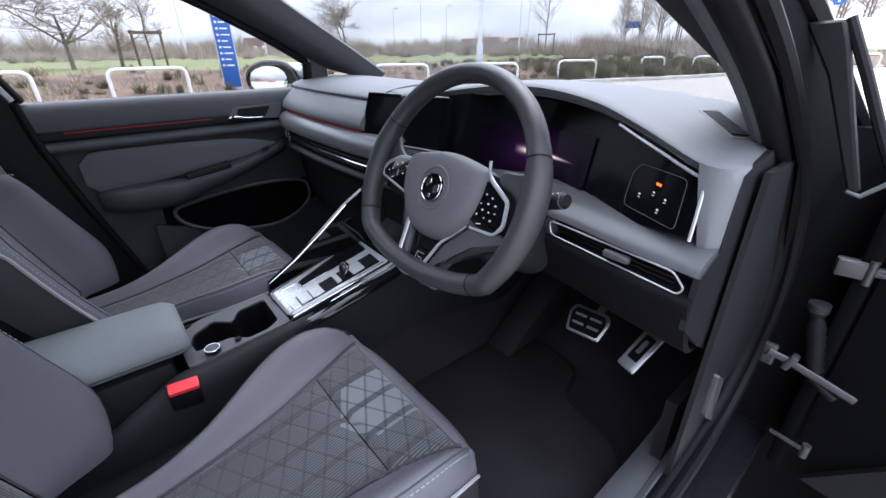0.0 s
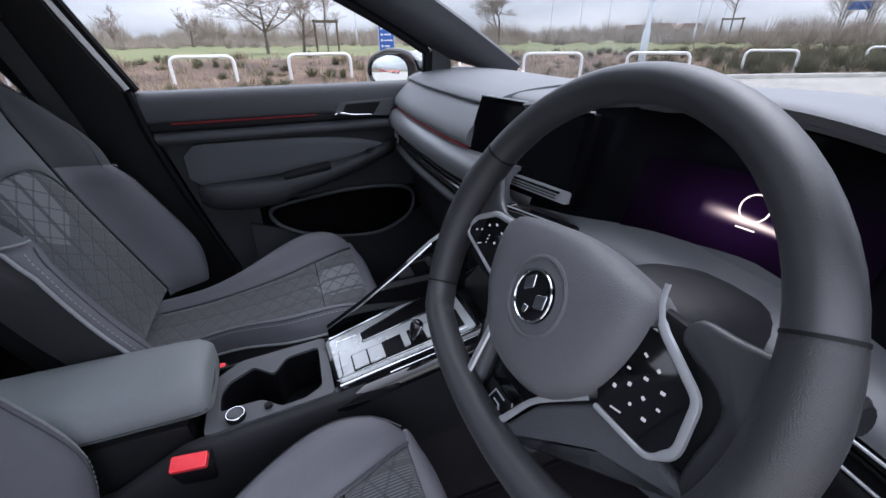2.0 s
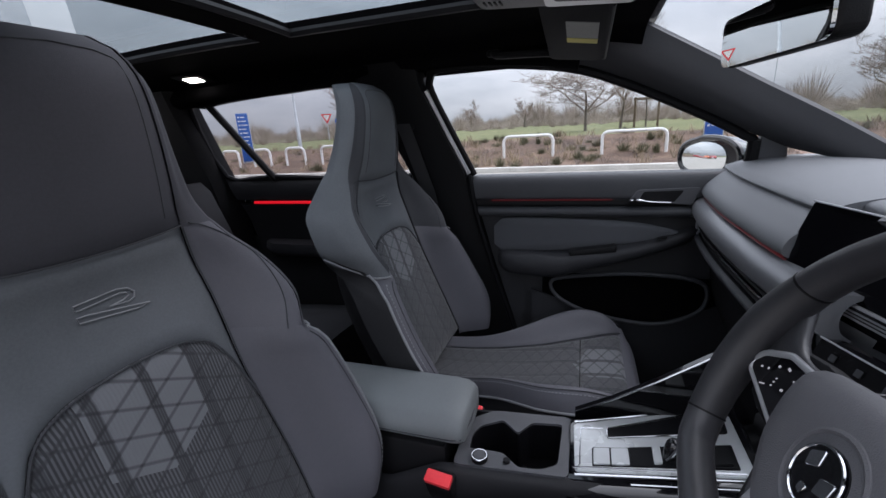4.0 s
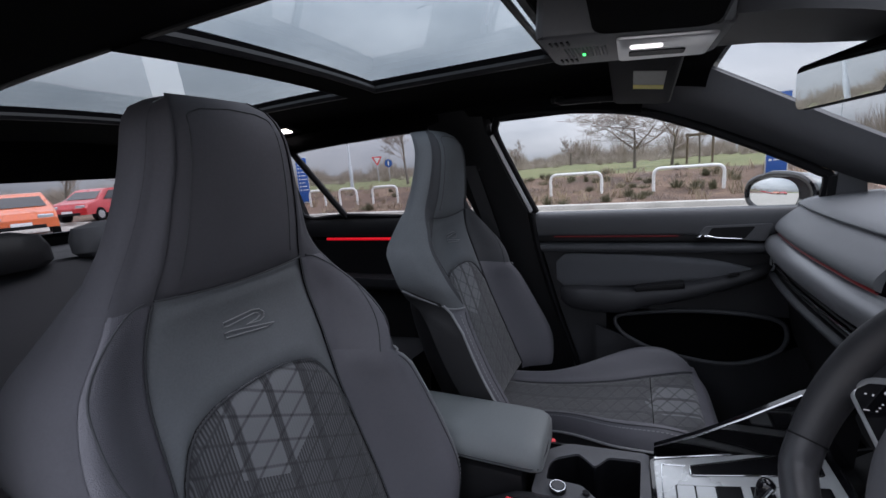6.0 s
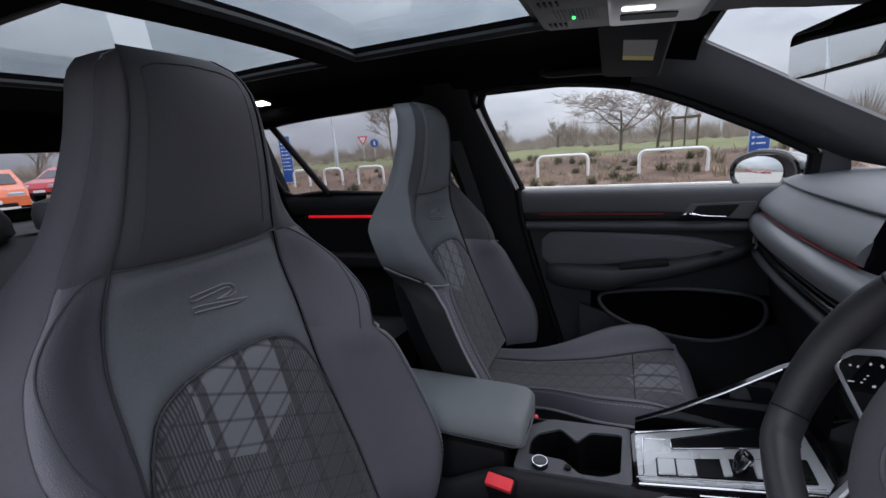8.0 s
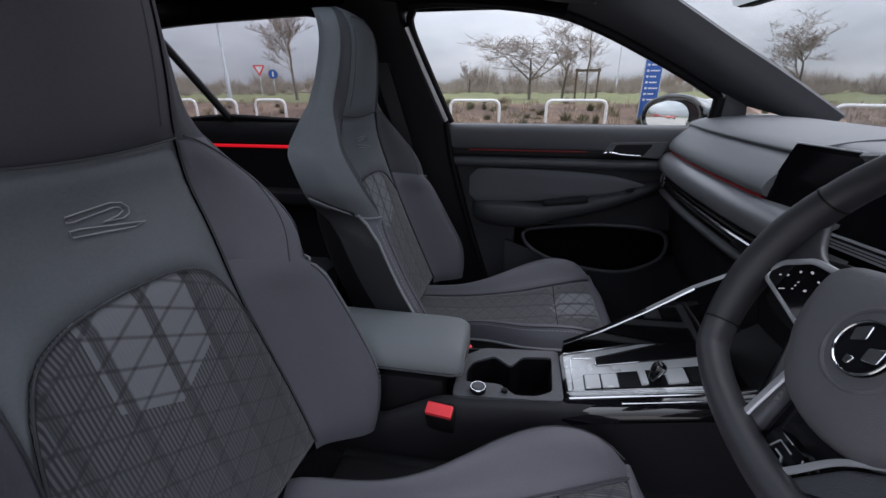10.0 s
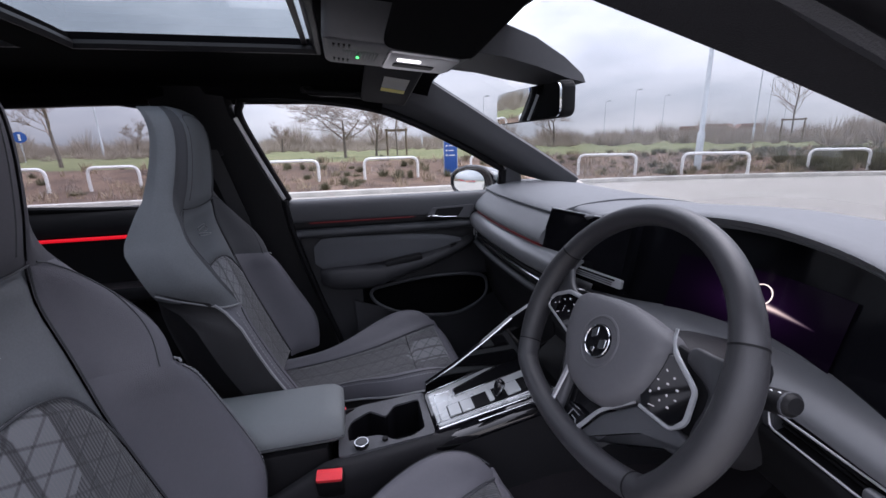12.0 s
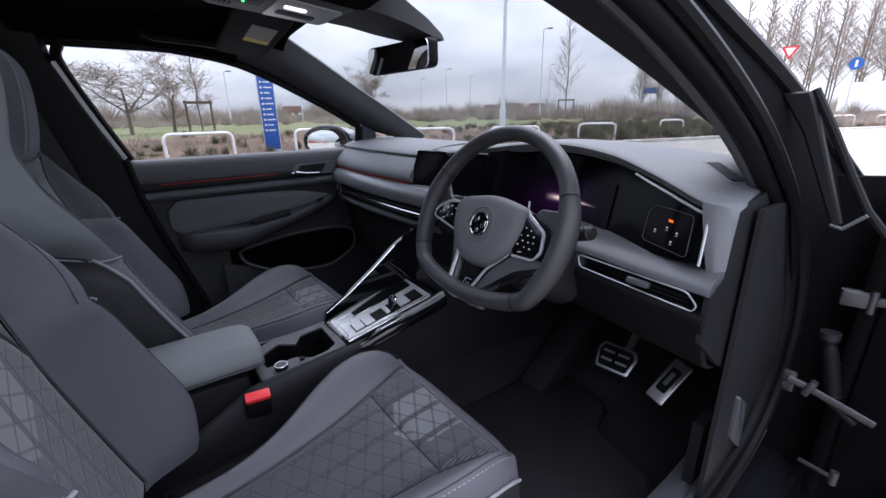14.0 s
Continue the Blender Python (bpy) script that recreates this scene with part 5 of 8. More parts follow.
        part("piping", tube(edge, 0.0020, 6), M_PIPING, seat, "pale grey piping")
        part("stitching", dashes([back_pt(sg * 0.93, z, 0.0025) for z in lin(0.58, 0.865, 40)], 0.0009, 0.005, 0.0035), M_PIPING, seat, "pale dashed stitching")
        part("seam", tube([back_pt(sg * 0.86, z, 0.0012) for z in lin(0.57, 0.868, 24)], 0.0013, 5), M_SUEDED, seat, "dark sewn seam")
        part("seam", tube([back_pt(sg * 0.5, z, -0.0005) for z in lin(0.56, 1.07, 40)], 0.0012, 5), M_SUEDED, seat, "dark sewn seam")
        wv = curve([(0.58, 1.075, 0), (0.70, 1.068, 0), (0.80, 1.048, 0), (0.82, 1.02, 0), (0.78, 0.97, 0), (0.75, 0.93, 0), (0.73, 0.885, 0)], 5)
        part("seam", tube([back_pt(sg * q.x, q.y, 0.0012) for q in wv], 0.0011, 5), M_SUEDED, seat, "dark sewn seam")
    part("seam", tube([back_pt(q, arch(q), -0.0005) for q in lin(-0.5, 0.5, 41)], 0.0016, 5), M_SUEDED, seat, "dark sewn seam")
    part("seam", tube([back_pt(q, seam(q), 0.0) for q in lin(-0.5, 0.5, 21)], 0.0014, 5), M_SUEDED, seat, "dark sewn seam")
    # stitched letter-like mark: two open strokes
    for mk in ([(-0.0323, 0.0073), (-0.0323, 0.0129), (0.0185, 0.0149), (0.0317, 0.0122), (0.0389, 0.0052), (0.0370, -0.0012), (0.0284, -0.0045), (0.0053, -0.0020), (0.0231, -0.0000), (0.0310, 0.0034), (0.0284, 0.0073), (0.0218, 0.0092), (-0.0244, 0.0063)], [(-0.0310, -0.0075), (-0.0323, -0.0011), (-0.0211, -0.0017), (0.0515, -0.0148), (0.0370, -0.0168), (-0.0145, -0.0097)]):
        part("stitched_mark", tube([back_pt(-u / 0.138 * 0.5, 1.003 + v, 0.0035) for u, v in mk], 0.0009, 4, True), M_PIPING, seat, "pale stitched outline")
    hs = [back_pt(p, z, 0.0012) for p, z in [(-0.40, 1.09 + 0.02 * k) for k in range(10)] + [(-0.38, 1.274), (-0.28, 1.280), (0.0, 1.283), (0.28, 1.280), (0.38, 1.274)] + [(0.40, 1.27 - 0.02 * k) for k in range(10)]]
    part("headrest_seam", tube(hs, 0.0010, 4), M_SUEDED, seat, "dark stitched seam")
    # cushion
    ys = lambda a, b, n: lin(a, b, n)

    def cpad(ulo, uhi, y0, y1, nu, ny, puff, name, material, label, uv=None, edge=0.10):
        rows, uvs = [], []
        for y in ys(y0, y1, ny):
            r, ur = [], []
            for k in lin(0, 1, nu):
                u = ulo(y) + (uhi(y) - ulo(y)) * k
                t = (y - y0) / (y1 - y0)
                e = min(1, min(k, 1 - k, t, 1 - t) / edge)
                e = math.sqrt(max(0, 1 - (1 - e) ** 2))
                v = cushion_pt(u, y, puff * (e - 0.75))
                r.append(v)
                ur.append((v.x, v.y - (uv or 0)))
            rows.append(r)
            uvs.append(ur)
        bm = bmesh.new()
        grid(bm, rows, uvs=uvs if uv is not None else None)
        return part(name, bm, material, seat, label, 75)

    cc, cw = (lambda y: lerp(y, C_C)), (lambda y: lerp(y, C_W))
    cpad(lambda y: -cc(y), cc, -0.60, -0.178, 21, 22, 0.008, "cushion_centre", M_CLOTH, "quilted lozenge cloth", -0.106)
    cpad(lambda y: -cc(y), cc, -0.176, -0.070, 23, 12, 0.009, "thigh_pad", M_CLOTH, "quilted lozenge cloth", -0.106)
    for sg in (-1, 1):
        cpad(lambda y: sg * (cc(y) if sg > 0 else cw(y)), lambda y: sg * (cw(y) if sg > 0 else cc(y)), -0.60, -0.070, 14, 24, 0.009, "cushion_bolster", M_VINYL, "grey vinyl bolster")
        edge = [cushion_pt(sg * cw(y), y, 0.003) + Vector((sg * 0.002, 0, 0)) for y in lin(-0.55, -0.07, 18)]
        part("piping", tube(edge, 0.003, 6), M_PIPING, seat, "pale grey piping")
        part("seam", tube([cushion_pt(sg * 0.90 * cw(y), y, 0.0022) for y in lin(-0.55, -0.075, 24)], 0.0014, 5), M_SUEDED, seat, "dark sewn seam")
        part("stitching", dashes([cushion_pt(sg * 0.925 * cw(y), y, 0.0025) for y in lin(-0.55, -0.075, 30)], 0.0009, 0.005, 0.0035), M_PIPING, seat, "pale dashed stitching")
        part("seam", tube([cushion_pt(sg * cc(y), y, 0.0) for y in lin(-0.55, -0.07, 24)], 0.0018, 5), M_SUEDED, seat, "dark sewn seam")
    # nose and skirt of the cushion
    rows = []
    for k in lin(-1, 1, 23):
        u0 = k * lerp(-0.07, C_W)
        top = cushion_pt(u0, -0.072, -0.003)
        x, g = u0, 1 - 0.85 * abs(k) ** 4
        rows.append([top, Vector((x, top.y + 0.016 * g, top.z - 0.002)), Vector((x * 0.995, top.y + 0.032 * g, top.z - 0.016)), Vector((x * 0.985, top.y + 0.036 * g, top.z - 0.05)), Vector((x * 0.97, top.y + 0.022 * g, 0.46))])
    b = bmesh.new()
    grid(b, rows)
    part("cushion_nose", b, M_VINYL, seat, "grey vinyl front edge", 75)
    for sg in (-1, 1):
        rows = [[cushion_pt(sg * lerp(y, C_W), y, 0), cushion_pt(sg * lerp(y, C_W), y, -0.05) + Vector((sg * 0.004, 0, 0)), Vector((sg * (lerp(y, C_W) * 0.6 + 0.085), y, 0.44))] for y in lin(-0.60, -0.070, 14)]
        b = bmesh.new()
        grid(b, rows)
        part("cushion_side", b, M_VINYLD, seat, "dark grey vinyl side", 75)
        part("side_valance", box((sg * 0.236, -0.34, 0.425), (0.030, 0.46, 0.085), 0.012), M_BLACKP, seat, "black plastic side cover")
        part("seat_rail", box((sg * 0.18, -0.32, 0.335), (0.035, 0.52, 0.035), 0.004), M_BLACKP, seat, "black seat rail")
    part("seat_pan", box((0, -0.33, 0.445), (0.42, 0.46, 0.10), 0.02), M_BLACKP, seat, "black seat base")
    return seat


# paler headrest face, darker facets and wings: fall of light put into colour
seat_l = front_seat(0.0, 0.0, M_SUEDE, "mid-grey suede headrest", M_SUEDED, M_SUEDED, M_SUEDE, "suede wing in a shaded tone")
seat_l.matrix_basis = Matrix.Translation((-0.349, -0.35, 0.30))
# twin seat with headrest and wing sides darkened in place of shade
seat_r = front_seat(0.013, 0.10, M_SUEDEM, "grey suede headrest in a shaded tone", M_SUEDEM, M_VINYL, M_SUEDEM, "grey suede wing")
seat_r.matrix_basis = Matrix.Translation((0.344, -0.383, 0.305))
tagged(seat_r, "grey suede sport seat with quilted centre behind the steering wheel")

# belt buckles
def buckle(name, x, y, z, lean, label):
    b = thing(name, label, "seat belt buckle", (x, y, z - 0.08), "seat belt buckles")
    r = Euler((0, radians(lean), 0)).to_matrix() @ Euler((0, 0, radians(84))).to_matrix()
    m = Matrix.Translation((x, y, z)) @ r.to_4x4()
    part("buckle_body", prism(round_poly([(-0.026, -0.015), (0.026, -0.015), (0.026, 0.015), (-0.026, 0.015)], 0.006, 3), "z", -0.062, -0.004, 0.003, 2, m=m), M_BLACKP, b, "black plastic body")
    part("release_button", prism(round_poly([(-0.024, -0.014), (0.024, -0.014), (0.024, 0.008), (-0.024, 0.008)], 0.003, 3), "z", -0.008, 0.004, 0.0015, 2, m=m), M_RED, b, "red release button")
    part("stem", tube([m @ Vector((0, 0, -0.06)), m @ Vector((0, 0.0, -0.10)), m @ Vector((0, -0.02, -0.16))], 0.012, 8, flat=0.5), M_BLACKP, b, "black flexible stem")
    return b


buckle("belt_buckle", 0.101, -0.410, 0.598, 22, "black belt buckle with a red release button beside the console")
buckle("belt_buckle", -0.095, -0.400, 0.597, 10, "black belt buckle with a red release button by the passenger seat")

# ---- rear bench ----
bench = thing("rear_bench", "dark grey rear bench with two-tone backrest and low headrests", "car seat", (0, -1.45, 0.35))
rows = [[(x, y, z - 0.012 * math.cos(x * 9)) for x in np.linspace(-0.60, 0.60, 20)] for y, z in ((-0.93, 0.44), (-0.92, 0.55), (-0.96, 0.575), (-1.15, 0.565), (-1.40, 0.545), (-1.44, 0.53))]
part("seat_cushion", sheet(rows, (0, -0.01, -0.08)), M_BENCH, bench, "charcoal suede cushion")
rows = [[(x, y + 0.02 * math.cos(x * 9), z) for x in np.linspace(-0.60, 0.60, 20)] for y, z in ((-1.40, 0.52), (-1.42, 0.62), (-1.50, 0.85), (-1.56, 1.0), (-1.60, 1.035), (-1.66, 1.02))]
part("backrest", sheet(rows, (0, -0.08, 0)), M_BENCH, bench, "charcoal suede backrest")
for x in (-0.36, 0.0, 0.30):
    ring = lambda s, z, y: [Vector((x + 0.125 * s * math.copysign(abs(math.cos(a)) ** 0.6, math.cos(a)), y + 0.05 * s * math.copysign(abs(math.sin(a)) ** 0.7, math.sin(a)), z)) for a in np.linspace(0, 2 * math.pi, 21)[:-1]]
    part("headrest", loft([ring(0.85, 1.035, -1.60), ring(1.0, 1.05, -1.60), ring(1.0, 1.085, -1.605), ring(0.9, 1.115, -1.61), ring(0.5, 1.128, -1.61)]), M_BLACKP if x else M_SUEDED, bench, "black headrest")
buckle("belt_buckle", -0.07, -1.30, 0.60, 10, "black rear belt buckle with a red release button on the bench")

# ---- centre console ----
cons = thing("centre_console", "dark grey centre console with aluminium shifter panel and cup holders", "centre console", (0, -0.2, 0.32))
# body: cross sections along y
secs = []
for y, zt, xl, xr, well in ((-0.80, 0.50, -0.075, 0.075, 0.03), (-0.52, 0.545, -0.080, 0.080, 0.03), (-0.42, 0.600, -0.086, 0.082, 0.12), (-0.385, 0.606, -0.088, 0.082, 0.12), (-0.19, 0.617, -0.088, 0.078, 0.12), (-0.186, 0.617, -0.088, 0.078, 0.03), (-0.05, 0.640, -0.098, 0.070, 0.03), (0.07, 0.668, -0.110, 0.066, 0.03), (0.16, 0.70, -0.115, 0.066, 0.03), (0.26, 0.715, -0.118, 0.070, 0.03), (0.42, 0.72, -0.120, 0.080, 0.03), (0.60, 0.72, -0.120, 0.085, 0.03)):
    secs.append([Vector(p) for p in ((xl - 0.012, y, 0.30), (xl - 0.010, y, zt - 0.05), (xl - 0.004, y, zt - 0.012), (xl + 0.004, y, zt - 0.002), (xl + 0.012, y, zt), (xl + 0.018, y, zt - well), (xr - 0.018, y, zt - well), (xr - 0.012, y, zt), (xr - 0.004, y, zt - 0.002), (xr + 0.004, y, zt - 0.012), (xr + 0.010, y, zt - 0.05), (xr + 0.012, y, 0.30))])
part("console_body", loft(secs), M_CAP, cons, "black plastic body", 50)

def zc(y):
    return lerp(y, [(-0.42, 0.601), (-0.385, 0.606), (-0.19, 0.617), (0.07, 0.668), (0.16, 0.70)])


def console_plate(outline, lift, depth, name, material, label="", slope=0.0, bev=0.0015):
    b = bmesh.new()
    top = [b.verts.new((x, y, zc(y) + lift - slope * x)) for x, y in outline]
    bot = [b.verts.new((x, y, zc(y) + lift - slope * x - depth)) for x, y in outline]
    b.faces.new(top)
    b.faces.new(list(reversed(bot)))
    for i in range(len(top)):
        k = (i + 1) % len(top)
        b.faces.new((top[i], bot[i], bot[k], top[k]))
    bmesh.ops.recalc_face_normals(b, faces=b.faces)
    if bev:
        bmesh.ops.bevel(b, geom=[e for e in b.edges if abs(e.verts[0].co.z - e.verts[1].co.z) < 0.5 and all(v in set(top) for v in e.verts)], offset=bev, segments=2, affect="EDGES")
    return part(name, b, material, cons, label, 30)


# tray rim with the cup holder well
def ring_plate(outer, inner, lift, depth, name, material, label):
    b = bmesh.new()
    n = len(outer)
    t0 = [b.verts.new((x, y, zc(y) + lift)) for x, y in outer]
    t1 = [b.verts.new((x, y, zc(y) + lift)) for x, y in inner]
    b0 = [b.verts.new((x, y, zc(y) + lift - 0.02)) for x, y in outer]
    b1 = [b.verts.new((x, y, zc(y) + lift - 0.006)) for x, y in inner]
    for i in range(n):
        k = (i + 1) % n
        b.faces.new((t0[i], t0[k], t1[k], t1[i]))
        b.faces.new((t0[i], b0[i], b0[k], t0[k]))
        b.faces.new((t1[i], t1[k], b1[k], b1[i]))
    w = bmesh.new()
    c1 = [w.verts.new((x, y, zc(y) + lift - 0.005)) for x, y in inner]
    c2 = [w.verts.new((x * 0.96 - 0.0003, y, zc(y) + lift - depth)) for x, y in inner]
    for i in range(n):
        k = (i + 1) % n
        w.faces.new((c1[i], c1[k], c2[k], c2[i]))
    w.faces.new(c2)
    part("cup_well", w, M_TROUGH, cons, "black cup wells", 35)
    return part(name, b, material, cons, label, 35)


outer = round_poly([(-0.042, -0.392), (0.076, -0.392), (0.070, -0.194), (-0.080, -0.194), (-0.078, -0.345)], 0.010, 9)
inner_base = round_poly([(-0.003, -0.374), (0.038, -0.371), (0.034, -0.343), (0.036, -0.308), (0.064, -0.278), (0.062, -0.240), (0.046, -0.212), (-0.058, -0.208), (-0.053, -0.266), (-0.019, -0.289), (-0.052, -0.322), (-0.028, -0.364)], 0.008, 4)
# match the two outlines point by point round their middle
def by_angle(poly, n, c):
    pts = [Vector((p[0], p[1])) for p in poly]
    out = []
    for k in range(n):
        a = 2 * math.pi * k / n
        d = Vector((math.cos(a), math.sin(a)))
        best = None
        for i in range(len(pts)):
            p, q = pts[i] - c, pts[(i + 1) % len(pts)] - c
            e = q - p
            den = d.x * e.y - d.y * e.x
            if abs(den) < 1e-12:
                continue
            s = (p.x * e.y - p.y * e.x) / den
            t = (p.x * d.y - p.y * d.x) / den
            if s > 0 and -1e-6 <= t <= 1 + 1e-6 and (best is None or s > best):
                best = s
        out.append(tuple(c + d * (best or 0.01)))
    return out


cc0 = Vector((0.012, -0.285))
ring_plate(by_angle(outer, 96, cc0), by_angle(inner_base, 96, cc0), 0.004, 0.085, "cup_holder_tray", M_GREYP, "dark plastic tray with two cup wells")
bz = zc(-0.346) + 0.005
knob = part("start_button", disc_bm((0.0595, -0.346, bz + 0.004), 0.0145, 0.010, Matrix(), 32, 0.002), M_BLACKP, cons, "black start button with a chrome ring")
part("button_ring", tube([(0.0595 + 0.0132 * math.cos(a), -0.346 + 0.0132 * math.sin(a), bz + 0.0092) for a in np.linspace(0, 2 * math.pi, 33)[:-1]], 0.0012, 6, True), M_CHROME, knob, "chrome ring")
part("button_cap", disc_bm((0.0595, -0.346, bz + 0.0098), 0.0110, 0.003, Matrix(), 28, 0.0008), M_GREYP, knob)
part("parking_button", disc_bm((0.0565, -0.298, zc(-0.298) + 0.007), 0.0062, 0.006, Matrix(), 18, 0.001), M_BLACKP, cons, "small round black button")
# cups: raised grips and the floor of the wells
part("cup_grip", prism([(0.058, -0.300), (0.046, -0.286), (0.058, -0.272)], "z", 0.545, 0.598, 0.003, 2), M_CAP, cons, "black sprung cup grip")
part("cup_grip", prism([(-0.056, -0.306), (-0.026, -0.289), (-0.056, -0.272)], "z", 0.545, 0.600, 0.003, 2), M_CAP, cons, "black sprung cup grip")

# shifter panel
SL = 0.10
PAN = [(-0.056, -0.194), (0.062, -0.190), (0.064, 0.078), (-0.090, 0.072)]
console_plate(round_poly(PAN, 0.010, 4), 0.009, 0.016, "shifter_surround", M_GLOSS, "gloss black surround", SL)
console_plate(round_poly([(-0.049, -0.188), (0.057, -0.184), (0.058, 0.068), (-0.084, 0.062)], 0.008, 4), 0.0115, 0.004, "shifter_panel", M_SILVER, "brushed aluminium panel", SL)
lip = [(-0.036, -0.138), (-0.036, -0.170), (-0.031, -0.175), (0.043, -0.176), (0.049, -0.171), (0.053, 0.055)]
part("panel_lip", tube([(q.x, q.y, zc(q.y) + 0.0122 - SL * q.x) for q in curve([(x, y, 0) for x, y in lip], 4)], 0.0012, 6), M_CHROME, cons, "polished raised lip")
slot = round_poly([(-0.034, -0.131), (-0.013, -0.131), (-0.024, 0.050), (-0.078, 0.052)], 0.004, 3)
console_plate(slot, 0.0132, 0.004, "storage_slot", M_TROUGH, "gloss black recess", SL)
part("slot_edging", tube([(x, y, zc(y) + 0.0136 - SL * x) for x, y in slot], 0.0012, 6, True), M_CHROME, cons, "thin chrome edging")
console_plate(round_poly([(0.006, -0.099), (0.046, -0.099), (0.046, 0.050), (-0.002, 0.050)], 0.003, 3), 0.0132, 0.003, "shifter_gate", M_TROUGH, "gloss black shifter gate", SL)
for y0, y1 in ((-0.1555, -0.1285), (-0.1275, -0.0990)):
    console_plate(round_poly([(0.0085, y0 - 0.0012), (0.0465, y0 - 0.0012), (0.0458, y1 + 0.0012), (0.0078, y1 + 0.0012)], 0.002, 2), 0.0126, 0.003, "button_gap", M_TROUGH, "black gap", SL, 0)
    console_plate(round_poly([(0.0105, y0 + 0.0008), (0.0445, y0 + 0.0008), (0.0438, y1 - 0.0008), (0.0098, y1 - 0.0008)], 0.002, 2), 0.0145, 0.003, "brake_button", M_SILVER, "satin silver button", SL, 0.0008)
for y0, y1, mt, nm in ((-0.064, -0.052, M_SILVER, "gate_plate"), (-0.022, 0.010, M_SILVER, "gate_plate"), (0.014, 0.043, M_BLACKP, "park_button")):
    console_plate(round_poly([(0.006, y0), (0.042, y0), (0.040, y1), (0.004, y1)], 0.003, 3), 0.0160, 0.005, nm, mt, "" if mt is M_SILVER else "black button", SL, 0.0012)
sh = curve([(0.026, -0.040, zc(-0.045) + 0.006), (0.026, -0.040, zc(-0.04) + 0.018), (0.025, -0.036, zc(-0.04) + 0.032), (0.024, -0.030, zc(-0.04) + 0.042)], 3)
part("shifter_stub", tube(sh, [0.012, 0.0115, 0.0105, 0.0105, 0.0115, 0.0125, 0.0128, 0.012, 0.010, 0.006][: len(sh)], 12, flat=0.8), M_GLOSS, cons, "gloss black shifter stub with chrome side")
part("shifter_trim", tube([(0.036, -0.046, zc(-0.04) + 0.012), (0.0375, -0.040, zc(-0.04) + 0.024), (0.035, -0.032, zc(-0.04) + 0.038)], 0.0028, 6), M_CHROME, cons, "chrome side trim")
part("panel_edging", tube([(lerp(y, [(-0.188, -0.053), (0.066, -0.089)]), y, zc(y) + 0.0165) for y in np.linspace(-0.186, 0.066, 10)], 0.0018, 6), M_CHROME, cons, "satin chrome edging")
part("panel_edging", tube([(0.0615, y, zc(y) + 0.0035) for y in np.linspace(-0.184, 0.072, 10)], 0.0016, 6), M_CHROME, cons, "satin chrome edging")
part("panel_edging", tube([(-0.088, 0.068, zc(0.066) + 0.020), (-0.03, 0.076, zc(0.07) + 0.016), (0.060, 0.074, zc(0.066) + 0.006)], 0.0022, 6), M_CHROME, cons, "chrome edging")
# gloss flank falling from the panel to the console side, with a thin bright line along it
flank = [[(x, y, zc(y) + dz) for x, dz in ((0.060, 0.002), (0.068, -0.001), (0.078, -0.010), (0.084, -0.022), (0.085, -0.034))] for y in np.linspace(-0.196, 0.10, 12)]
part("side_gloss_strip", sheet(flank, (-0.006, 0, -0.004)), M_GLOSS, cons, "gloss black side strip")
part("side_line", tube([(0.0715, y, zc(y) - 0.003) for y in np.linspace(-0.100, 0.09, 8)], 0.0011, 6), M_CHROME, cons, "thin chrome line")
# rising chrome-edged blade beside the passenger footwell
bl = [(-0.186, 0.648, -0.064), (-0.12, 0.690, -0.058), (-0.05, 0.742, -0.052), (0.02, 0.800, -0.045), (0.10, 0.845, -0.045)]
rows = [[(x - 0.004, y, z) for y, z, x in bl], [(x - 0.012, y, (z * 0.45 + zc(y) * 0.55)) for y, z, x in bl], [(x - 0.022, y, zc(y) - 0.005) for y, z, x in bl]]
part("console_blade", sheet(rows, (-0.012, 0, 0)), M_GLOSS, cons, "gloss black rising side blade")
part("blade_edging", tube([(x, y, z + 0.002) for y, z, x in bl[:4]], [0.0014, 0.0020, 0.0022, 0.002], 6), M_CHROME, cons, "chrome edging")

# armrest on its box
def arm_ring(y, k, drop=0.0):
    """Outline of the armrest lid across the car: flat top, rounded driver's edge, drawn in below its seam."""
    pts = [(-0.076, 0.624), (-0.082, 0.646), (-0.080, 0.674), (-0.070, 0.688), (-0.040, 0.692), (0.004, 0.692), (0.034, 0.688), (0.050, 0.678), (0.060, 0.662), (0.063, 0.646), (0.056, 0.634), (0.030, 0.624), (-0.030, 0.619)]
    return [Vector((-0.009 + (q.x + 0.009) * k, y, 0.648 + (q.y - 0.648) * (k if k > 0.97 else k * 0.9) - drop)) for q in curve([(x, z, 0) for x, z in pts], 3, True)]


arm = part("armrest_lid", loft([arm_ring(-0.722, 0.86), arm_ring(-0.712, 0.96), arm_ring(-0.70, 1.0), arm_ring(-0.55, 1.0), arm_ring(-0.42, 1.0, 0.001), arm_ring(-0.396, 0.985, 0.002), arm_ring(-0.384, 0.95, 0.003), arm_ring(-0.377, 0.87, 0.004)]), M_ARM, cons, "pale grey vinyl padded armrest lid", 60)
part("stitch_line", tube([(0.062, -0.70, 0.6455), (0.0637, -0.42, 0.6445), (0.0620, -0.396, 0.644), (0.057, -0.381, 0.644), (0.0, -0.3755, 0.644), (-0.074, -0.381, 0.644)], 0.0014, 5), M_SUEDED, arm, "dark sewn seam")
part("armrest_box", box((-0.005, -0.56, 0.56), (0.125, 0.30, 0.125), 0.012), M_BLACKP, cons, "black plastic box below the armrest")

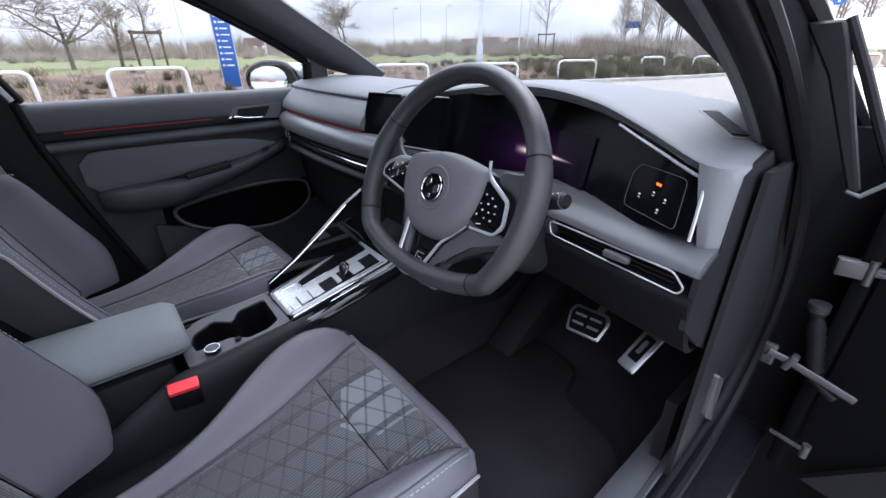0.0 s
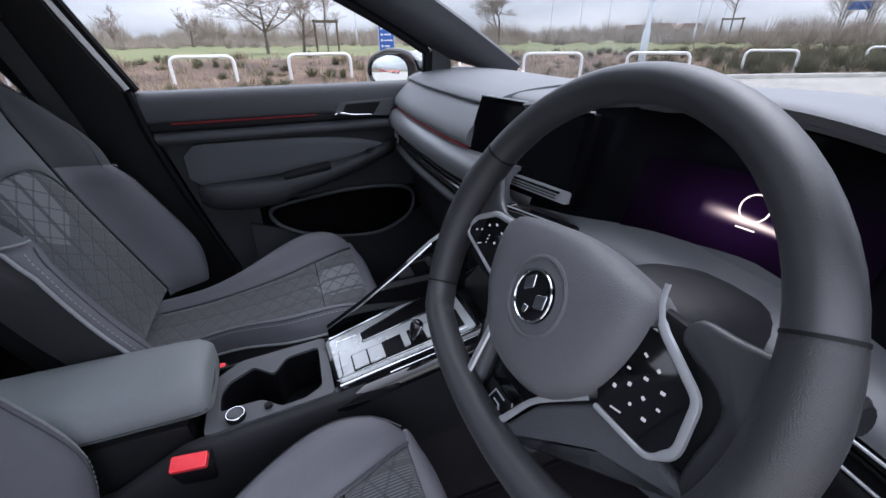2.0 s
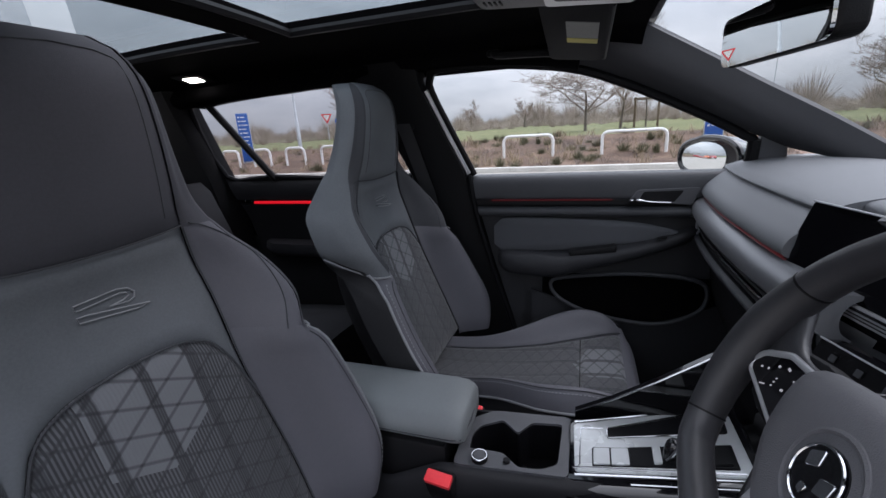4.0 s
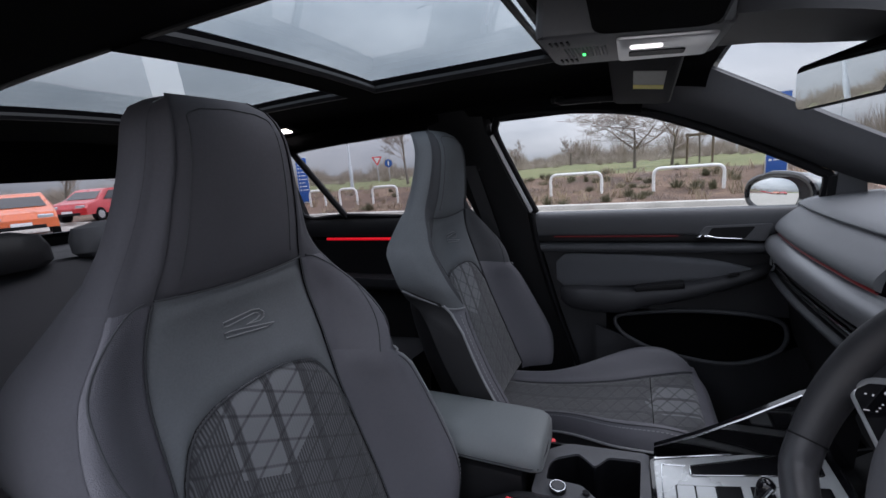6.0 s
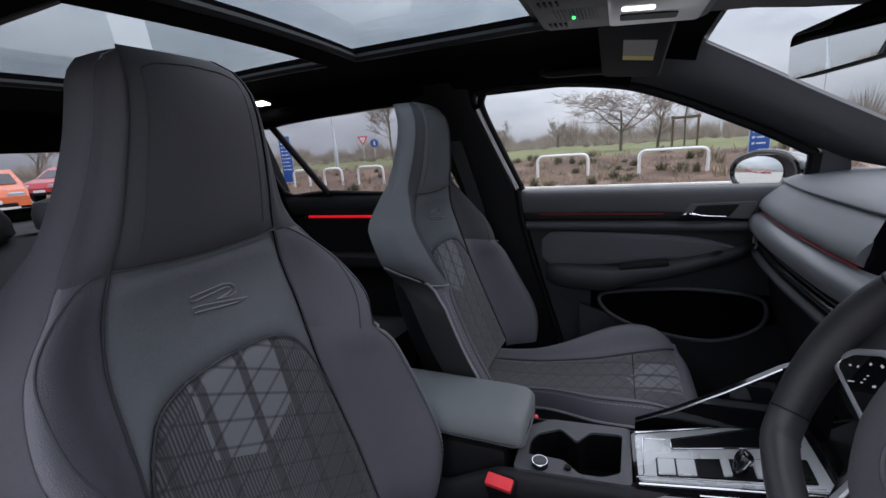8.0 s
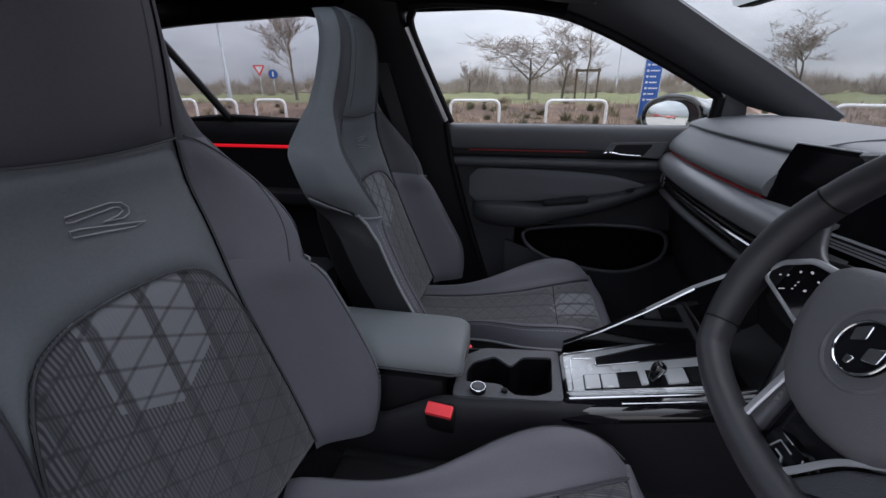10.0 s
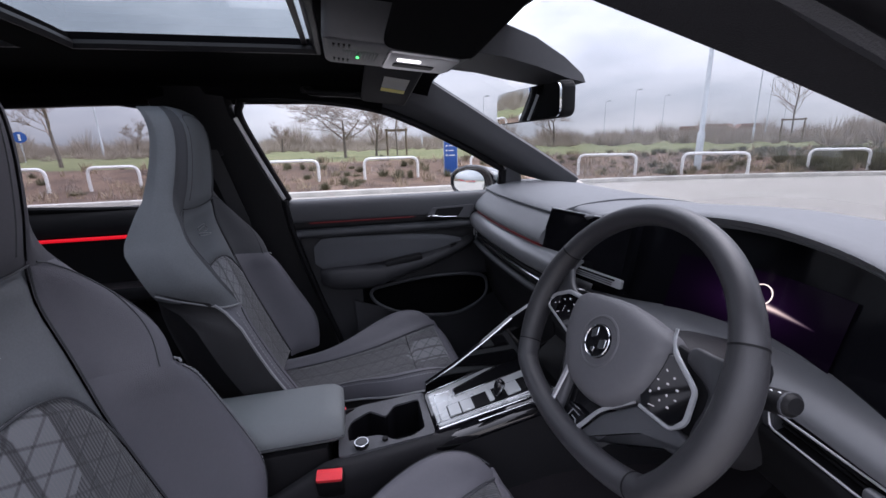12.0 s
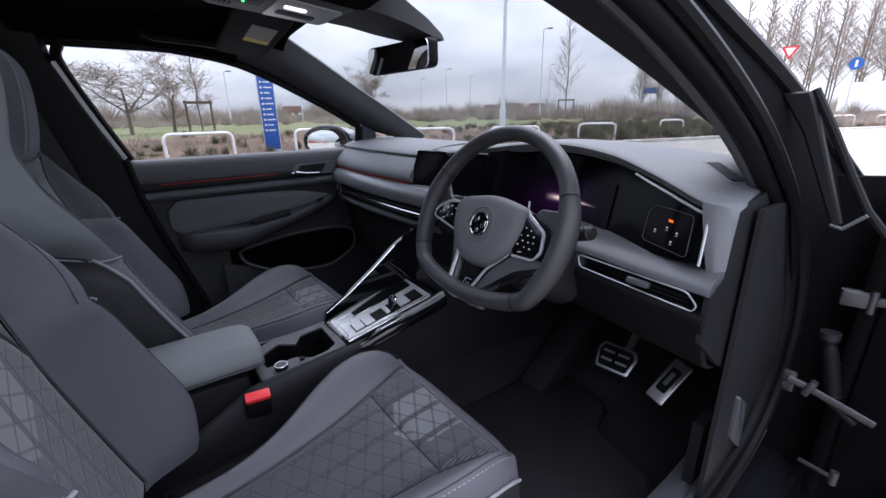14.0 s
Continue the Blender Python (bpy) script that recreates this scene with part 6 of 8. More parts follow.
# ---- pedals and mat ----
brk = thing("brake_pedal", "steel brake pedal with black rubber bars", "pedal", (0.37, 0.50, 0.44))
m = Matrix.Translation((0.380, 0.485, 0.462)) @ Euler((radians(48), 0, radians(6))).to_matrix().to_4x4()
oct_ = [(1.3 * a, 1.4 * b) for a, b in round_poly([(-0.036, -0.026), (0.036, -0.026), (0.044, 0.014), (0.036, 0.030), (-0.036, 0.030), (-0.044, 0.014)], 0.006, 3)]
part("pedal_plate", prism(oct_, "z", 0, 0.008, 0.002, m=m), M_STEEL, brk, "brushed steel plate")
part("pedal_rubber", prism([(x * 0.86, y * 0.80) for x, y in oct_], "z", 0.008, 0.0105, 0.0008, 1, m=m), M_RUBBER, brk, "black rubber")
for x, y in ((-0.021, 0.016), (0.021, 0.016), (-0.021, -0.008), (0.021, -0.008)):
    part("steel_bar", prism([(x - 0.016, y - 0.0035), (x + 0.016, y - 0.0035), (x + 0.016, y + 0.0035), (x - 0.016, y + 0.0035)], "z", 0.0105, 0.0125, 0.0006, 1, m=m), M_STEEL, brk, "steel inlay")
part("pedal_arm", tube([m @ Vector((0.012, 0.02, -0.003)), m @ Vector((0.014, 0.045, -0.020)), (0.385, 0.62, 0.56), (0.385, 0.66, 0.72)], 0.011, 8), M_STEEL, brk, "steel arm")
acc = thing("accelerator_pedal", "steel accelerator pedal with a black rubber inlay", "pedal", (0.565, 0.42, 0.44))
m = Matrix.Translation((0.550, 0.430, 0.508)) @ Euler((radians(46), radians(6), radians(-8))).to_matrix().to_4x4()
ap = round_poly([(-0.024, -0.056), (0.022, -0.060), (0.029, 0.058), (-0.018, 0.060)], 0.006, 3)
part("pedal_plate", prism(ap, "z", 0, 0.008, 0.002, m=m), M_STEEL, acc, "brushed steel plate")
part("pedal_rubber", prism(round_poly([(-0.014, -0.030), (0.012, -0.032), (0.017, 0.036), (-0.009, 0.038)], 0.004, 3), "z", 0.008, 0.0100, 0.0006, 1, m=m), M_RUBBER, acc, "black rubber inlay")
part("steel_inlay", prism(round_poly([(-0.005, -0.012), (0.005, -0.013), (0.008, 0.024), (-0.002, 0.025)], 0.003, 3), "z", 0.0100, 0.0122, 0.0006, 1, m=m), M_STEEL, acc, "steel inlay")
part("pedal_arm", tube([m @ Vector((0.004, 0.03, -0.002)), m @ Vector((0.006, 0.065, -0.03)), (0.59, 0.60, 0.50), (0.59, 0.66, 0.62)], 0.010, 8), M_BLACKP, acc, "black arm")
mat_o = round_poly([(0.14, -0.12), (0.64, -0.12), (0.655, 0.18), (0.60, 0.30), (0.42, 0.34), (0.40, 0.45), (0.20, 0.47), (0.15, 0.40)], 0.05, 5)
fm = thing("floor_mat", "black carpet floor mat with bound edge in the driver's footwell", "floor mat", (0.4, 0.15, 0.315))
part("mat", prism(mat_o, "z", 0.316, 0.328, 0.004), M_CARPET, fm, "black carpet")
part("mat_binding", tube([(x, y, 0.326) for x, y in mat_o], 0.005, 6, True), M_BLACKP, fm, "black bound edge")
for x in (0.26, 0.54):
    part("mat_fixing", disc_bm((x, -0.02, 0.331), 0.016, 0.006, Matrix(), 20, 0.001), M_BLACKP, fm, "round black fixing")
fr = thing("footrest", "black carpeted footrest beside the tunnel", "footrest", (0.16, 0.5, 0.33))
part("footrest_pad", prism([(0.34, 0.33), (0.60, 0.52), (0.62, 0.50), (0.62, 0.34)], "x", 0.145, 0.235, 0.006), M_CARPET, fr)

# ---- passenger door (closed) ----
def door_inner(name, label, sgn, y_rear, y_front, win, group):
    d = thing(name, label, "car door", (sgn * 0.70, (y_rear(0.6) + y_front) / 2, 0.34), group)

    def band_d(nm, prof, material, lab, y0=None, y1=None, ny=16, off=0.012):
        rows = []
        pr = curve([(x, 0, z) for x, z in prof], 4)
        for p in pr:
            a = y0 if y0 is not None else y_rear(p.z)
            b = y1 if y1 is not None else y_front
            rows.append([(sgn * p.x, y, p.z) for y in np.linspace(a, b, ny)])
        return part(nm, sheet(rows, (sgn * off, 0, 0)), material, d, lab, 50)

    return d, band_d


rear_edge = lambda z: lerp(z, [(0.34, -0.335), (0.51, -0.385), (0.75, -0.462), (0.93, -0.508), (1.03, -0.522)])
pd, bd = door_inner("passenger_door", "closed front door with dark grey trim, fabric insert and silver handle", -1, rear_edge, 0.235, WIN_F, "car doors")
bd("upper_trim", [(0.700, 1.026), (0.676, 1.024), (0.662, 1.010), (0.656, 0.985), (0.656, 0.960), (0.660, 0.952)], M_DARK, "dark soft upper trim")
bd("trim_line", [(0.662, 0.952), (0.660, 0.946), (0.660, 0.934), (0.664, 0.928)], M_BLACKP, "dark trim line")
bd("ambient_light_strip", [(0.6585, 0.951), (0.6575, 0.949), (0.6585, 0.947)], M_AMBDIM, "thin dim red light line", -0.46, -0.10, 10, 0.003)
bd("middle_trim", [(0.664, 0.928), (0.652, 0.920), (0.650, 0.908), (0.658, 0.898)], M_DARK, "dark trim band")
bd("panel_core", [(0.672, 0.900), (0.678, 0.84), (0.678, 0.76), (0.672, 0.68), (0.668, 0.56), (0.672, 0.42), (0.690, 0.34)], M_DOOR, "black moulded door panel")
# fabric insert between the trim band and the armrest
def insert_rows():
    rows = []
    for t in np.linspace(0, 1, 9):
        r = []
        for y in np.linspace(-0.455, 0.10, 22):
            top = lerp(y, smooth_table([(-0.455, 0.893), (-0.20, 0.890), (-0.02, 0.878), (0.10, 0.850)]))
            bot = lerp(y, smooth_table([(-0.455, 0.775), (-0.20, 0.795), (0.0, 0.818), (0.10, 0.832)]))
            f = min(1.0, (y + 0.462) / 0.05)
            mid = (top + bot) / 2
            top, bot = (mid + (v - mid) * math.sqrt(max(0.02, 1 - (1 - f) ** 2)) for v in (top, bot))
            e = min(1, min(t, 1 - t) / 0.15, (y + 0.455) / 0.03, (0.10 - y) / 0.03)
            r.append((-(0.664 - 0.006 * math.sqrt(max(0, e)) - 0.004), y, bot + (top - bot) * t))
        rows.append(r)
    return rows


part("fabric_insert", sheet(insert_rows(), (-0.012, 0, 0)), M_INSERT, pd, "grey fabric insert", 60)
rows = []
for y, zt, zb, x in ((-0.440, 0.775, 0.735, 0.640), (-0.40, 0.782, 0.722, 0.606), (-0.30, 0.782, 0.716, 0.598), (-0.235, 0.780, 0.722, 0.598), (-0.20, 0.788, 0.735, 0.602), (-0.08, 0.806, 0.765, 0.610), (0.02, 0.832, 0.796, 0.622), (0.10, 0.856, 0.825, 0.640), (0.13, 0.866, 0.84, 0.66)):
    rows.append([(-0.672, y, zt + 0.006), (-(x + 0.015), y, zt + 0.002), (-(x + 0.003), y, zt - 0.005), (-x, y, (zt + zb) / 2), (-(x + 0.006), y, zb + 0.004), (-(x + 0.02), y, zb - 0.004), (-0.672, y, zb - 0.012)])
rows = [list(r) for r in zip(*[curve([r[k] for r in rows], 3) for k in range(7)])]
part("armrest", loft([[Vector(p) for p in r] for r in rows]), M_DOOR, pd, "dark grey armrest", 60)
part("pull_recess", box((-0.632, -0.15, 0.800), (0.040, 0.135, 0.020), 0.006, Euler((radians(9), 0, 0)).to_matrix()), M_BLACKP, pd, "black pull recess")
part("window_switch", box((-0.628, 0.035, 0.845), (0.012, 0.026, 0.006), 0.002, Euler((radians(14), 0, 0)).to_matrix()), M_BLACKP, pd, "black window switch")
# release handle in its recess
rec = round_poly([(-0.055, 0.945), (-0.035, 0.978), (0.125, 0.984), (0.110, 0.934)], 0.008, 3)
part("handle_recess", prism(rec, "x", -0.6625, -0.6535, 0.0015, 1), M_GREYP, pd, "dark grey recess plate")
part("handle_cup", prism(round_poly([(-0.030, 0.948), (-0.018, 0.973), (0.085, 0.976), (0.060, 0.940)], 0.006, 3), "x", -0.6545, -0.6525, 0.0008, 1), M_BLACKP, pd, "black hand cup")
b = tube(curve([(-0.650, -0.056, 0.947), (-0.643, -0.035, 0.951), (-0.642, 0.0, 0.946), (-0.644, 0.052, 0.9435)], 5), [0.004, 0.006, 0.0075, 0.009, 0.0095, 0.009, 0.0085, 0.007, 0.0055, 0.005, 0.005, 0.0045, 0.004, 0.004, 0.0035, 0.003], 8, flat=0.55)
part("release_handle", b, M_CHROME, pd, "satin chrome release handle")
# bottle bin lip
lipc = curve([(-0.640, -0.270, 0.690), (-0.630, -0.245, 0.640), (-0.622, -0.14, 0.596), (-0.618, 0.03, 0.578), (-0.622, 0.14, 0.622), (-0.632, 0.165, 0.68), (-0.645, 0.13, 0.715), (-0.655, -0.03, 0.722), (-0.652, -0.20, 0.706)], 5, True)
part("bin_lip", tube(lipc, 0.006, 8, True), M_DARK, pd, "dark plastic bin lip")
low = [[(-0.632 - 0.010 * abs(t - 0.5), y, lerp(y, smooth_table([(-0.33, 0.66), (-0.245, 0.630), (-0.14, 0.590), (0.03, 0.572), (0.14, 0.612), (0.235, 0.66)])) * (1 - t) + 0.36 * t) for y in np.linspace(-0.33, 0.235, 20)] for t in np.linspace(0, 1, 6)]
part("bin_front", sheet(low, (-0.008, 0, 0)), M_DOOR, pd, "dark moulded bin front")
# near-black sheet over the door panel stands in for shade inside the bin
part("bin_shade", sheet([[(-0.668, y, z) for y in np.linspace(-0.30, 0.22, 6)] for z in (0.55, 0.63, 0.71)], (-0.004, 0, 0)), M_LINER, pd)
# window frame and pane
part("window_seal", tube(curve([(-(side_x(z) + 0.012), y, z) for y, z in WIN_F], 4), 0.012, 8), M_RUBBER, pd, "black window seal")
# pale satin tube imitates the sky reflected along the glossy frame edge
part("frame_edge", tube(curve([(-(side_x(z) + 0.004), y - 0.014, z + 0.006) for y, z in WIN_F[:3]], 4), 0.011, 8), M_SATIN, pd, "frame edge with its sky reflection as pale satin")
ys = np.linspace(-0.62, 0.228, 12)
topz = smooth_table([(-0.64, 1.30), (-0.60, 1.34), (-0.42, 1.345), (-0.23, 1.335), (-0.10, 1.295), (0.02, 1.24), (0.12, 1.19), (0.24, 1.125)])
shaped_pane("window_pane", [[(-(side_x(z0 + (lerp(y, topz) - z0) * t) + 0.024), y, z0 + (lerp(y, topz) - z0) * t) for y in ys] for t in (0, 0.33, 0.66, 1.0) for z0 in (1.015,)], M_GLASS, pd, "clear side window")
part("outer_skin", sheet([[(-x, y, z) for y in np.linspace(-0.62, 0.5, 8)] for x, z in ((0.705, 1.022), (0.735, 0.99), (0.80, 0.85), (0.83, 0.65), (0.80, 0.40))], (-0.008, 0, 0)), M_PAINTG, pd, "grey-green painted outer skin")
part("door_shut_seal", tube(curve([(-0.655, rear_edge(z) - 0.008, z) for z in (0.36, 0.5, 0.65, 0.8, 0.93, 1.03)], 4), 0.009, 8), M_RUBBER, pd, "black door seal")

# wing mirror on the passenger door
wm = thing("wing_mirror", "dark grey-green wing mirror with oval glass outside the passenger window", "wing mirror", (-0.80, 0.24, 0.99))
WM = Matrix.Translation((-0.885, 0.20, 0.0)) @ Matrix.Rotation(radians(28), 4, "Z")


def egg(s, dx, y):
    o = []
    for a in np.linspace(0, 2 * math.pi, 33)[:-1]:
        cx, cz = math.cos(a), math.sin(a)
        w = 0.118 if cx > 0 else 0.132
        o.append(WM @ Vector((dx + s * w * math.copysign(abs(cx) ** 0.8, cx), y - 0.20, 1.038 + s * 0.066 * math.copysign(abs(cz) ** 0.85, cz) * (1.0 if cx > -0.2 else 0.94))))
    return o


part("mirror_housing", loft([egg(0.98, 0, 0.195), egg(1.02, 0, 0.205), egg(1.0, 0.0, 0.235), egg(0.88, 0.01, 0.275), egg(0.60, 0.02, 0.305), egg(0.2, 0.02, 0.315)]), M_PAINTG, wm, "grey-green painted housing", 60)
part("mirror_rim", tube(egg(0.97, 0, 0.192), 0.010, 8, True), M_GLOSS, wm, "gloss black rim")
rings = []
for q in (0.90, 0.72, 0.54, 0.36, 0.18, 0.02):
    bulge = 0.0075 * (1 - (q / 0.9) ** 2)
    rings.append([p + Vector((0, 0.03 * (p.z - 1.038), 0)) for p in egg(q * 0.86, -0.026, 0.190 - bulge)])
part("mirror_face", loft([egg(0.94, 0, 0.200), egg(0.93, 0, 0.1935), egg(0.5, 0, 0.1925)]), M_PAINTD, wm, "dark inner shell round the glass")
b = loft(rings)
part("mirror_glass", b, M_MIRROR, wm, "mirror glass")
part("mirror_foot", loft([[Vector((x, y, z)) for y, z in ((0.22, 0.985), (0.30, 0.985), (0.30, 1.03), (0.22, 1.03))] for x in (-0.83, -0.76, -0.69)]), M_PAINTG, wm, "painted foot")

# ---- rear left door ----
redge = lambda z: lerp(z, [(0.4, -1.30), (0.9, -1.45), (1.05, -1.535)])
rd, bd = door_inner("rear_door", "closed rear door with dark trim, red light line and tinted window", -1, redge, -0.74, WIN_R, "car doors")
bd("upper_trim", [(0.700, 1.034), (0.676, 1.032), (0.662, 1.016), (0.656, 0.985), (0.658, 0.955)], M_CAP, "dark upper trim")
bd("ambient_light_strip", [(0.656, 0.950), (0.653, 0.945), (0.656, 0.940)], M_AMBIENT, "red light line", -1.40, -0.78, 10, 0.004)
bd("panel_core", [(0.660, 0.938), (0.664, 0.86), (0.660, 0.70), (0.655, 0.55), (0.67, 0.36)], M_BLACKP, "black moulded door panel")
part("armrest", loft([[Vector((-x, y, z)) for x, z in ((0.665, 0.80), (w, 0.795), (w - 0.008, 0.77), (w + 0.01, 0.745), (0.665, 0.735))] for y, w in ((-1.36, 0.640), (-1.3, 0.605), (-0.95, 0.600), (-0.80, 0.63))]), M_CAP, rd, "dark grey armrest", 60)
part("window_seal", tube(curve([(-(side_x(z) + 0.012), y, z) for y, z in WIN_R], 3, True), 0.011, 8, True), M_RUBBER, rd, "black window seal")
part("window_divider", tube([(-(side_x(1.03) + 0.008), -1.295, 1.03), (-(side_x(1.32) + 0.008), -1.462, 1.325)], 0.013, 8), M_BLACKP, rd, "black window divider")
topr = smooth_table([(-1.56, 1.30), (-1.35, 1.325), (-1.1, 1.335), (-0.85, 1.330), (-0.72, 1.32)])
shaped_pane("window_pane", [[(-(side_x(1.02 + (lerp(y, topr) - 1.02) * t) + 0.024), y, 1.02 + (lerp(y, topr) - 1.02) * t) for y in np.linspace(-1.56, -0.72, 10)] for t in (0, 0.33, 0.66, 1.0)], M_PRIVACY, rd, "tinted side window")
part("outer_skin", sheet([[(-x, y, z) for y in np.linspace(-1.65, -0.66, 6)] for x, z in ((0.705, 1.03), (0.735, 0.99), (0.80, 0.85), (0.83, 0.65), (0.80, 0.40))], (-0.008, 0, 0)), M_PAINTG, rd, "grey-green painted outer skin")

# body sides on the open-door side, behind the driver's doorway
rr, bd = door_inner("rear_door", "closed rear door on the driver's side with dark trim and tinted window", 1, redge, -0.74, WIN_R, "car doors")
bd("panel_core", [(0.700, 1.034), (0.668, 1.03), (0.660, 0.98), (0.664, 0.86), (0.660, 0.70), (0.655, 0.55), (0.67, 0.36)], M_BLACKP, "black moulded door panel")
part("window_seal", tube(curve([(side_x(z) + 0.012, y, z) for y, z in WIN_R], 3, True), 0.011, 8, True), M_RUBBER, rr, "black window seal")
part("window_divider", tube([(side_x(1.03) + 0.008, -1.295, 1.03), (side_x(1.32) + 0.008, -1.462, 1.325)], 0.013, 8), M_BLACKP, rr, "black window divider")
shaped_pane("window_pane", [[(side_x(1.02 + (lerp(y, topr) - 1.02) * t) + 0.024, y, 1.02 + (lerp(y, topr) - 1.02) * t) for y in np.linspace(-1.56, -0.72, 10)] for t in (0, 0.33, 0.66, 1.0)], M_PRIVACY, rr, "tinted side window")
part("outer_skin", sheet([[(x, y, z) for y in np.linspace(-1.65, -0.66, 6)] for x, z in ((0.705, 1.03), (0.735, 0.99), (0.80, 0.85), (0.83, 0.65), (0.80, 0.40))], (0.008, 0, 0)), M_PAINTG, rr, "grey-green painted outer skin")

# ---- driver's door, swung open ----
dd = thing("driver_door", "open driver's door with dark trim, hinges and check strap", "car door", (0.83, 0.60, 0.34), "car doors")
HM = Matrix.Translation((0.835, 0.60, 0)) @ Matrix.Rotation(radians(82), 4, "Z")
def dpart(name, bm, material, label="", sharp=45):
    bmesh.ops.transform(bm, matrix=HM, verts=bm.verts)
    return part(name, bm, material, dd, label, sharp)
dpart("inner_frame", sheet([[(x, y, z) for y in np.linspace(-1.06, -0.03, 8)] for x, z in ((-0.075, 0.97), (-0.10, 0.94), (-0.095, 0.85), (-0.105, 0.6), (-0.085, 0.34))], (0.012, 0, 0)), M_LINER, "black door frame")
dpart("inner_panel", sheet([[(x, y, z) for y in np.linspace(-1.06, lead, 10)] for x, z, lead in ((-0.10, 0.97, -0.46), (-0.125, 0.94, -0.44), (-0.12, 0.85, -0.38), (-0.13, 0.6, -0.22), (-0.11, 0.36, -0.06))], (0.02, 0, 0)), M_BLACKP, "black door trim")
dpart("outer_skin", sheet([[(x, y, z) for y in np.linspace(-1.08, 0.0, 8)] for x, z in ((-0.03, 1.02), (0.0, 0.98), (0.05, 0.8), (0.06, 0.6), (0.02, 0.34))], (-0.008, 0, 0)), M_PAINTG, "grey-green painted outer skin")
dpart("hinge_edge", box((-0.045, -0.012, 0.68), (0.13, 0.024, 0.66), 0.008), M_LINER, "black front edge")
# upper hinge with its pin, lower hinge bar
part("hinge", box((0.8135, 0.492, 0.811), (0.040, 0.022, 0.030), 0.004, Euler((0, 0, radians(12))).to_matrix()), M_GREYMETAL, dd, "dark painted steel hinge")
part("hinge_arm", box((0.853, 0.502, 0.812), (0.045, 0.012, 0.016), 0.003, Euler((0, radians(-6), radians(12))).to_matrix()), M_GREYMETAL, dd)
part("hinge_pin", tube([(0.838, 0.488, 0.790), (0.838, 0.488, 0.832)], 0.006, 10), M_GREYMETAL, dd, "hinge pin")
# paler thin line along the top edge of the hinge
part("hinge_edge_line", tube([(0.794, 0.482, 0.8265), (0.832, 0.490, 0.8255), (0.846, 0.490, 0.812), (0.862, 0.494, 0.812)], 0.0016, 6), M_DULLMETAL, dd, "paler line along the hinge edge")
part("hinge", tube([(0.810, 0.452, 0.460), (0.838, 0.446, 0.462), (0.862, 0.440, 0.464)], 0.0042, 8), M_GREYMETAL, dd, "dark painted steel hinge")
part("hinge_pin", tube([(0.866, 0.440, 0.450), (0.866, 0.440, 0.478)], 0.007, 10), M_DULLMETAL, dd, "hinge pin")
# check strap: a flat bar from its bracket, with a clamp and a second rod
part("check_strap", tube([(0.762, 0.438, 0.634), (0.785, 0.444, 0.628), (0.84, 0.450, 0.612), (0.892, 0.452, 0.598)], 0.0042, 8, flat=1.7), M_DULLMETAL, dd, "steel check strap")
part("strap_rod", tube([(0.818, 0.458, 0.612), (0.850, 0.454, 0.594), (0.868, 0.452, 0.584)], [0.007, 0.008, 0.009], 10), M_RUBBER, dd, "black rubber stop")
part("strap_clamp", box((0.796, 0.446, 0.626), (0.012, 0.020, 0.034), 0.003, Euler((0, radians(18), 0)).to_matrix()), M_GREYMETAL, dd, "dark steel clamp")
part("check_strap_bracket", box((0.763, 0.446, 0.626), (0.022, 0.012, 0.044), 0.004), M_GREYMETAL, dd)
part("check_strap_bolt", disc_bm((0.763, 0.437, 0.622), 0.008, 0.010, Matrix.Rotation(radians(90), 4, "X"), 6, 0.001), M_DULLMETAL, dd, "steel bolt head")
part("cable_boot", tube(curve([(0.800, 0.470, 0.735), (0.806, 0.466, 0.705), (0.818, 0.464, 0.660), (0.829, 0.464, 0.615)], 6), [0.0125 + (0.0025 if k % 2 else 0) - 0.003 * (k < 6) for k in range(19)], 12), M_RUBBER, dd, "black ribbed cable boot")
part("boot_collar", tube([(0.799, 0.470, 0.742), (0.800, 0.470, 0.728)], 0.016, 12), M_CAP, dd, "black collar of the cable boot")

# grey corner trim, small fixed pane and frame at the front of the door's window
ct = [(0.690, 1.168), (0.726, 1.170), (0.736, 1.148), (0.798, 0.980), (0.786, 0.980), (0.728, 1.110)]
part("window_corner_trim", prism(ct, "y", 0.285, 0.305, 0.003, 1), M_BLACKP, dd, "grey plastic window corner trim")
b = bmesh.new()
b.faces.new([b.verts.new(p) for p in ((0.736, 0.30, 1.148), (0.796, 0.30, 0.985), (0.812, 0.30, 1.010), (0.792, 0.30, 1.048))])
part("corner_pane", b, M_GLASS, dd, "small three-cornered clear pane").visible_shadow = False
part("corner_pane_frame", tube([(0.728, 0.30, 1.172), (0.762, 0.302, 1.110), (0.794, 0.304, 1.048), (0.818, 0.306, 1.004), (0.845, 0.31, 0.97)], 0.006, 8), M_BLACKP, dd, "black window frame")
part("corner_pane_edging", tube([(0.786, 0.288, 0.980), (0.800, 0.288, 0.976), (0.822, 0.288, 1.000)], 0.003, 6), M_GREYP, dd, "grey edging")

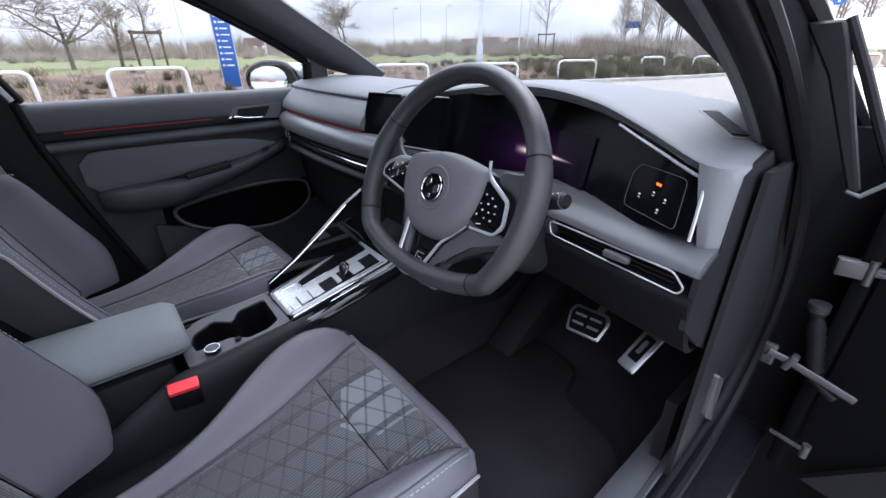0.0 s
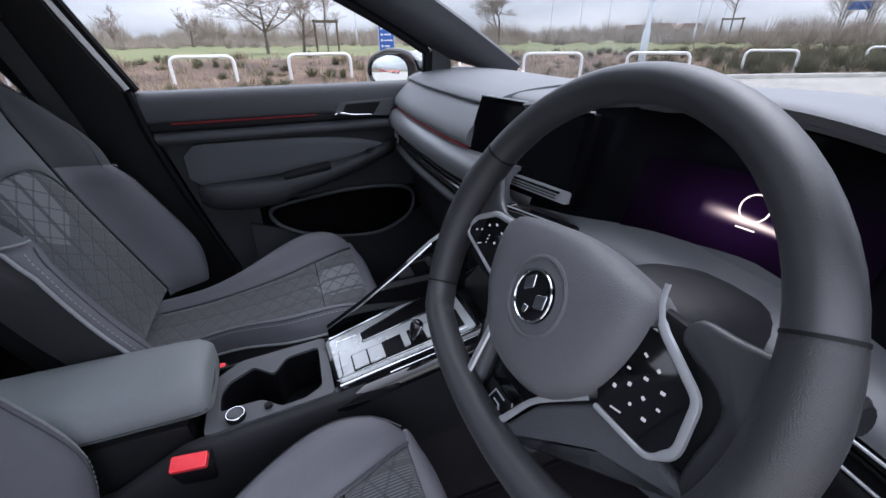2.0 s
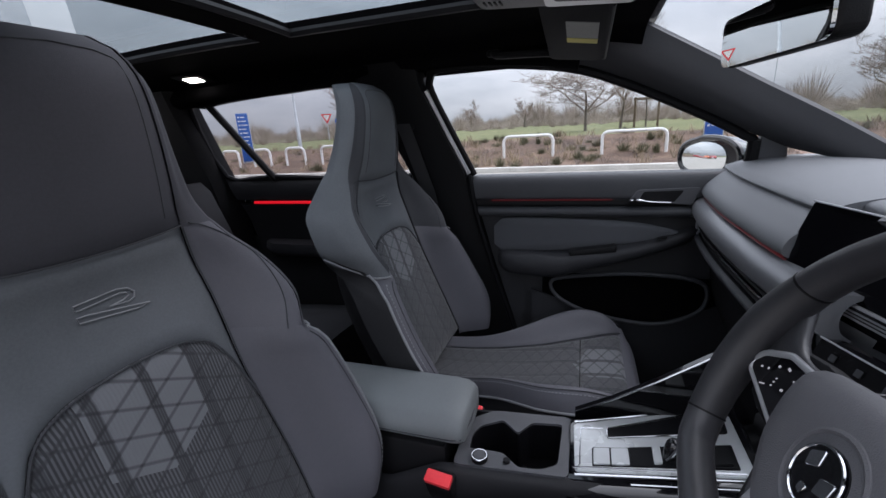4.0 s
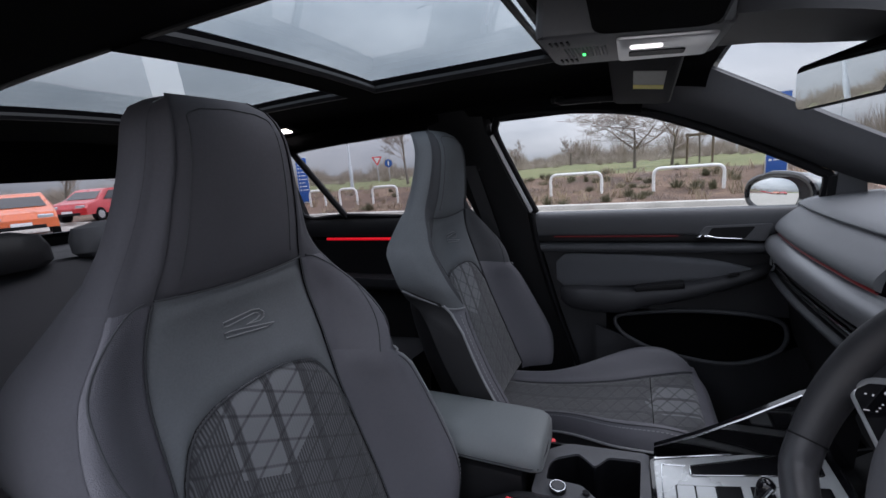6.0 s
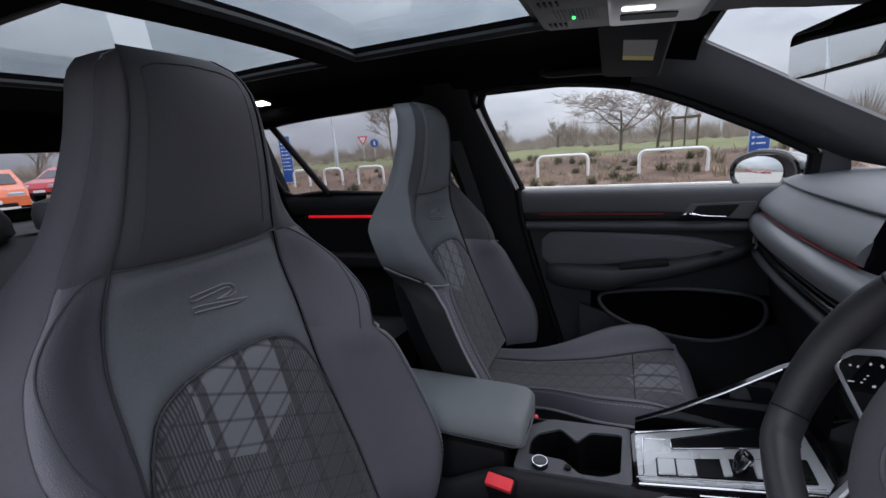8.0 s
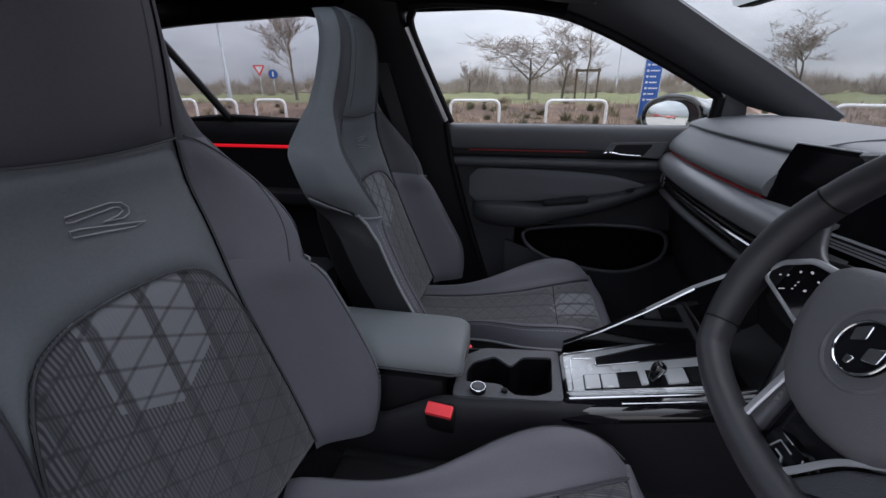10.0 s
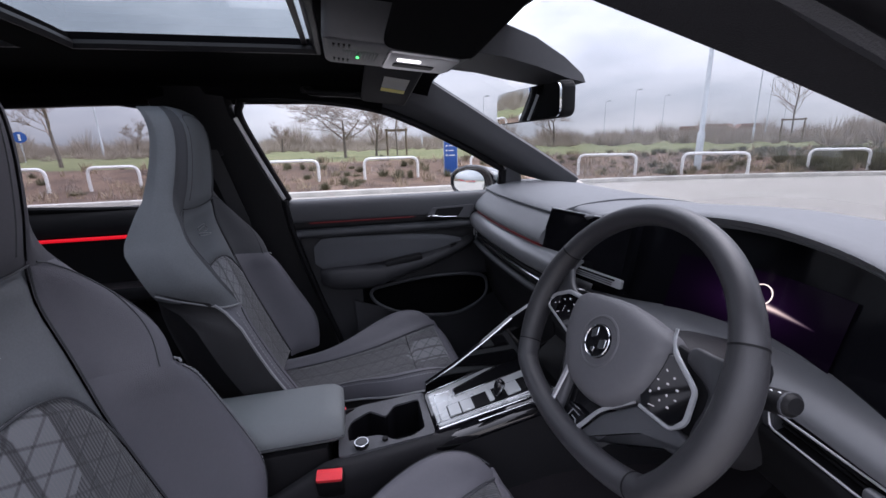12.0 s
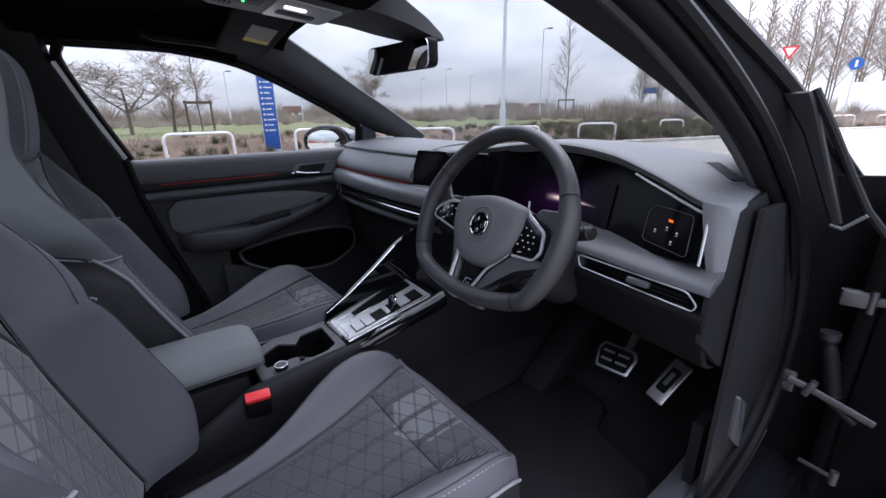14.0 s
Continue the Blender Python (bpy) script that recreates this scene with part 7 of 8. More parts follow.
# ---- overhead console, mirror, visors, lamps ----
oc = thing("overhead_console", "grey overhead lamp console with chrome reading light under the windscreen header", "roof console", (0, -0.2, 1.38))
OC = Matrix.Translation((0.0, -0.235, 1.378)) @ Euler((radians(-5), 0, 0)).to_matrix().to_4x4()
def opart(name, bm, material, label=""):
    bmesh.ops.transform(bm, matrix=OC, verts=bm.verts)
    return part(name, bm, material, oc, label)
opart("housing", prism(round_poly([(-0.100, -0.118), (0.100, -0.118), (0.088, 0.125), (-0.088, 0.125)], 0.02, 4), "z", -0.026, 0.04, 0.008), M_GREYP, "grey plastic housing")
opart("lamp_recess", prism(round_poly([(-0.078, -0.012), (0.066, -0.012), (0.056, 0.112), (-0.074, 0.112)], 0.010, 3), "z", -0.0300, -0.024, 0.003), M_SATIN, "satin chrome lamp surround")
opart("lamp_lens", prism(round_poly([(-0.040, 0.004), (-0.008, 0.004), (-0.012, 0.080), (-0.044, 0.080)], 0.006, 3), "z", -0.0315, -0.0295, 0.0005, 1), M_BLACKP, "dark slot beside the lamp")
opart("lamp_light", prism(round_poly([(0.016, 0.006), (0.029, 0.006), (0.027, 0.048), (0.014, 0.048)], 0.004, 3), "z", -0.0325, -0.0300, 0.0005, 1), M_LEDDIM, "lit white lamp strip")
for k in range(4):
    for x in (-0.055, 0.060):
        opart("speaker_slot", box((x, -0.100 + 0.008 * k, -0.0265), (0.022, 0.0035, 0.003), 0.0008), M_BLACKP)
for k in range(12):
    opart("grille_rib", box((-0.002, -0.085 + 0.0052 * k, -0.0268), (0.060, 0.0016, 0.002), 0.0005), M_GREYP)
opart("status_light", disc_bm((-0.010, -0.060, -0.0285), 0.0024, 0.003, Matrix(), 10), M_GREENLED, "tiny green light")
part("sensor_cover", loft([[Vector((x0, y, z0)), Vector((x1, y, z0)), Vector((x1 - 0.01, y, z1)), Vector((x0 + 0.01, y, z1))] for y, x0, x1, z0, z1 in ((-0.115, -0.085, 0.085, 1.350, 1.405), (-0.06, -0.066, 0.096, 1.341, 1.395), (-0.01, -0.036, 0.112, 1.325, 1.372), (0.04, 0.020, 0.122, 1.306, 1.340), (0.07, 0.085, 0.130, 1.298, 1.312))]), M_PILLAR, oc, "dark grey sensor cover behind the mirror")

im = thing("interior_mirror", "black frameless interior mirror hanging under the windscreen header", "mirror", (0.03, 0.02, 1.30))
MM = Matrix.Translation((0.028, 0.008, 1.270)) @ Euler((radians(4.5), radians(-2), radians(9))).to_matrix().to_4x4()
mo = round_poly([(-0.108, -0.028), (0.106, -0.032), (0.112, 0.028), (-0.100, 0.034)], 0.016, 5)
b = prism(mo, "y", 0.0, 0.030, 0.006, 3, m=MM)
part("mirror_case", b, M_BLACKP, im, "black plastic case", 50)
b = prism([(x * 0.975, z * 0.94) for x, z in mo], "y", -0.003, 0.001, 0, m=MM)
part("mirror_glass", b, M_MIRROR, im, "mirror glass")
part("mirror_stem", tube([MM @ Vector((0, 0.03, 0.01)), (0.03, 0.06, 1.335), (0.01, 0.05, 1.365)], 0.013, 8), M_BLACKP, im, "black stem")

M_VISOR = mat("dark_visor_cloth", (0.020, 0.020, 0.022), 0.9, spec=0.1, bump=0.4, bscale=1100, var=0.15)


def visor(name, x0, label):
    v = thing(name, label, "sun visor", (x0, -0.2, 1.34), "sun visors")
    m = Matrix.Translation((x0, -0.190, 1.348)) @ Euler((radians(-9), radians(-9 if x0 < 0 else -6), 0)).to_matrix().to_4x4()
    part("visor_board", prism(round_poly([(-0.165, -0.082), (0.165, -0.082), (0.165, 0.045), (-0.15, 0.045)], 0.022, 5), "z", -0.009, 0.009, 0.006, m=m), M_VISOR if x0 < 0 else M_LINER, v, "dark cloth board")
    part("visor_rod", tube([m @ Vector((-0.15 if x0 < 0 else 0.15, 0.042, 0)), m @ Vector((0.15 if x0 < 0 else -0.15, 0.042, 0))], 0.006, 8), M_BLACKP, v)
    if x0 > 0:
        return v
    part("label_sticker", prism([(-0.02, -0.035), (0.09, -0.035), (0.09, 0.025), (-0.02, 0.025)], "z", -0.0105, -0.0092, 0, m=m), mat("grey_sticker" if x0 < 0 else "grey_sticker_b", (0.20, 0.20, 0.19), 0.6, bump=0.0), v, "small grey label")
    part("label_bar", prism([(-0.02, -0.035), (0.005, -0.035), (0.005, 0.025), (-0.02, 0.025)], "z", -0.0115, -0.0106, 0, m=m), mat("yellow_sticker_end" if x0 < 0 else "yellow_sticker_end_b", (0.55, 0.47, 0.10), 0.6, bump=0.0), v, "yellow end of the label")
    return v


visor("sun_visor", -0.33, "dark grey folded sun visor with a small warning label")
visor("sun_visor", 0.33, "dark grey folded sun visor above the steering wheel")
gh = thing("grab_handle", "black folding grab handle on the roof rail above the passenger window", "grab handle", (-0.52, -0.3, 1.36))
part("grip", tube(curve([(-0.535, -0.42, 1.362), (-0.515, -0.40, 1.352), (-0.508, -0.30, 1.346), (-0.515, -0.20, 1.338), (-0.535, -0.18, 1.342)], 5), 0.009, 8), M_BLACKP, gh, "black plastic grip")
for y in (-0.42, -0.18):
    part("mount", box((-0.545, y, 1.362 if y < -0.3 else 1.345), (0.03, 0.035, 0.018), 0.006), M_BLACKP, gh)
dl = thing("rear_dome_lamp", "small lit white reading lamp in the rear headliner", "lamp", (-0.50, -1.40, 1.37))
part("lamp_rim", box((-0.497, -1.402, liner_z(-0.497, -1.40) - 0.003), (0.075, 0.12, 0.012), 0.005, Euler((0, radians(-14), 0)).to_matrix()), M_BLACKP, dl, "black rim")
part("lamp_lens", box((-0.496, -1.402, liner_z(-0.497, -1.40) - 0.0085), (0.035, 0.06, 0.006), 0.003, Euler((0, radians(-14), 0)).to_matrix()), M_LED, dl, "lit white lens")

# belt webbing on the middle pillar
sb = thing("seat_belt", "black seat belt webbing hanging on the middle pillar", "seat belt", (-0.6, -0.66, 0.5))
part("webbing", sheet([[(-(side_x(z) - 0.034), y - 0.022, z), (-(side_x(z) - 0.030), y + 0.022, z)] for y, z in ((-0.60, 0.48), (-0.63, 0.75), (-0.665, 0.98), (-0.705, 1.16), (-0.715, 1.20))], (0.0015, 0, 0)), mat("black_belt_webbing", (0.02, 0.02, 0.022), 0.7, bump=0.5, bscale=1500), sb, "black woven webbing")
part("belt_guide", box((-0.595, -0.712, 1.205), (0.012, 0.065, 0.045), 0.005), M_BLACKP, sb, "black belt guide")

# ---- outdoors ----
def ground_mat(name, stops, scale, bump, rough=0.9, fine=40.0):
    m, n, l, p = nodes_of(name)
    a = noise_node(n, l, scale, 6)
    b = noise_node(n, l, fine, 4)
    k = math_node(n, l, "MULTIPLY_ADD", a, 0.55, math_node(n, l, "MULTIPLY", b, 0.45))
    l.new(ramp(n, l, k, stops), p.inputs["Base Color"])
    p.inputs["Roughness"].default_value = rough
    bp = n.new("ShaderNodeBump")
    bp.inputs["Strength"].default_value, bp.inputs["Distance"].default_value = bump, 0.02
    l.new(b, bp.inputs["Height"])
    l.new(bp.outputs[0], p.inputs["Normal"])
    return m


M_TARMAC = ground_mat("pale_worn_tarmac", [(0.3, (0.29, 0.268, 0.24)), (0.7, (0.40, 0.373, 0.337))], 0.6, 0.3, 0.85, 60)
M_GRASS = ground_mat("winter_grass", [(0.3, (0.075, 0.088, 0.030)), (0.5, (0.130, 0.140, 0.052)), (0.72, (0.20, 0.175, 0.085))], 0.35, 0.6, 0.95, 18)
M_BED = ground_mat("leaf_litter_bed", [(0.34, (0.032, 0.019, 0.013)), (0.48, (0.110, 0.066, 0.044)), (0.60, (0.17, 0.108, 0.072)), (0.70, (0.30, 0.22, 0.16))], 1.1, 1.0, 0.95, 22)
M_KERB = mat("concrete_kerb", (0.55, 0.53, 0.49), 0.85, var=0.25, big=2, fine=30, bump=0.4, bscale=120)
M_HOOP = mat("white_painted_steel", (0.80, 0.80, 0.79), 0.45, var=0.08, big=3, bump=0.05)
M_BARK = mat("grey_brown_bark", (0.16, 0.135, 0.115), 0.9, var=0.35, big=6, fine=60, bump=0.6, bscale=60)
# twig brown lightened; the haze over the trees is in this colour
M_TWIG = mat("hazed_bare_twigs", (0.30, 0.245, 0.215), 0.9, var=0.35, big=0.6, fine=5, bump=0.0)
M_SCRUB = mat("pale_scrub_twigs", (0.33, 0.28, 0.24), 0.95, var=0.3, big=0.4, fine=4, bump=0.0)
M_STEM = mat("dry_stems", (0.34, 0.27, 0.19), 0.95, var=0.4, big=0.8, fine=8, bump=0.0)
M_LEAF = mat("low_shrub_leaves", (0.135, 0.128, 0.075), 0.8, var=0.4, big=0.9, fine=10, bump=0.0)
M_WOOD = mat("weathered_stake_wood", (0.16, 0.12, 0.085), 0.85, var=0.25, big=5, fine=60, bump=0.3, bscale=80)
M_POST = mat("galvanised_lamp_post", (0.50, 0.53, 0.55), 0.45, metal=0.4, var=0.1, bump=0.05)
M_BLUE = mat("blue_sign_face", (0.022, 0.10, 0.38), 0.4, var=0.06, bump=0.0)
M_SIGNW = mat("white_sign_paint", (0.75, 0.76, 0.78), 0.5, var=0.04, bump=0.0)
# brick and tile colours greyed to imitate distance haze
M_BRICK = mat("hazed_red_brick", (0.30, 0.20, 0.17), 0.9, var=0.2, big=0.5, fine=4, bump=0.0)
M_ROOF = mat("hazed_red_roof_tiles", (0.26, 0.165, 0.14), 0.85, var=0.2, big=0.4, fine=3, bump=0.0)

KERB = curve([(-9.8, -60, 0), (-9.7, -25, 0), (-9.6, -8, 0), (-9.6, 0, 0), (-9.3, 8, 0), (-8.2, 13, 0), (-6.9, 17, 0), (-5.8, 22, 0), (-4.6, 30, 0), (-1, 37, 0), (8, 42, 0), (30, 47, 0), (70, 50, 0)], 8)
KT = [(KERB[min(i + 1, len(KERB) - 1)] - KERB[max(i - 1, 0)]).normalized() for i in range(len(KERB))]
KN = [Vector((-t.y, t.x, 0)) for t in KT]


def bank(d):
    """Height of the planted bank d metres behind the kerb."""
    return lerp(d, [(-0.01, -0.06), (0.0, -0.06), (0.2, 0.07), (2.2, 0.09), (4.0, 0.26), (6.5, 0.52), (10, 0.56), (400, 0.6)])


kp = np.array([(k.x, k.y) for k in KERB])
kn = np.array([(k.x, k.y) for k in KN])


def kerb_dist(x, y):
    d2 = ((kp - (x, y)) ** 2).sum(1)
    i = int(d2.argmin())
    return float(((np.array((x, y)) - kp[i]) * kn[i]).sum())


def axis_steps(a, b, near):
    s = list(np.linspace(a, b, near))
    return [-3000, -1200, -500, -220, -120] + s + [120, 220, 500, 1200, 3000]


gx, gy = axis_steps(-60, 60, 41), axis_steps(-60, 75, 46)
rows = [[(x, y, bank(kerb_dist(x, y) - 0.4) - 0.05 + 0.04 * noise.noise((x * 0.1, y * 0.1, 0))) for x in gx] for y in gy]
bm = bmesh.new()
grid(bm, rows)
single("ground", bm, M_GRASS, "rough winter grass ground reaching to the horizon", "ground", kind="structure")
# car park surface
bm = bmesh.new()
poly = [(k.x, k.y) for k in KERB] + [(70, -60)]
vs = [bm.verts.new((x, y, 0)) for x, y in poly]
bm.faces.new(vs)
bmesh.ops.triangulate(bm, faces=bm.faces)
single("car_park", bm, M_TARMAC, "pale worn tarmac car park surface", "road", kind="structure")
# kerb stones, bank
prof = [(0.0, -0.05), (0.0, 0.105), (0.015, 0.12), (0.13, 0.12), (0.145, 0.08), (0.145, -0.05)]
single("kerb", loft([[k + n * a + Vector((0, 0, z)) for a, z in prof] for k, n in zip(KERB, KN)]), M_KERB, "pale concrete kerb round the car park", "kerb", kind="structure")
ds = [0.12, 0.5, 1.0, 1.6, 2.2, 2.8, 3.4, 4.0, 4.6, 5.2, 5.8, 6.4, 7.0]
rows = [[k + n * d + Vector((0, 0, bank(d) + 0.035 * noise.noise((k + n * d) * 0.9))) for d in ds] for k, n in zip(curve(KERB, 3), [KN[min(i // 3, len(KN) - 1)] for i in range(3 * (len(KERB) - 1) + 1)])]
bm = bmesh.new()
grid(bm, rows)
single("planting_bed", bm, M_BED, "sloping planting bed of brown leaf litter", "planting bed", kind="structure")

def from_eye(az, dist):
    """Ground place at so many degrees left of straight ahead and metres from the cabin."""
    return 0.75 - dist * math.sin(radians(az)), -0.3 + dist * math.cos(radians(az))


def ground_z(x, y):
    d = kerb_dist(x, y)
    return 0.0 if d < 0 else bank(d)


# white steel hoops
def hoop_mesh(w, h):
    pts = round_poly([(-w / 2, -0.1), (-w / 2, h), (w / 2, h), (w / 2, -0.1)], 0.20, 6)
    path = [(-w / 2, 0, -0.15)] + [(x, 0, z) for x, z in pts if z > 0.0] + [(w / 2, 0, -0.15)]
    return tube(path, 0.042, 8)


def hoop(x0, y0, x1, y1, h=0.62):
    a, b = Vector((x0, y0, 0)), Vector((x1, y1, 0))
    w = (b - a).length
    c = (a + b) / 2
    hm = Matrix.Translation((c.x, c.y, ground_z(c.x, c.y))) @ Matrix.Rotation(math.atan2((b - a).y, (b - a).x), 4, "Z")
    bm = hoop_mesh(w, h)
    bmesh.ops.transform(bm, matrix=hm, verts=bm.verts)
    return single("barrier_hoop", bm, M_HOOP, "white painted steel barrier hoop in the planting bed", "barrier", "hoops along the kerb")


X0 = -12.3
for y0, y1 in ((-13.3, -12.55), (-11.85, -11.1), (-10.4, -9.6), (-8.9, -7.85), (-6.9, -5.7), (-2.45, -1.0), (0.35, 2.0), (3.75, 5.35)):
    hoop(X0, y0, X0, y1)
hoop(-11.1, 6.9, -10.3, 8.35)
hoop(-9.95, 9.7, -9.05, 11.15)
for az0, az1, d in ((35.6, 31.2, 17.6), (26.3, 23.9, 22), (21.0, 18.6, 25), (11.0, 9.4, 34), (7.9, 6.0, 35)):
    hoop(*from_eye(az0, d), *from_eye(az1, d + 0.4))

# blue sign
def direction_sign(x, y, w, h, turn, label):
    s = thing("direction_sign", label, "sign", (x, y, ground_z(x, y)), "blue signs")
    m = Matrix.Translation((x, y, ground_z(x, y))) @ Matrix.Rotation(radians(turn), 4, "Z")
    part("sign_frame", prism(round_poly([(-w / 2 - 0.02, -0.05), (w / 2 + 0.02, -0.05), (w / 2 + 0.02, h + 0.02), (-w / 2 - 0.02, h + 0.02)], 0.02, 3), "y", -0.04, 0.04, 0.006, m=m), M_POST, s, "grey metal frame")
    part("sign_face", prism([(-w / 2, 0.05), (w / 2, 0.05), (w / 2, h), (-w / 2, h)], "y", -0.046, -0.036, 0.002, m=m), M_BLUE, s, "blue printed face")
    k = 0
    z = h - 0.16
    while z > 0.5:
        part("text_bar", prism([(-w * 0.15, z), (w * (0.22 + 0.18 * ((k * 7) % 3) / 2), z), (w * (0.22 + 0.18 * ((k * 7) % 3) / 2), z + 0.035), (-w * 0.15, z + 0.035)], "y", -0.0505, -0.0465, 0, m=m), M_SIGNW, s)
        part("symbol_block", prism([(-w * 0.38, z - 0.01), (-w * 0.24, z - 0.01), (-w * 0.24, z + 0.045), (-w * 0.38, z + 0.045)], "y", -0.0505, -0.0465, 0, m=m), M_SIGNW, s)
        z -= 0.15
        k += 1
    return s


direction_sign(-12.6, 3.15, 0.42, 2.25, 82, "tall narrow blue sign panel with white bars in the planting bed")
x, y = from_eye(132.1, 19)
direction_sign(x, y, 0.42, 1.9, 130, "tall narrow blue sign panel by the car park entrance")


def road_sign(x, y, top, shape, label):
    z = ground_z(x, y)
    s = thing("road_sign", label, "road sign", (x, y, z), "road signs")
    part("post", tube([(x, y, z - 0.2), (x, y, top)], 0.045, 8), M_POST, s, "grey steel post")
    m = Matrix.Translation((x, y, top)) @ Matrix.Rotation(math.atan2(y + 0.3, x - 0.75) - math.pi / 2, 4, "Z")
    if shape == "triangle":
        part("plate", prism(round_poly([(-0.48, 0.42), (0.48, 0.42), (0.0, -0.42)], 0.05, 3), "y", -0.07, -0.05, 0, m=m), M_RED, s, "red triangular plate")
        part("plate_centre", prism(round_poly([(-0.30, 0.32), (0.30, 0.32), (0.0, -0.20)], 0.03, 3), "y", -0.080, -0.071, 0, m=m), M_SIGNW, s, "white centre")
    elif shape == "round":
        part("plate", disc_bm(m @ Vector((0, -0.06, 0)), 0.36, 0.02, m.to_3x3().to_4x4() @ Matrix.Rotation(radians(90), 4, "X"), 24), M_BLUE, s, "round blue plate")
        part("plate_arrow", prism([(-0.06, -0.2), (0.06, -0.2), (0.06, 0.2), (-0.06, 0.2)], "y", -0.085, -0.073, 0, m=m), M_SIGNW, s, "white bar")
    else:
        part("plate", prism([(-0.9, -0.35), (0.9, -0.35), (0.9, 0.35), (-0.9, 0.35)], "y", -0.09, -0.05, 0.01, m=m), M_BLUE, s, "blue plate")
    return s


road_sign(-33.0, -21.8, 2.4, "triangle", "red and white triangular road sign on a grey post")
road_sign(-33.5, -20.9, 2.15, "round", "round blue road sign on a grey post")
road_sign(-27.2, 52.6, 3.5, "board", "wide blue direction board beyond the verge")
road_sign(-9.3, 35.9, 4.6, "triangle", "red and white triangular road sign among the trees")
road_sign(-6.0, 36.7, 3.7, "round", "round blue road sign by the woodland edge")


def lamp_post(az, dist, height, arm=0.6, r=0.055):
    x, y = from_eye(az, dist)
    z = ground_z(x, y)
    s = thing("street_lamp", "slim grey street lamp on a tapered steel post", "street lamp", (x, y, z), "street lamps")
    part("post", tube([(x, y, z - 0.2), (x, y, z + 1.2), (x, y, z + 1.25), (x, y, height)], [r * 1.5, r * 1.5, r, r * 0.65], 10), M_POST, s, "grey steel post")
    part("arm", tube([(x, y, height - 0.02), (x + arm * 0.5, y + arm * 0.5, height + 0.05)], r * 0.5, 6), M_POST, s)
    part("lamp_head", box((x + arm * 0.7, y + arm * 0.7, height + 0.05), (0.55, 0.25, 0.10), 0.04, Euler((0, 0, radians(45))).to_matrix()), M_GREYMETAL, s, "grey lamp head")


lamp_post(45.4, 16.5, 9.5, 0.8, 0.075)
for az, dist, hh in ((40.6, 46, 8.9), (39.6, 75, 8.5), (79.2, 55, 6.0), (71.0, 60, 7.0), (52.6, 72, 8.0), (55.9, 80, 7.2), (49.5, 85, 8), (38.2, 95, 8.5), (115, 45, 7.5), (126, 22, 5.8), (62, 90, 8)):
    lamp_post(az, dist, hh, 0.6, 0.06)


# bare trees
def bare_tree(name, x, y, height, spread, seed, label, levels=4, lean=0.0, trunk=0.08, forks=3, upright=0.5, group="bare trees", twig_r=0.010, stretch=1.0):
    rnd = random.Random(seed)
    z = ground_z(x, y)
    t = thing(name, label, "tree", (x, y, z), group)
    tb, cb = bmesh.new(), bmesh.new()
    start = Vector((x, y, z - 0.2))

    def limb(p, d, length, r, lev, bm):
        n = 4 if lev < 2 else 3
        pts, rs = [p.copy()], [r]
        for k in range(n):
            d = (d + Vector((rnd.uniform(-1, 1), rnd.uniform(-1, 1), rnd.uniform(-0.6, 0.9))) * (0.22 if lev else 0.10)).normalized()
            p = p + d * length / n
            pts.append(p.copy())
            rs.append(max(twig_r, r * (1 - 0.55 * (k + 1) / n)))
        tube(pts, rs, 6 if lev < 2 else (4 if lev < 3 else 3), bm=bm)
        if lev >= levels:
            return
        for k in range(forks + (1 if lev else 2)):
            j = rnd.randint(2 if lev == 0 else 1, n)
            q = pts[j]
            side = Vector((rnd.uniform(-1, 1), rnd.uniform(-1, 1), rnd.uniform(-0.15, 0.6))).normalized()
            dd = (d * upright + side * spread).normalized()
            limb(q, dd, length * rnd.uniform(0.50, 0.78), rs[j] * 0.60, lev + 1, cb)

    limb(start, Vector((lean, 0.1 * lean, 1)).normalized(), height * 0.42, trunk, 0, tb)
    for v in cb.verts:
        v.co.x, v.co.y = x + (v.co.x - x) * stretch, y + (v.co.y - y) * stretch
    part("trunk", tb, M_BARK, t, "grey-brown bark")
    part("crown", cb, M_TWIG, t, "bare twigs")
    return t


def tall_tree(x, y, height, seed, label="slim upright bare tree", twigs=46, group="bare trees"):
    rnd = random.Random(seed)
    z = ground_z(x, y)
    t = thing("bare_tree", label, "tree", (x, y, z), group)
    tb, cb = bmesh.new(), bmesh.new()
    pts = [Vector((x + rnd.uniform(-1, 1) * 0.02 * k, y + rnd.uniform(-1, 1) * 0.02 * k, z - 0.2 + height * k / 8)) for k in range(9)]
    r0 = 0.0062 * height
    tube(pts, [r0 * (1 - 0.09 * k) + 0.006 for k in range(9)], 6, bm=tb)
    for k in range(twigs):
        f = 0.22 + 0.76 * (k + rnd.random()) / twigs
        p = pts[0].lerp(pts[-1], f)
        a = rnd.uniform(0, 2 * math.pi)
        ln = height * 0.26 * (1.15 - f) * rnd.uniform(0.7, 1.2)
        d = Vector((math.cos(a), math.sin(a), rnd.uniform(0.7, 1.5))).normalized()
        q = p + d * ln
        tube([p, p.lerp(q, 0.5) + Vector((0, 0, -0.03 * ln)), q], [r0 * 0.36, r0 * 0.26, 0.006], 4, bm=cb)
        for j in range(6):
            b0 = p.lerp(q, rnd.uniform(0.35, 0.95))
            e = (d + Vector((rnd.uniform(-1, 1), rnd.uniform(-1, 1), rnd.uniform(-0.3, 0.8)))).normalized() * ln * rnd.uniform(0.3, 0.55)
            tube([b0, b0 + e], [0.009, 0.005], 3, bm=cb)
    part("trunk", tb, M_BARK, t, "grey-brown bark")
    part("crown", cb, M_TWIG, t, "bare twigs")
    return t


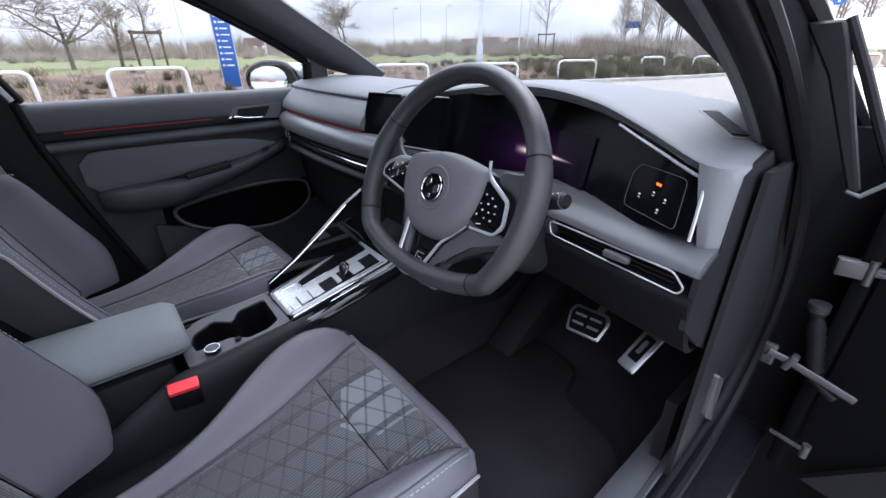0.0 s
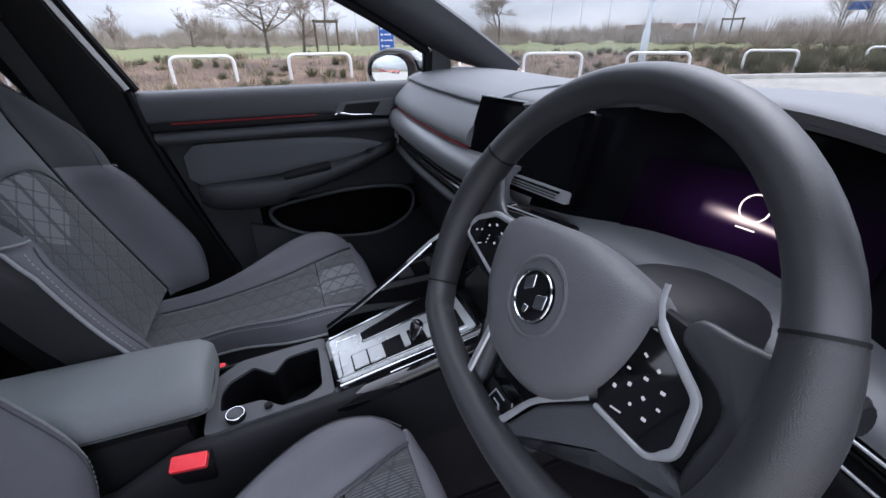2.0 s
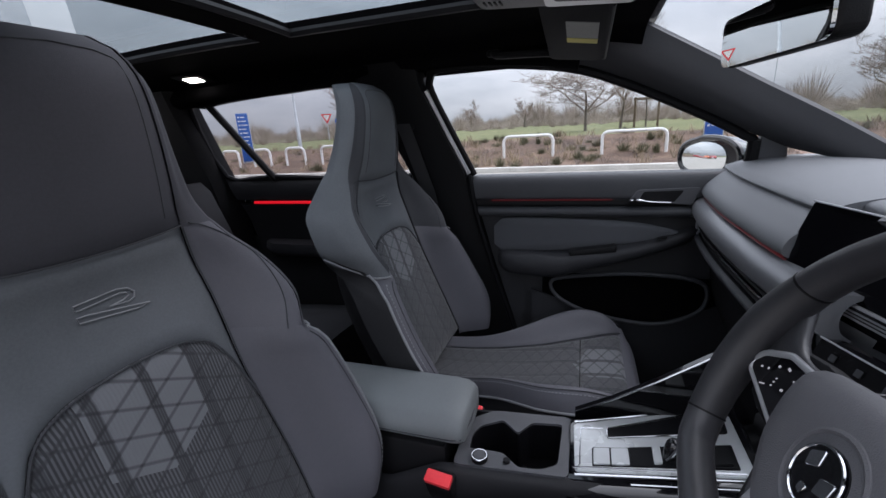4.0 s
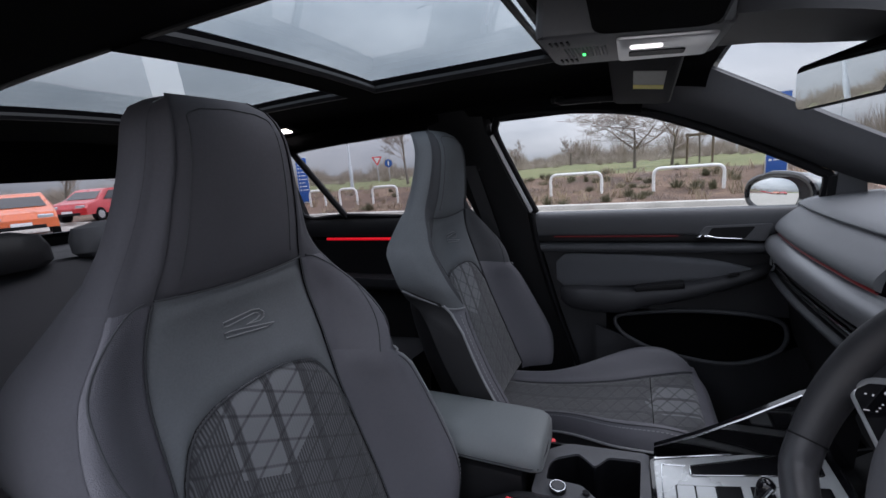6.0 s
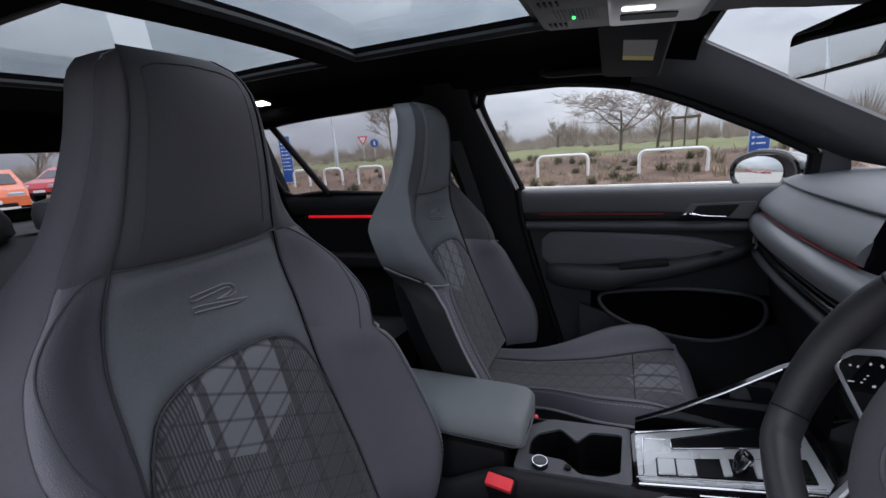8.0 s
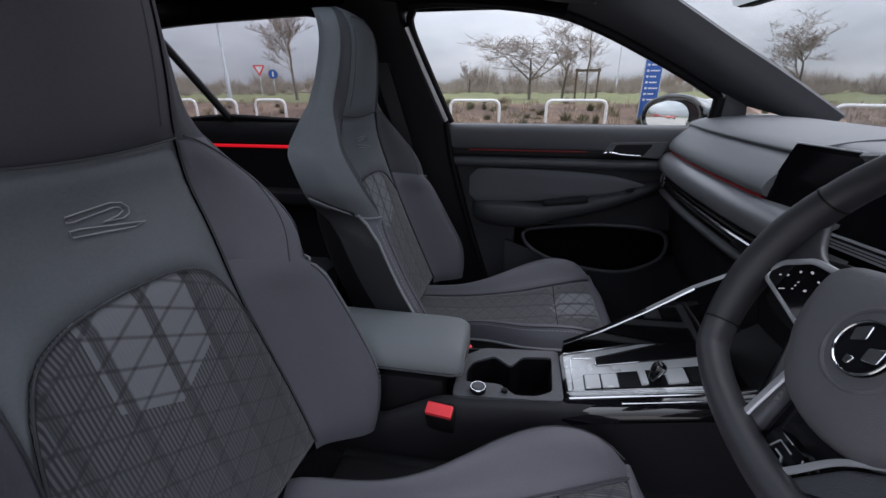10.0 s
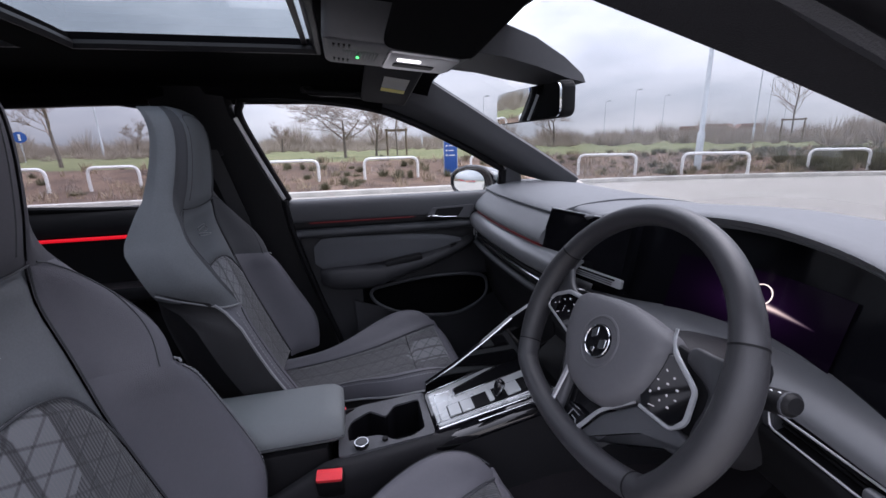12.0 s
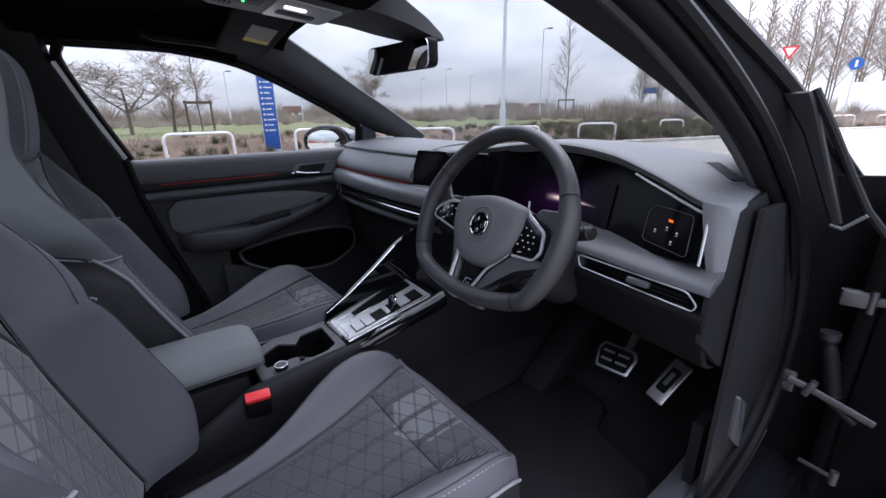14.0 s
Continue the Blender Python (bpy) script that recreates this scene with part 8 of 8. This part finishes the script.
x, y = from_eye(89.4, 23)
bare_tree("bare_tree", x, y, 5.0, 1.25, 11, "old spreading bare fruit tree with crooked limbs", 5, -0.1, 0.085, 3, 0.36, twig_r=0.0055, stretch=1.85)
x, y = from_eye(85.4, 25)
bare_tree("bare_tree", x, y, 4.6, 0.9, 5, "small spreading bare tree with forked trunk", 5, 0.1, 0.085, 3, 0.6, twig_r=0.0055, stretch=1.35)
x, y = from_eye(82.6, 25)
tall_tree(x, y, 5.9, 3, "young bare tree tied to a wooden stake frame", 36)


def stake_frame(x, y, turn, w=1.1, h=1.35):
    s = thing("stake_frame", "weathered wooden stake frame supporting a young tree", "tree support", (x, y, ground_z(x, y)), "stake frames")
    m = Matrix.Translation((x, y, ground_z(x, y))) @ Matrix.Rotation(radians(turn), 4, "Z")
    for k in (-1, 1):
        part("stake", tube([m @ Vector((k * w / 2, 0, -0.2)), m @ Vector((k * w / 2, 0, h + 0.1))], 0.055, 8), M_WOOD, s, "round wooden stake")
    part("cross_rail", box(m @ Vector((0, 0, h)), (w + 0.2, 0.05, 0.13), 0.01, Euler((0, 0, radians(turn))).to_matrix()), M_WOOD, s, "wooden cross rail")


stake_frame(x, y, 80)
x, y = from_eye(61.9, 42)
bare_tree("bare_tree", x, y, 5.6, 0.9, 21, "rounded bare tree on the far verge", 5, 0, 0.14, 3, 0.6, twig_r=0.009, stretch=1.35)
x, y = from_eye(37.4, 44)
tall_tree(x, y, 9.6, 8, "tall slim bare birch with a stake frame", 60)
stake_frame(x, y, 30, 1.4, 1.7)
x, y = from_eye(118.6, 25)
bare_tree("bare_tree", x, y, 5.4, 0.8, 31, "bushy bare tree with dense twigs beside the verge", 5, 0, 0.10, 3, 0.8, twig_r=0.008)
for k, az in enumerate(np.linspace(29, 2, 44)):
    x, y = from_eye(az + (k % 3) * 0.4, 58 + 6 * (k % 3))
    tall_tree(x, y, 10.5 + 3.2 * ((k * 5) % 4) / 3 + (1.5 if az < 18 else -3.0 if az > 24 else 0), 50 + k, "tall bare woodland tree", 84, "woodland edge")
for k, az in enumerate((97, 104, 112, 140, 146, 151, 156, 162)):
    x, y = from_eye(az, 48 + 5 * (k % 3))
    bare_tree("bare_tree", x, y, (3.6 if az < 120 else 6.0) + 0.5 * (k % 3), 0.8, 70 + k, "bare tree beyond the car park", 4, 0, 0.14, 3, 0.7, twig_r=0.016)


# scrub and hedges: one mass of twiggy clumps each
def clumps(name, places, material, label, category, blades=26, seed=1, droop=0.3, wide=1.0, thin=0.02, fan=False):
    rnd = random.Random(seed)
    V, Fc = [], []
    for x, y, z, h, w in places:
        for _ in range(blades):
            a, rr = rnd.uniform(0, 2 * math.pi), w * math.sqrt(rnd.random())
            ca, sa = math.cos(a), math.sin(a)
            if fan:
                bx, by = x + 0.25 * rr * ca, y + 0.25 * rr * sa
                hh = h * math.sqrt(max(0.05, 1 - (rr / w) ** 2)) * rnd.uniform(0.55, 1.0)
                tx, ty = 0.75 * rr * ca + rnd.uniform(-1, 1) * 0.12 * w, 0.75 * rr * sa + rnd.uniform(-1, 1) * 0.12 * w
            else:
                bx, by = x + rr * ca, y + rr * sa
                hh = h * rnd.uniform(0.45, 1.0) * (1 - 0.45 * (rr / w) ** 2)
                tx, ty = rnd.uniform(-1, 1) * droop * hh, rnd.uniform(-1, 1) * droop * hh
            q = rnd.uniform(0, math.pi)
            ox, oy = math.cos(q) * thin * h, math.sin(q) * thin * h
            i = len(V)
            V += [(bx - ox, by - oy, z - 0.03), (bx + ox, by + oy, z - 0.03), (bx + tx * 0.6 + ox * 0.8, by + ty * 0.6 + oy * 0.8, z + hh * 0.6), (bx + tx * 0.6 - ox * 0.8, by + ty * 0.6 - oy * 0.8, z + hh * 0.6), (bx + tx, by + ty, z + hh)]
            Fc += [(i, i + 1, i + 2, i + 3), (i + 3, i + 2, i + 4)]
    me = bpy.data.meshes.new(name)
    me.from_pydata(V, [], Fc)
    me.materials.append(material)
    return tagged(new(name, me), label, category, "", "stuff")


rnd = random.Random(4)
stems, green, twigs = [], [], []
for _ in range(2400):
    i = rnd.randrange(int(len(KERB) * 0.12), int(len(KERB) * 0.86))
    k, n = KERB[i].lerp(KERB[i + 1], rnd.random()), KN[i]
    d = rnd.uniform(0.5, 7.0)
    p = k + n * d
    z = bank(d)
    q = noise.noise((p.x * 0.35, p.y * 0.35, 2.0))
    if rnd.random() < 0.12 + 0.25 * max(0, q) + (0.28 if 13 < p.y < 30 else 0):
        green.append((p.x, p.y, z, rnd.uniform(0.12, 0.35) * (2.0 if 14 < p.y < 32 and d < 4 else 1), rnd.uniform(0.12, 0.35) * (1.6 if 14 < p.y < 32 else 1)))
    elif rnd.random() < 0.5:
        stems.append((p.x, p.y, z, rnd.uniform(0.10, 0.45), rnd.uniform(0.08, 0.25)))
    else:
        twigs.append((p.x, p.y, z, rnd.uniform(0.08, 0.3), rnd.uniform(0.1, 0.3)))
clumps("bed_stems", stems, M_STEM, "dry straw-coloured stems in the planting bed", "plants", 16, 2, 0.6, 1, 0.03)
clumps("bed_shrubs", green, M_LEAF, "low evergreen shrubs in the planting bed", "shrubs", 150, 3, 1.1, 1, 0.022, True)
clumps("bed_twigs", twigs, M_TWIG, "bare brown shrub twigs in the planting bed", "plants", 16, 5, 0.8, 1, 0.03)
far = []
for _ in range(700):
    az = rnd.uniform(0, 170)
    dist = rnd.uniform(38, 62) if az > 35 else rnd.uniform(30, 50)
    x, y = from_eye(az, dist)
    hh = rnd.uniform(0.5, 1.4) * (1.5 if az < 58 else 0.9)
    far.append((x, y, ground_z(x, y), hh, rnd.uniform(0.5, 1.6)))
clumps("far_scrub", far, M_SCRUB, "brown leafless scrub along the far verge", "scrub", 170, 6, 1.1, 1, 0.006, True)
far = []
for _ in range(900):
    az = rnd.uniform(0, 175)
    dist = rnd.uniform(75, 130)
    x, y = from_eye(az, dist)
    lift = 0.5 + 0.9 * noise.noise((az * 0.30, 0.0, 5.0)) + 0.6 * noise.noise((az * 1.1, 3.0, 1.0))
    hh = 1.2 + max(0.0, lift) * rnd.uniform(2.0, 5.2)
    far.append((x, y, 0.5, hh, rnd.uniform(0.5, 0.9) * hh))
clumps("far_woods", far, M_SCRUB, "grey-brown leafless woodland on the horizon", "woods", 150, 7, 0.9, 1, 0.0055, True)


# far houses
def house(az, dist, w, h, turn):
    x, y = from_eye(az, dist)
    hs = thing("far_house", "distant red-brick house with a tiled roof", "house", (x, y, 0.5), "distant houses")
    m = Matrix.Translation((x, y, 0.5)) @ Matrix.Rotation(radians(turn), 4, "Z")
    part("walls", prism([(-w / 2, -3.5), (w / 2, -3.5), (w / 2, 3.5), (-w / 2, 3.5)], "z", -0.3, h, 0.02, 1, m=m), M_BRICK, hs, "red brick walls")
    part("roof", prism([(-w / 2 - 0.3, h), (w / 2 + 0.3, h), (w / 2 - 1.2, h + 2.2), (-w / 2 + 1.2, h + 2.2)], "y", -3.8, 3.8, 0.02, 1, m=m), M_ROOF, hs, "red tiled roof")
    for k in (-0.3, 0, 0.3):
        part("window", prism([(w * k - 0.5, 1.0), (w * k + 0.5, 1.0), (w * k + 0.5, 2.2), (w * k - 0.5, 2.2)], "y", -3.56, -3.44, 0.01, 1, m=m), M_SIGNW, hs, "white-framed window")


for az, dist, w, h, tn in ((43.8, 190, 9, 2.4, 30), (41.2, 200, 8, 2.4, 55), (46.4, 210, 8, 2.4, 20), (72, 190, 9, 2.6, 70)):
    house(az, dist, w, h, tn)


# parked cars
def far_car(name, az, dist, heading, paint, label, length=4.2, width=1.8, height=1.52, van=False):
    x, y = from_eye(az, dist)
    z = ground_z(x, y)
    c = thing(name, label, "van" if van else "car", (x, y, z), "parked vehicles")
    m = Matrix.Translation((x, y, z)) @ Matrix.Rotation(radians(heading), 4, "Z")
    L, W, H = length / 2, width / 2, height
    if van:
        body_p = [(-L, 0.35), (-L, H * 0.95), (-L + 0.1, H), (L * 0.45, H), (L * 0.62, H * 0.93), (L * 0.84, 1.15), (L * 0.97, 1.02), (L, 0.8), (L, 0.35)]
        glass_p = [(L * 0.36, 1.22), (L * 0.36, H * 0.86), (L * 0.60, H * 0.86), (L * 0.78, 1.22)]
    else:
        body_p = [(-L, 0.35), (-L - 0.02, 0.8), (-L + 0.12, 0.98), (-L + 0.5, H - 0.06), (-L + 0.9, H), (L * 0.12, H), (L * 0.28, H - 0.05), (L * 0.58, 1.02), (L * 0.92, 0.86), (L, 0.65), (L, 0.35)]
        glass_p = [(-L + 0.42, 1.0), (-L + 0.72, H - 0.12), (L * 0.2, H - 0.12), (L * 0.48, 1.0)]
    rings = []
    for k, (f, s) in enumerate(((-1, 0.90), (-0.93, 1.0), (0.93, 1.0), (1, 0.90))):
        rings.append([m @ Vector((a * (1 if abs(f) < 1 else 0.985), W * f * (1 if b < 1.0 else 1 - 0.22 * (b - 1.0) / (H - 0.95)), 0.35 + (b - 0.35) * (1 if abs(f) < 1 else s))) for a, b in body_p])
    part("body", loft(rings), paint, c, "painted bodywork", 35)
    for f in (-1, 1):
        b = bmesh.new()
        b.faces.new([b.verts.new(m @ Vector((a, f * (W * (1 - 0.22 * (z0 - 1.0) / (H - 0.95)) + 0.006), z0))) for a, z0 in glass_p])
        part("side_window", b, M_GLOSS, c, "dark side window")
    if van:
        q = [(L * 0.63, H * 0.90), (L * 0.82, 1.20)]
    else:
        q = [(L * 0.29, H - 0.09), (L * 0.565, 1.05)]
    b = bmesh.new()
    (a0, z0), (a1, z1) = q
    b.faces.new([b.verts.new(m @ Vector(p)) for p in ((a0 + 0.03, -W * 0.66, z0), (a0 + 0.03, W * 0.66, z0), (a1 + 0.03, W * 0.80, z1), (a1 + 0.03, -W * 0.80, z1))])
    part("windscreen", b, M_GLOSS, c, "dark windscreen")
    for f in (-1, 1):
        part("headlight", box(m @ Vector((L * 0.97, f * W * 0.68, 0.72)), (0.12, 0.40, 0.14), 0.04, m.to_3x3()), M_CHROME, c, "clear headlight")
    part("number_plate", box(m @ Vector((L + 0.005, 0, 0.5)), (0.02, 0.5, 0.11), 0.004, m.to_3x3()), M_SIGNW, c, "plain white plate")
    part("lower_grille", box(m @ Vector((L + 0.0, 0, 0.40)), (0.03, W * 1.3, 0.12), 0.01, m.to_3x3()), M_BLACKP, c, "black grille")
    for fx in (-0.62, 0.62):
        for f in (-1, 1):
            wl_ = part("wheel", disc_bm(m @ Vector((L * fx, f * (W - 0.09), 0.32)), 0.32, 0.22, m.to_3x3().to_4x4() @ Matrix.Rotation(radians(90), 4, "X"), 24, 0.02), M_RUBBER, c, "black tyre")
            part("rim", disc_bm(m @ Vector((L * fx, f * (W + 0.015), 0.32)), 0.20, 0.03, m.to_3x3().to_4x4() @ Matrix.Rotation(radians(90), 4, "X"), 16, 0.01), M_SATIN, wl_, "silver rim")
    return c


M_CARO = mat("orange_car_paint", (0.62, 0.13, 0.035), 0.3, coat=0.6, var=0.05, bump=0.0)
M_CARR = mat("red_car_paint", (0.45, 0.02, 0.025), 0.3, coat=0.6, var=0.05, bump=0.0)
M_CARW = mat("white_van_paint", (0.75, 0.76, 0.78), 0.35, coat=0.5, var=0.04, bump=0.0)
far_car("parked_car", 159.5, 21, 69, M_CARO, "parked orange hatchback with dark glass")
far_car("parked_car", 153.2, 27, 25, M_CARR, "parked red hatchback with dark glass")
far_car("parked_car", 165.5, 21.5, 72, M_CARR, "parked dark red hatchback beside the orange one")
far_car("parked_van", 7.4, 44, 8, M_CARW, "parked white panel van on the far verge", 5.4, 1.95, 2.3, True)
